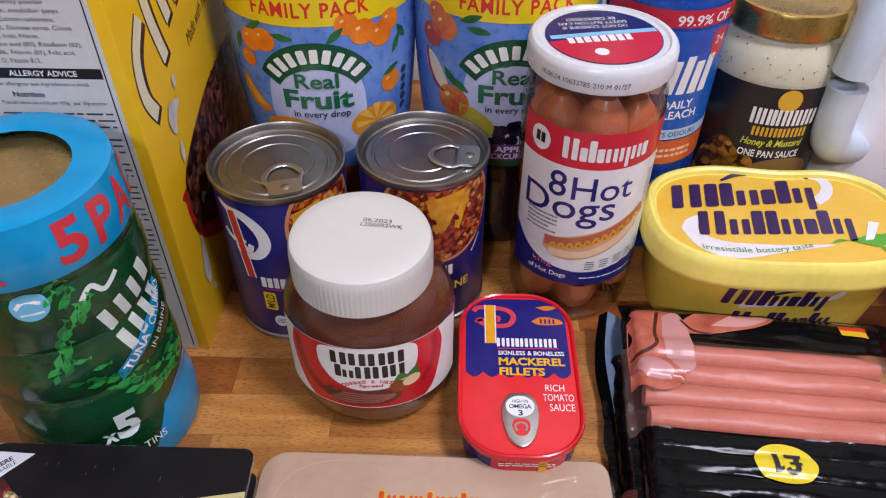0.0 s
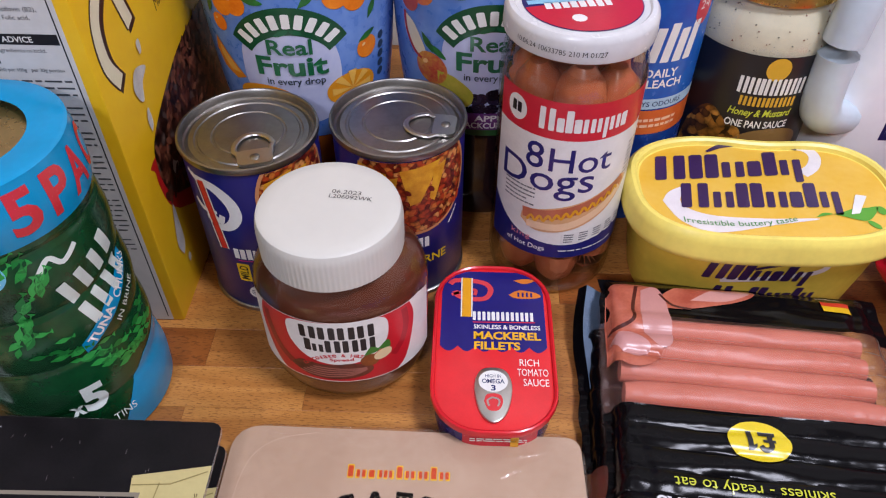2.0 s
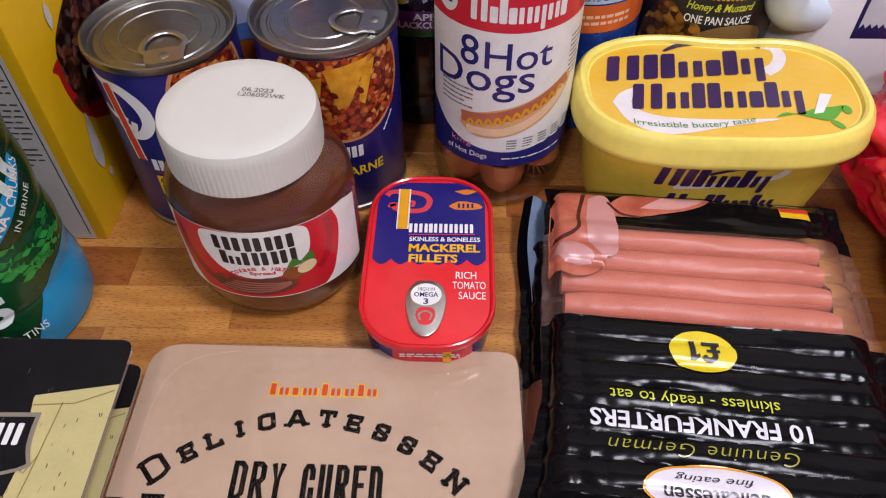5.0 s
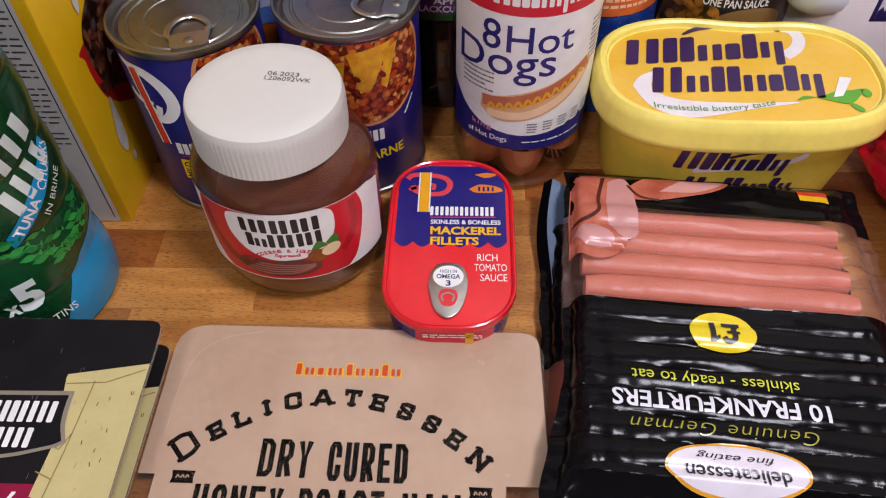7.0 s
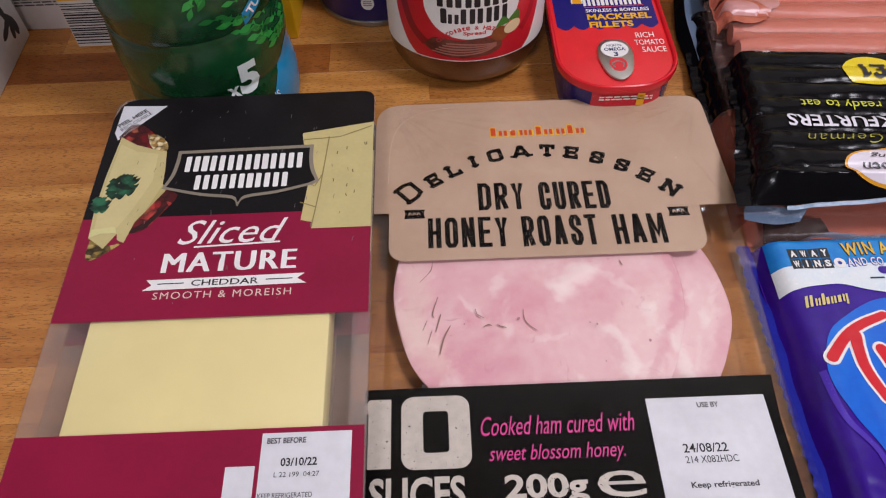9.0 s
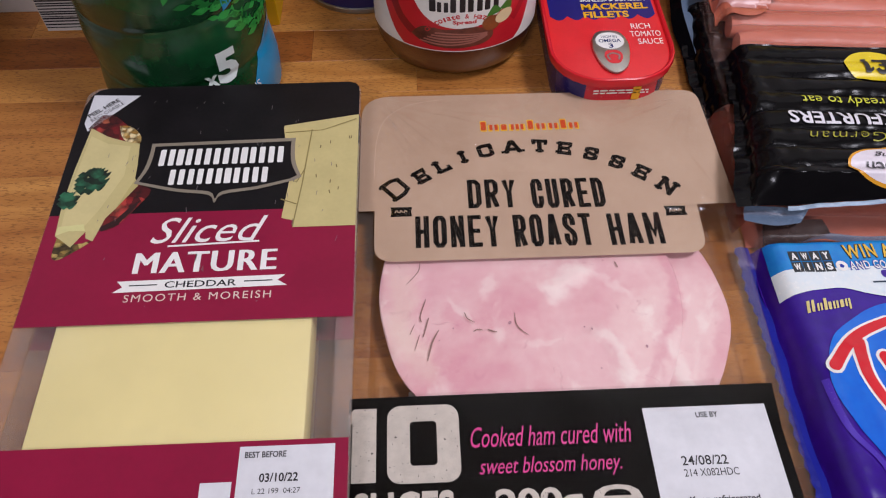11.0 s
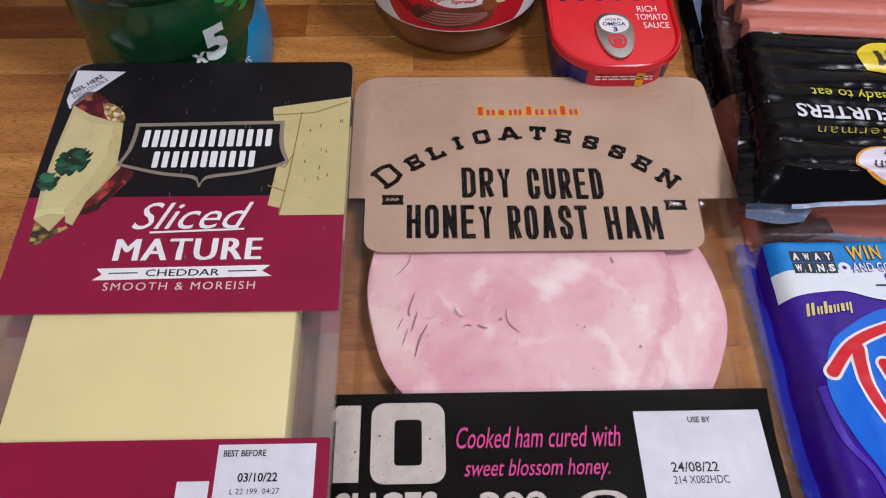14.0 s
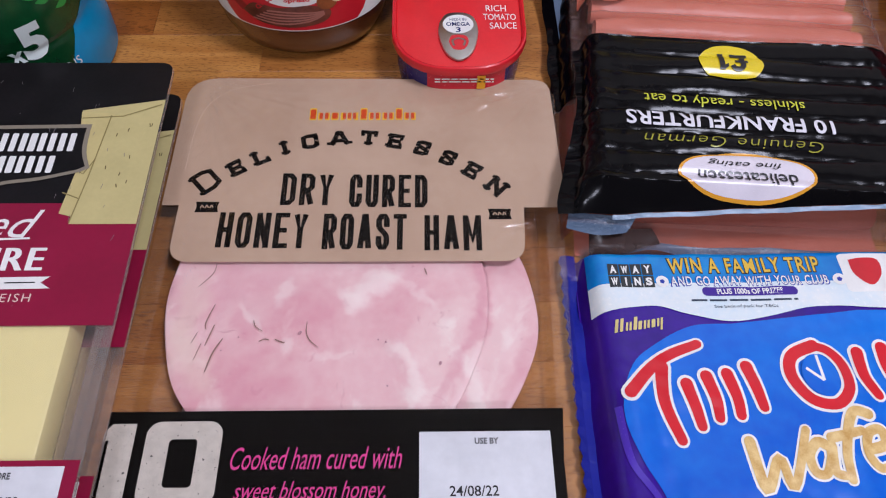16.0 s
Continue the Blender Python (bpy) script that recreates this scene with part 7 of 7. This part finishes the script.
# ---- juice bottles ----
def juice_bottle(x, y, liquid, name):
    b = thing("squash_bottle", name, "bottle", x, y, group="squash bottles")
    prof = [(0.040, 0.0), (0.046, 0.002), (0.049, 0.008), (0.049, 0.026), (0.0465, 0.034), (0.049, 0.042), (0.0475, 0.055), (0.049, 0.064), (0.0490, 0.070), (0.0520, 0.10), (0.0552, 0.13), (0.0552, 0.20), (0.053, 0.225), (0.040, 0.26), (0.022, 0.285), (0.018, 0.29), (0.018, 0.305)]
    part("bottle_body", lathe(prof, 64), mat("bottle_" + liquid.strip("#"), liquid, 0.12, var=0.3, scale=20, coat=0.6), b, "glossy filled plastic bottle")
    part("cap", lathe([(0.0195, 0.296), (0.0195, 0.316), (0.018, 0.318), (0.0, 0.318)], 32), ink("#3c6a2a"), b, "plastic screw cap")
    rf = lambda z: 0.0494 + 0.0066 * (1 - (1 - min(1.0, max(0.0, z - 0.07) / 0.09)) ** 2)
    lab = round_on(rf)
    part("label_sleeve", lathe([(rf(0.070 + 0.0065 * i), 0.070 + 0.0065 * i) for i in range(21)], 72, cap0=False, cap1=False), mat("label_blue", "#3c6cc0", 0.28, var=0.2, scale=18, second="#7c9cd8"), b, "pale blue printed label")
    decal("label_glow", mm(blob([(-24, 112), (-20, 136), (0, 146), (22, 138), (28, 112), (20, 84), (-16, 84)])), mat("label_mist", "#b4b8dc", 0.3, scale=30, second="#c8cce4"), b, lab, 1, "pale lilac centre", CUT, 0.01)
    decal("yellow_band", mm(rect(-75, 166, 75, 186)), ink("#e4c814", 0.3), b, lab, 2, "yellow band", CUT, 0.01)
    decal("purple_band", mm(rect(-75, 186, 75, 199)), ink("#5c3a78", 0.3), b, lab, 2, cut=CUT)
    decal("band_lettering", mm(text("FAMILY PACK", 3, 175, 58, 8.5, 0.02, space=1.12)), ink("#d02c24", 0.3), b, lab, 3, "red lettering", CUT)
    arch = [(33 * math.sin(radians(a)) + 3, 119 + 38 * math.cos(radians(a))) for a in range(-62, 63, 4)]
    arch_in = [(22 * math.sin(radians(a)) + 3, 119 + 22 * math.cos(radians(a))) for a in range(62, -63, -4)]
    decal("arch", mm(poly(arch + arch_in)), ink("#0e4a2a", 0.3), b, lab, 3, "dark green arch", CUT, 0.006)
    blocks = []
    for i in range(9):
        a = -50 + 100 * i / 8
        cx, cy = 3 + 27.8 * math.sin(radians(a)), 119 + 30 * math.cos(radians(a))
        blocks.append(turned(rect(cx - 2.0, cy - 4.2, cx + 2.0, cy + 4.2, 0.9), -a, cx, cy))
    decal("wordmark", mm(join(*blocks)), WHITE, b, lab, 4, "white wordmark as plain blocks", CUT, 0.006)
    decal("title_lettering", mm(join(text("Real", 3, 133.5, 22, 9.5, 0.02), text("Fruit", 3, 121.5, 36, 12.5, 0.03))), ink("#17603a", 0.3), b, lab, 7, "green lettering", CUT, 0.006)
    decal("title_lettering", mm(text("in every drop", 4, 111, 30, 6, 0.01)), ink("#1c2c38", 0.3), b, lab, 7, cut=CUT, cutv=0.006)
    decal("small_leaf", mm(join(ellipse(0, 142, 4, 1.4, 12, 25), ellipse(7, 142.5, 3, 1.2, 12, -20))), ink("#17603a", 0.3), b, lab, 4)
    return b, lab


def fruit(b, lab, u, v, r, c, c2, lv=3):
    decal("fruit_picture", mm(ellipse(u, v, r, r * 1.05, 24)), mat("fruit_" + c.strip("#"), c, 0.3, var=0.25, scale=60, second=c2), b, lab, lv, "printed fruit picture", CUT)
    decal("fruit_glint", mm(ellipse(u - r * 0.35, v + r * 0.35, r * 0.2, r * 0.14, 12, 40)), ink("#f0c080", 0.3), b, lab, lv + 0.6)


def leaf(b, lab, u, v, w, a):
    decal("leaf_picture", mm(turned(blob([(u - w, v), (u, v + w * 0.38), (u + w, v + w * 0.1), (u, v - w * 0.3)], 4), a, u, v)), mat("leaf_print", "#2c7a34", 0.3, var=0.4, scale=80, second="#1a4c24"), b, lab, 3.5, cut=CUT)


b1, lab = juice_bottle(-0.070, 0.411, "#b85c18", "tall squash bottle with orange fruit label and yellow band")
for u, v, r in ((-30, 154, 6.5), (-22, 156, 6.5), (-34, 142, 5), (28, 160, 7), (38, 156, 7), (44, 162, 6), (44, 124, 6.5), (20, 166, 6)):
    fruit(b1, lab, u, v, r, "#d8640c", "#f08c20")
for u, v, a in ((-27, 163, 30), (-12, 159, -10), (48, 146, 60), (44, 131, 20), (-40, 150, 70), (14, 160, 40), (52, 152, -60)):
    leaf(b1, lab, u, v, 6, a)
decal("slice_picture", mm(poly([(-41, 131), (-24, 110), (-31, 107), (-40, 112), (-44, 122)])), ink("#e88c1c", 0.3), b1, lab, 4, "printed orange wedge", CUT)
decal("slice_picture", mm(poly([(-39, 127), (-27, 112), (-34, 112), (-40, 120)])), ink("#f0b450", 0.3), b1, lab, 5, cut=CUT)
decal("slice_picture", mm(ellipse(34, 101, 15, 11)), ink("#e89820", 0.3), b1, lab, 4, cut=CUT)
decal("slice_picture", mm(join(*[turned(poly([(34, 101), (46, 98.5), (46, 103.5)]), k * 45, 34, 101) for k in range(8)])), ink("#f4bc54", 0.3), b1, lab, 5, cut=CUT)
decal("slice_picture", mm(ellipse(-14, 100, 16, 8)), ink("#e89820", 0.3), b1, lab, 4, cut=CUT)
decal("nutrition_badge", mm(join(*[ellipse(55, 126 - 6 * k, 2.4, 2.6, 14) for k in range(5)])), ink("#2a3c50", 0.3), b1, lab, 3)

b2_, lab = juice_bottle(0.0405, 0.419, "#1c1018", "tall squash bottle with apple and blackcurrant label")
for u, v, r, c, d in ((-35, 158, 8, "#b83a30", "#d88040"), (-44, 150, 7, "#a8302c", "#c86838"), (-40, 164, 6, "#b04030", "#d88848")):
    fruit(b2_, lab, u, v, r, c, d)
decal("slice_picture", mm(blob([(-47, 140), (-40, 136), (-33, 122), (-36, 117), (-44, 122), (-49, 132)])), ink("#e8dcc0", 0.3), b2_, lab, 4, "printed apple wedge", CUT)
decal("slice_picture", mm(band(curve_pts([(-48, 141), (-47, 130), (-42, 120), (-36, 116)], 5), 2)), ink("#b02c2c", 0.3), b2_, lab, 5, cut=CUT)
fruit(b2_, lab, -30, 112, 10, "#b82c38", "#d8b040", 5)
decal("fruit_picture", mm(blob([(-26, 112), (-16, 110), (-6, 100), (-10, 90), (-24, 96)])), mat("green_apple_print", "#a8a430", 0.3, var=0.3, scale=60, second="#c8b848"), b2_, lab, 4.5, "printed green apple", CUT)
for u, v, a in ((-16, 160, -10), (-32, 128, -60), (-26, 124, -40), (-20, 166, 20)):
    leaf(b2_, lab, u, v, 6.5, a)
rnd = random.Random(31)
for k in range(16):
    u, v = -12 + rnd.random() * 46, 86 + rnd.random() * 14
    decal("berry_picture", mm(ellipse(u, v, 4, 4, 14)), ink(("#1c1426", "#2a2038", "#120e18")[k % 3], 0.25), b2_, lab, 3.2 + k * 0.05, "printed dark berry", CUT)
decal("name_band", mm(rect(-40, 73, 44, 86)), ink("#6a2c74", 0.3), b2_, lab, 5, "purple name band", CUT)
decal("name_lettering", mm(join(text("APPLE", 5, 82.2, 20, 4.6, 0.03), text("& BLACKCURRANT", 2, 76.6, 46, 4.6, 0.03))), WHITE, b2_, lab, 6, "white lettering", CUT)
decal("leaf_edge", mm(rect(-40, 68.5, 44, 73)), ink("#2c5a2c", 0.3), b2_, lab, 5, cut=CUT)

# ---- blue cleaner bottle ----
cl = thing("cleaner_bottle", "blue plastic cleaner bottle with orange foot band", "bottle", 0.133, 0.405)
part("bottle_body", lathe([(0.030, 0), (0.034, 0.002), (0.0355, 0.008), (0.0355, 0.165), (0.033, 0.185), (0.020, 0.205), (0.0145, 0.212), (0.0145, 0.225)], 56), mat("cleaner_blue", "#16307a", 0.25, var=0.15, scale=20, second="#1c50a8"), cl, "glossy blue printed bottle")
part("cap", lathe([(0.017, 0.218), (0.017, 0.242), (0.015, 0.245), (0.0, 0.245)], 32), ink("#d8d8dc"), cl, "white cap")
on = round_on(0.0356)
decal("red_band", mm(rect(-50, 162, 55, 172)), ink("#c0283c"), cl, on, 1, "red band", CUT)
decal("band_lettering", mm(text("99.9% OF", 14, 166, 34, 6, 0.02)), WHITE, cl, on, 2, cut=CUT)
decal("blue_panel", mm(rect(-50, 92, 55, 160)), mat("cleaner_panel", "#1a4aa4", 0.25, scale=20, second="#2468c0"), cl, on, 1, "mid blue panel", CUT)
decal("wordmark", mm(bars(9, 133, 36, 24, 5, 3, 0.3, 0.15, 0.2)), WHITE, cl, on, 2, "white wordmark as plain bars", CUT)
decal("shield", mm(blob([(22, 158), (34, 158), (34, 146), (28, 140), (22, 146)])), ink("#c0283c"), cl, on, 2, "red shield", CUT)
decal("shield_lettering", mm(text("24", 28, 152, 8, 5)), WHITE, cl, on, 3, cut=CUT)
decal("title_lettering", mm(join(text("DAILY", 8, 114, 20, 5.5, 0.02), text("BLEACH", 9, 107, 26, 5.5, 0.02))), WHITE, cl, on, 2, cut=CUT)
decal("stripe", mm(rect(-50, 90, 55, 97)), ink("#a8c4dc"), cl, on, 2, "pale stripe", CUT)
decal("stripe_lettering", mm(text("DESTROYS ODOURS", 4, 93.5, 44, 3.4, 0.01)), ink("#1c3468"), cl, on, 3, cut=CUT)
decal("orange_band", mm(rect(-50, 72, 55, 89)), ink("#c85c28"), cl, on, 2, "orange band", CUT)
decal("small_print", mm(lines(8, 80, 34, 8, 2, 4)), ink("#e8b89c"), cl, on, 3, cut=CUT)

# ---- cream sauce jar ----
sj = thing("sauce_jar", "glass jar of creamy herb sauce, black label, gold lid", "jar", 0.2095, 0.4205)
sp = [(0.032, 0), (0.037, 0.0012), (0.0412, 0.006), (0.0424, 0.012), (0.0424, 0.122), (0.0417, 0.130), (0.0385, 0.138), (0.0335, 0.1445), (0.0325, 0.149)]
part("sauce", lathe([(r - 0.0012, z + 0.0006) for r, z in sp], 56), mat("cream_sauce", "#e6dac2", 0.4, var=0.08, scale=40), sj, "pale creamy sauce")
part("glass", lathe(sp, 64, cap1=False), GLASS, sj, "clear glass wall")
rnd = random.Random(8)
for k in range(60):
    z = 0.122 + 0.021 * rnd.random()
    a = rnd.uniform(-1.5, 1.5)
    r = np.interp(z, [q[1] for q in sp], [q[0] for q in sp]) - 0.0009
    q = rnd.uniform(0.5, 1.7)
    bm = lathe([(0.0, 0), (0.0004 * q, 0.0002 * q), (0.0003 * q, 0.0005 * q), (0.0, 0.0007 * q)], 6)
    for v in bm.verts:
        v.co = Vector((r * math.sin(a) + v.co.x, -r * math.cos(a) + v.co.y, z + v.co.z))
    part("herb_fleck", bm, ink(("#2c3420", "#7a3c20", "#4a4430")[k % 3]), sj)
GOLD = mat("gold_lid", "#d8b464", 0.28, 1.0, var=0.15, scale=40)
part("lid", lathe([(0.0340, 0.1470), (0.0362, 0.1475), (0.0363, 0.1495), (0.0358, 0.1515), (0.0358, 0.1590), (0.0346, 0.1615), (0.0326, 0.1620), (0.0312, 0.1610), (0.0, 0.1612)], 64), GOLD, sj, "shiny gold metal lid")
on = round_on(0.0425)
lt = plane_on((0, 0, 0.1612), (1, 0, 0), (0, 1, 0))
decal("lid_print", mm(turned(arc_text("PLEASE DO NOT USE", 0, 0, 27, 40, -40, 2.6, 2.4), 180)), ink("#6a5426"), sj, lt, 1.5)
decal("label", mm(rect(-66, 18, 52, 121)), mat("black_label", "#1a1820", 0.35, scale=30), sj, on, 1, "black paper label", CUT)
decal("sun_spot", mm(ellipse(0, 113, 7, 7.4)), ink("#d8a830"), sj, on, 2, "yellow round spot", CUT)
decal("wordmark", mm(blocks(-20, 96, 40, 11, "XXtXXXX", 0.84)), WHITE, sj, on, 3, "white wordmark as plain blocks", CUT)
decal("wordmark", mm(blocks(-17, 87.8, 34, 6.5, "XXXtXXX", 0.8)), ink("#d8a830"), sj, on, 3, "yellow wordmark as plain blocks", CUT)
decal("title_lettering", mm(text("Honey & Mustard", -2, 82.5, 38, 6.5, 0.02, 0.25)), ink("#c4cc3c"), sj, on, 3, "yellow-green lettering", CUT)
decal("title_lettering", mm(text("ONE PAN SAUCE", -2, 75, 38, 5.2, 0.02)), WHITE, sj, on, 3, "white lettering", CUT)
decal("food_picture", mm(blob([(-46, 64), (-38, 78), (-30, 82), (-20, 74), (-10, 68), (-10, 40), (-46, 40)])), chunky("food_picture", ("#9a6420", "#c48a38", "#5c3812", "#3a2410", "#b07428"), 190), sj, on, 2, "picture of glazed chicken", CUT)
decal("food_picture", mm(ellipse(8, 60, 22, 12)), ink("#8a6a3c"), sj, on, 2, cut=CUT)
for k, c in enumerate(("#5a6470", "#8a4a3c", "#3a6a48", "#8a4a3c", "#8a3c3c")):
    decal("round_icon", mm(ellipse(-58, 110 - 10 * k, 3.8, 4.6, 20)), ink(c), sj, on, 2, "small round icon", CUT)
decal("small_print", mm(lines(-52, 88, 3, 44, 14, 3)), GREY_PRINT, sj, on, 2, cut=CUT)

# ---- milk bottle ----
mk = thing("milk_bottle", "white plastic milk bottle with side handle, blue label", "milk bottle", 0.304, 0.441)
MILK = mat("milk_plastic", "#f2f4f8", 0.35, var=0.05, scale=20)
part("bottle_body", loft([[(x, y, z) for x, y in rrect(w * 1.06, d, r, 8, cx, 0)] for w, d, r, z, cx in ((0.082, 0.082, 0.020, 0, 0), (0.090, 0.090, 0.022, 0.002, 0), (0.096, 0.096, 0.024, 0.010, 0), (0.093, 0.093, 0.024, 0.0175, 0), (0.096, 0.096, 0.024, 0.024, 0), (0.096, 0.096, 0.026, 0.080, 0), (0.095, 0.096, 0.028, 0.105, 0.001), (0.091, 0.094, 0.030, 0.140, 0.003), (0.086, 0.090, 0.030, 0.195, 0.004), (0.056, 0.060, 0.024, 0.222, 0.002), (0.034, 0.034, 0.0168, 0.228, 0), (0.034, 0.034, 0.0168, 0.240, 0))]), MILK, mk, "milky white plastic bottle")
hp = curve_pts([(-0.010, -0.020, 0.222), (-0.044, -0.044, 0.208), (-0.060, -0.057, 0.165), (-0.063, -0.059, 0.115), (-0.058, -0.056, 0.082), (-0.034, -0.040, 0.068)], 6)
part("handle", tube(hp, 0.0118, 14), mat("handle_plastic", "#cad8e2", 0.3, var=0.08, scale=20), mk, "bluish hollow plastic handle")
part("cap", lathe([(0.0195, 0.234), (0.0195, 0.248), (0.018, 0.250), (0.0, 0.250)], 32), ink("#2a8a50"), mk, "plastic screw cap")
mo = plane_on((0, -0.048, 0), (1, 0, 0), (0, 0, 1))
decal("label", mm(rect(-10, 55, 42, 121)), ink("#1d2258"), mk, mo, 1, "dark blue label", None)
decal("label_face", mm(rect(-7.5, 57.5, 39, 118)), ink("#c8d0d8"), mk, mo, 2)
decal("label_ground", mm(poly([(-7.5, 57.5)] + [(-7.5 + 46.5 * k / 24, 62 + (3 if k % 2 else 0)) for k in range(25)] + [(39, 57.5)])), ink("#1d2258"), mk, mo, 3)

# ---- red crumpled bag ----
bag = thing("red_bag", "crumpled glossy red plastic bag of food", "bag", 0.340, 0.268)


def bag_pt(s, t):
    a, b = 2 * math.pi * s, math.pi * (t - 0.5)
    x, y, z = 0.062 * math.cos(b) * math.cos(a), 0.098 * math.cos(b) * math.sin(a), 0.041 + 0.041 * math.sin(b)
    sq = 1 + 0.12 * abs(math.sin(2 * a)) * math.cos(b)
    n = noise.noise(Vector((x * 34, y * 30, z * 50))) * 0.008 + abs(noise.noise(Vector((x * 70, y * 60, z * 80 + 5)))) * 0.010 - abs(noise.noise(Vector((x * 130, y * 110, z * 120 + 2)))) * 0.004
    k = 1 + n / 0.05
    z = max(0.0006, z * (1 + n * 5))
    return (x * sq * k, y * sq * k, z)


bm = sheet(190, 80, bag_pt)
bmesh.ops.remove_doubles(bm, verts=bm.verts, dist=1e-5)
part("bag_film", bm, mat("red_film", "#d0162c", 0.18, var=0.2, scale=30, bump=0.3, bscale=70, spec=0.6), bag, "glossy crumpled red film")


def patch_bm(s0, s1, t0, t1):
    def fn(s, t):
        p = Vector(bag_pt(s0 + (s1 - s0) * s, t0 + (t1 - t0) * t))
        c = Vector((0, 0, 0.03))
        return p + (p - c).normalized() * 0.0006
    return sheet(10, 8, fn)


part("dark_print", patch_bm(0.46, 0.56, 0.72, 0.86), ink("#1c2048", 0.2), bag, "dark blue print on the bag")
part("white_print", patch_bm(0.60, 0.66, 0.60, 0.70), ink("#d8d8dc", 0.2), bag, "white print on the bag")

# ---- worktop staves, last because there are many ----
def staves():
    rnd = random.Random(4)
    pitch, first = 0.0268, 0.2675
    lo = -int((first + 0.20) / pitch)
    hi = int((0.597 - first) / pitch)
    made = {}
    for row in range(lo, hi + 1):
        y1 = first + row * pitch
        y0 = y1 - pitch
        if y0 < -0.2:
            continue
        x = -0.60 - rnd.random() * 0.3
        cuts = [x]
        while x < 0.6:
            x += rnd.choice((0.22, 0.28, 0.34, 0.40))
            cuts.append(x)
        if row == 0:
            cuts = [-0.79, -0.45, -0.112, 0.168, 0.508, 0.788]
        for i, (a, b) in enumerate(zip(cuts, cuts[1:])):
            n = round(b - a, 3)
            if n not in made:
                made[n] = mesh_of(box_bm(-n / 2 + 0.00003, -pitch / 2 + 0.00003, -0.012, n / 2 - 0.00003, pitch / 2 - 0.00003, 0, 0.00012, 1), "stave", False)
            k = rnd.choice((0, 0, 1, 1, 1, 2)) if not (row == 0 and i < 3) else (0, 2, 1)[i] if i != 1 else 2
            key = (n, k)
            if key not in made:
                made[key] = made[n].copy()
                made[key].materials.append(WOODS[k])
            ob = new("stave", made[key])
            ob.parent = worktop
            ob.location = ((a + b) / 2, (y0 + y1) / 2, 0)


staves()
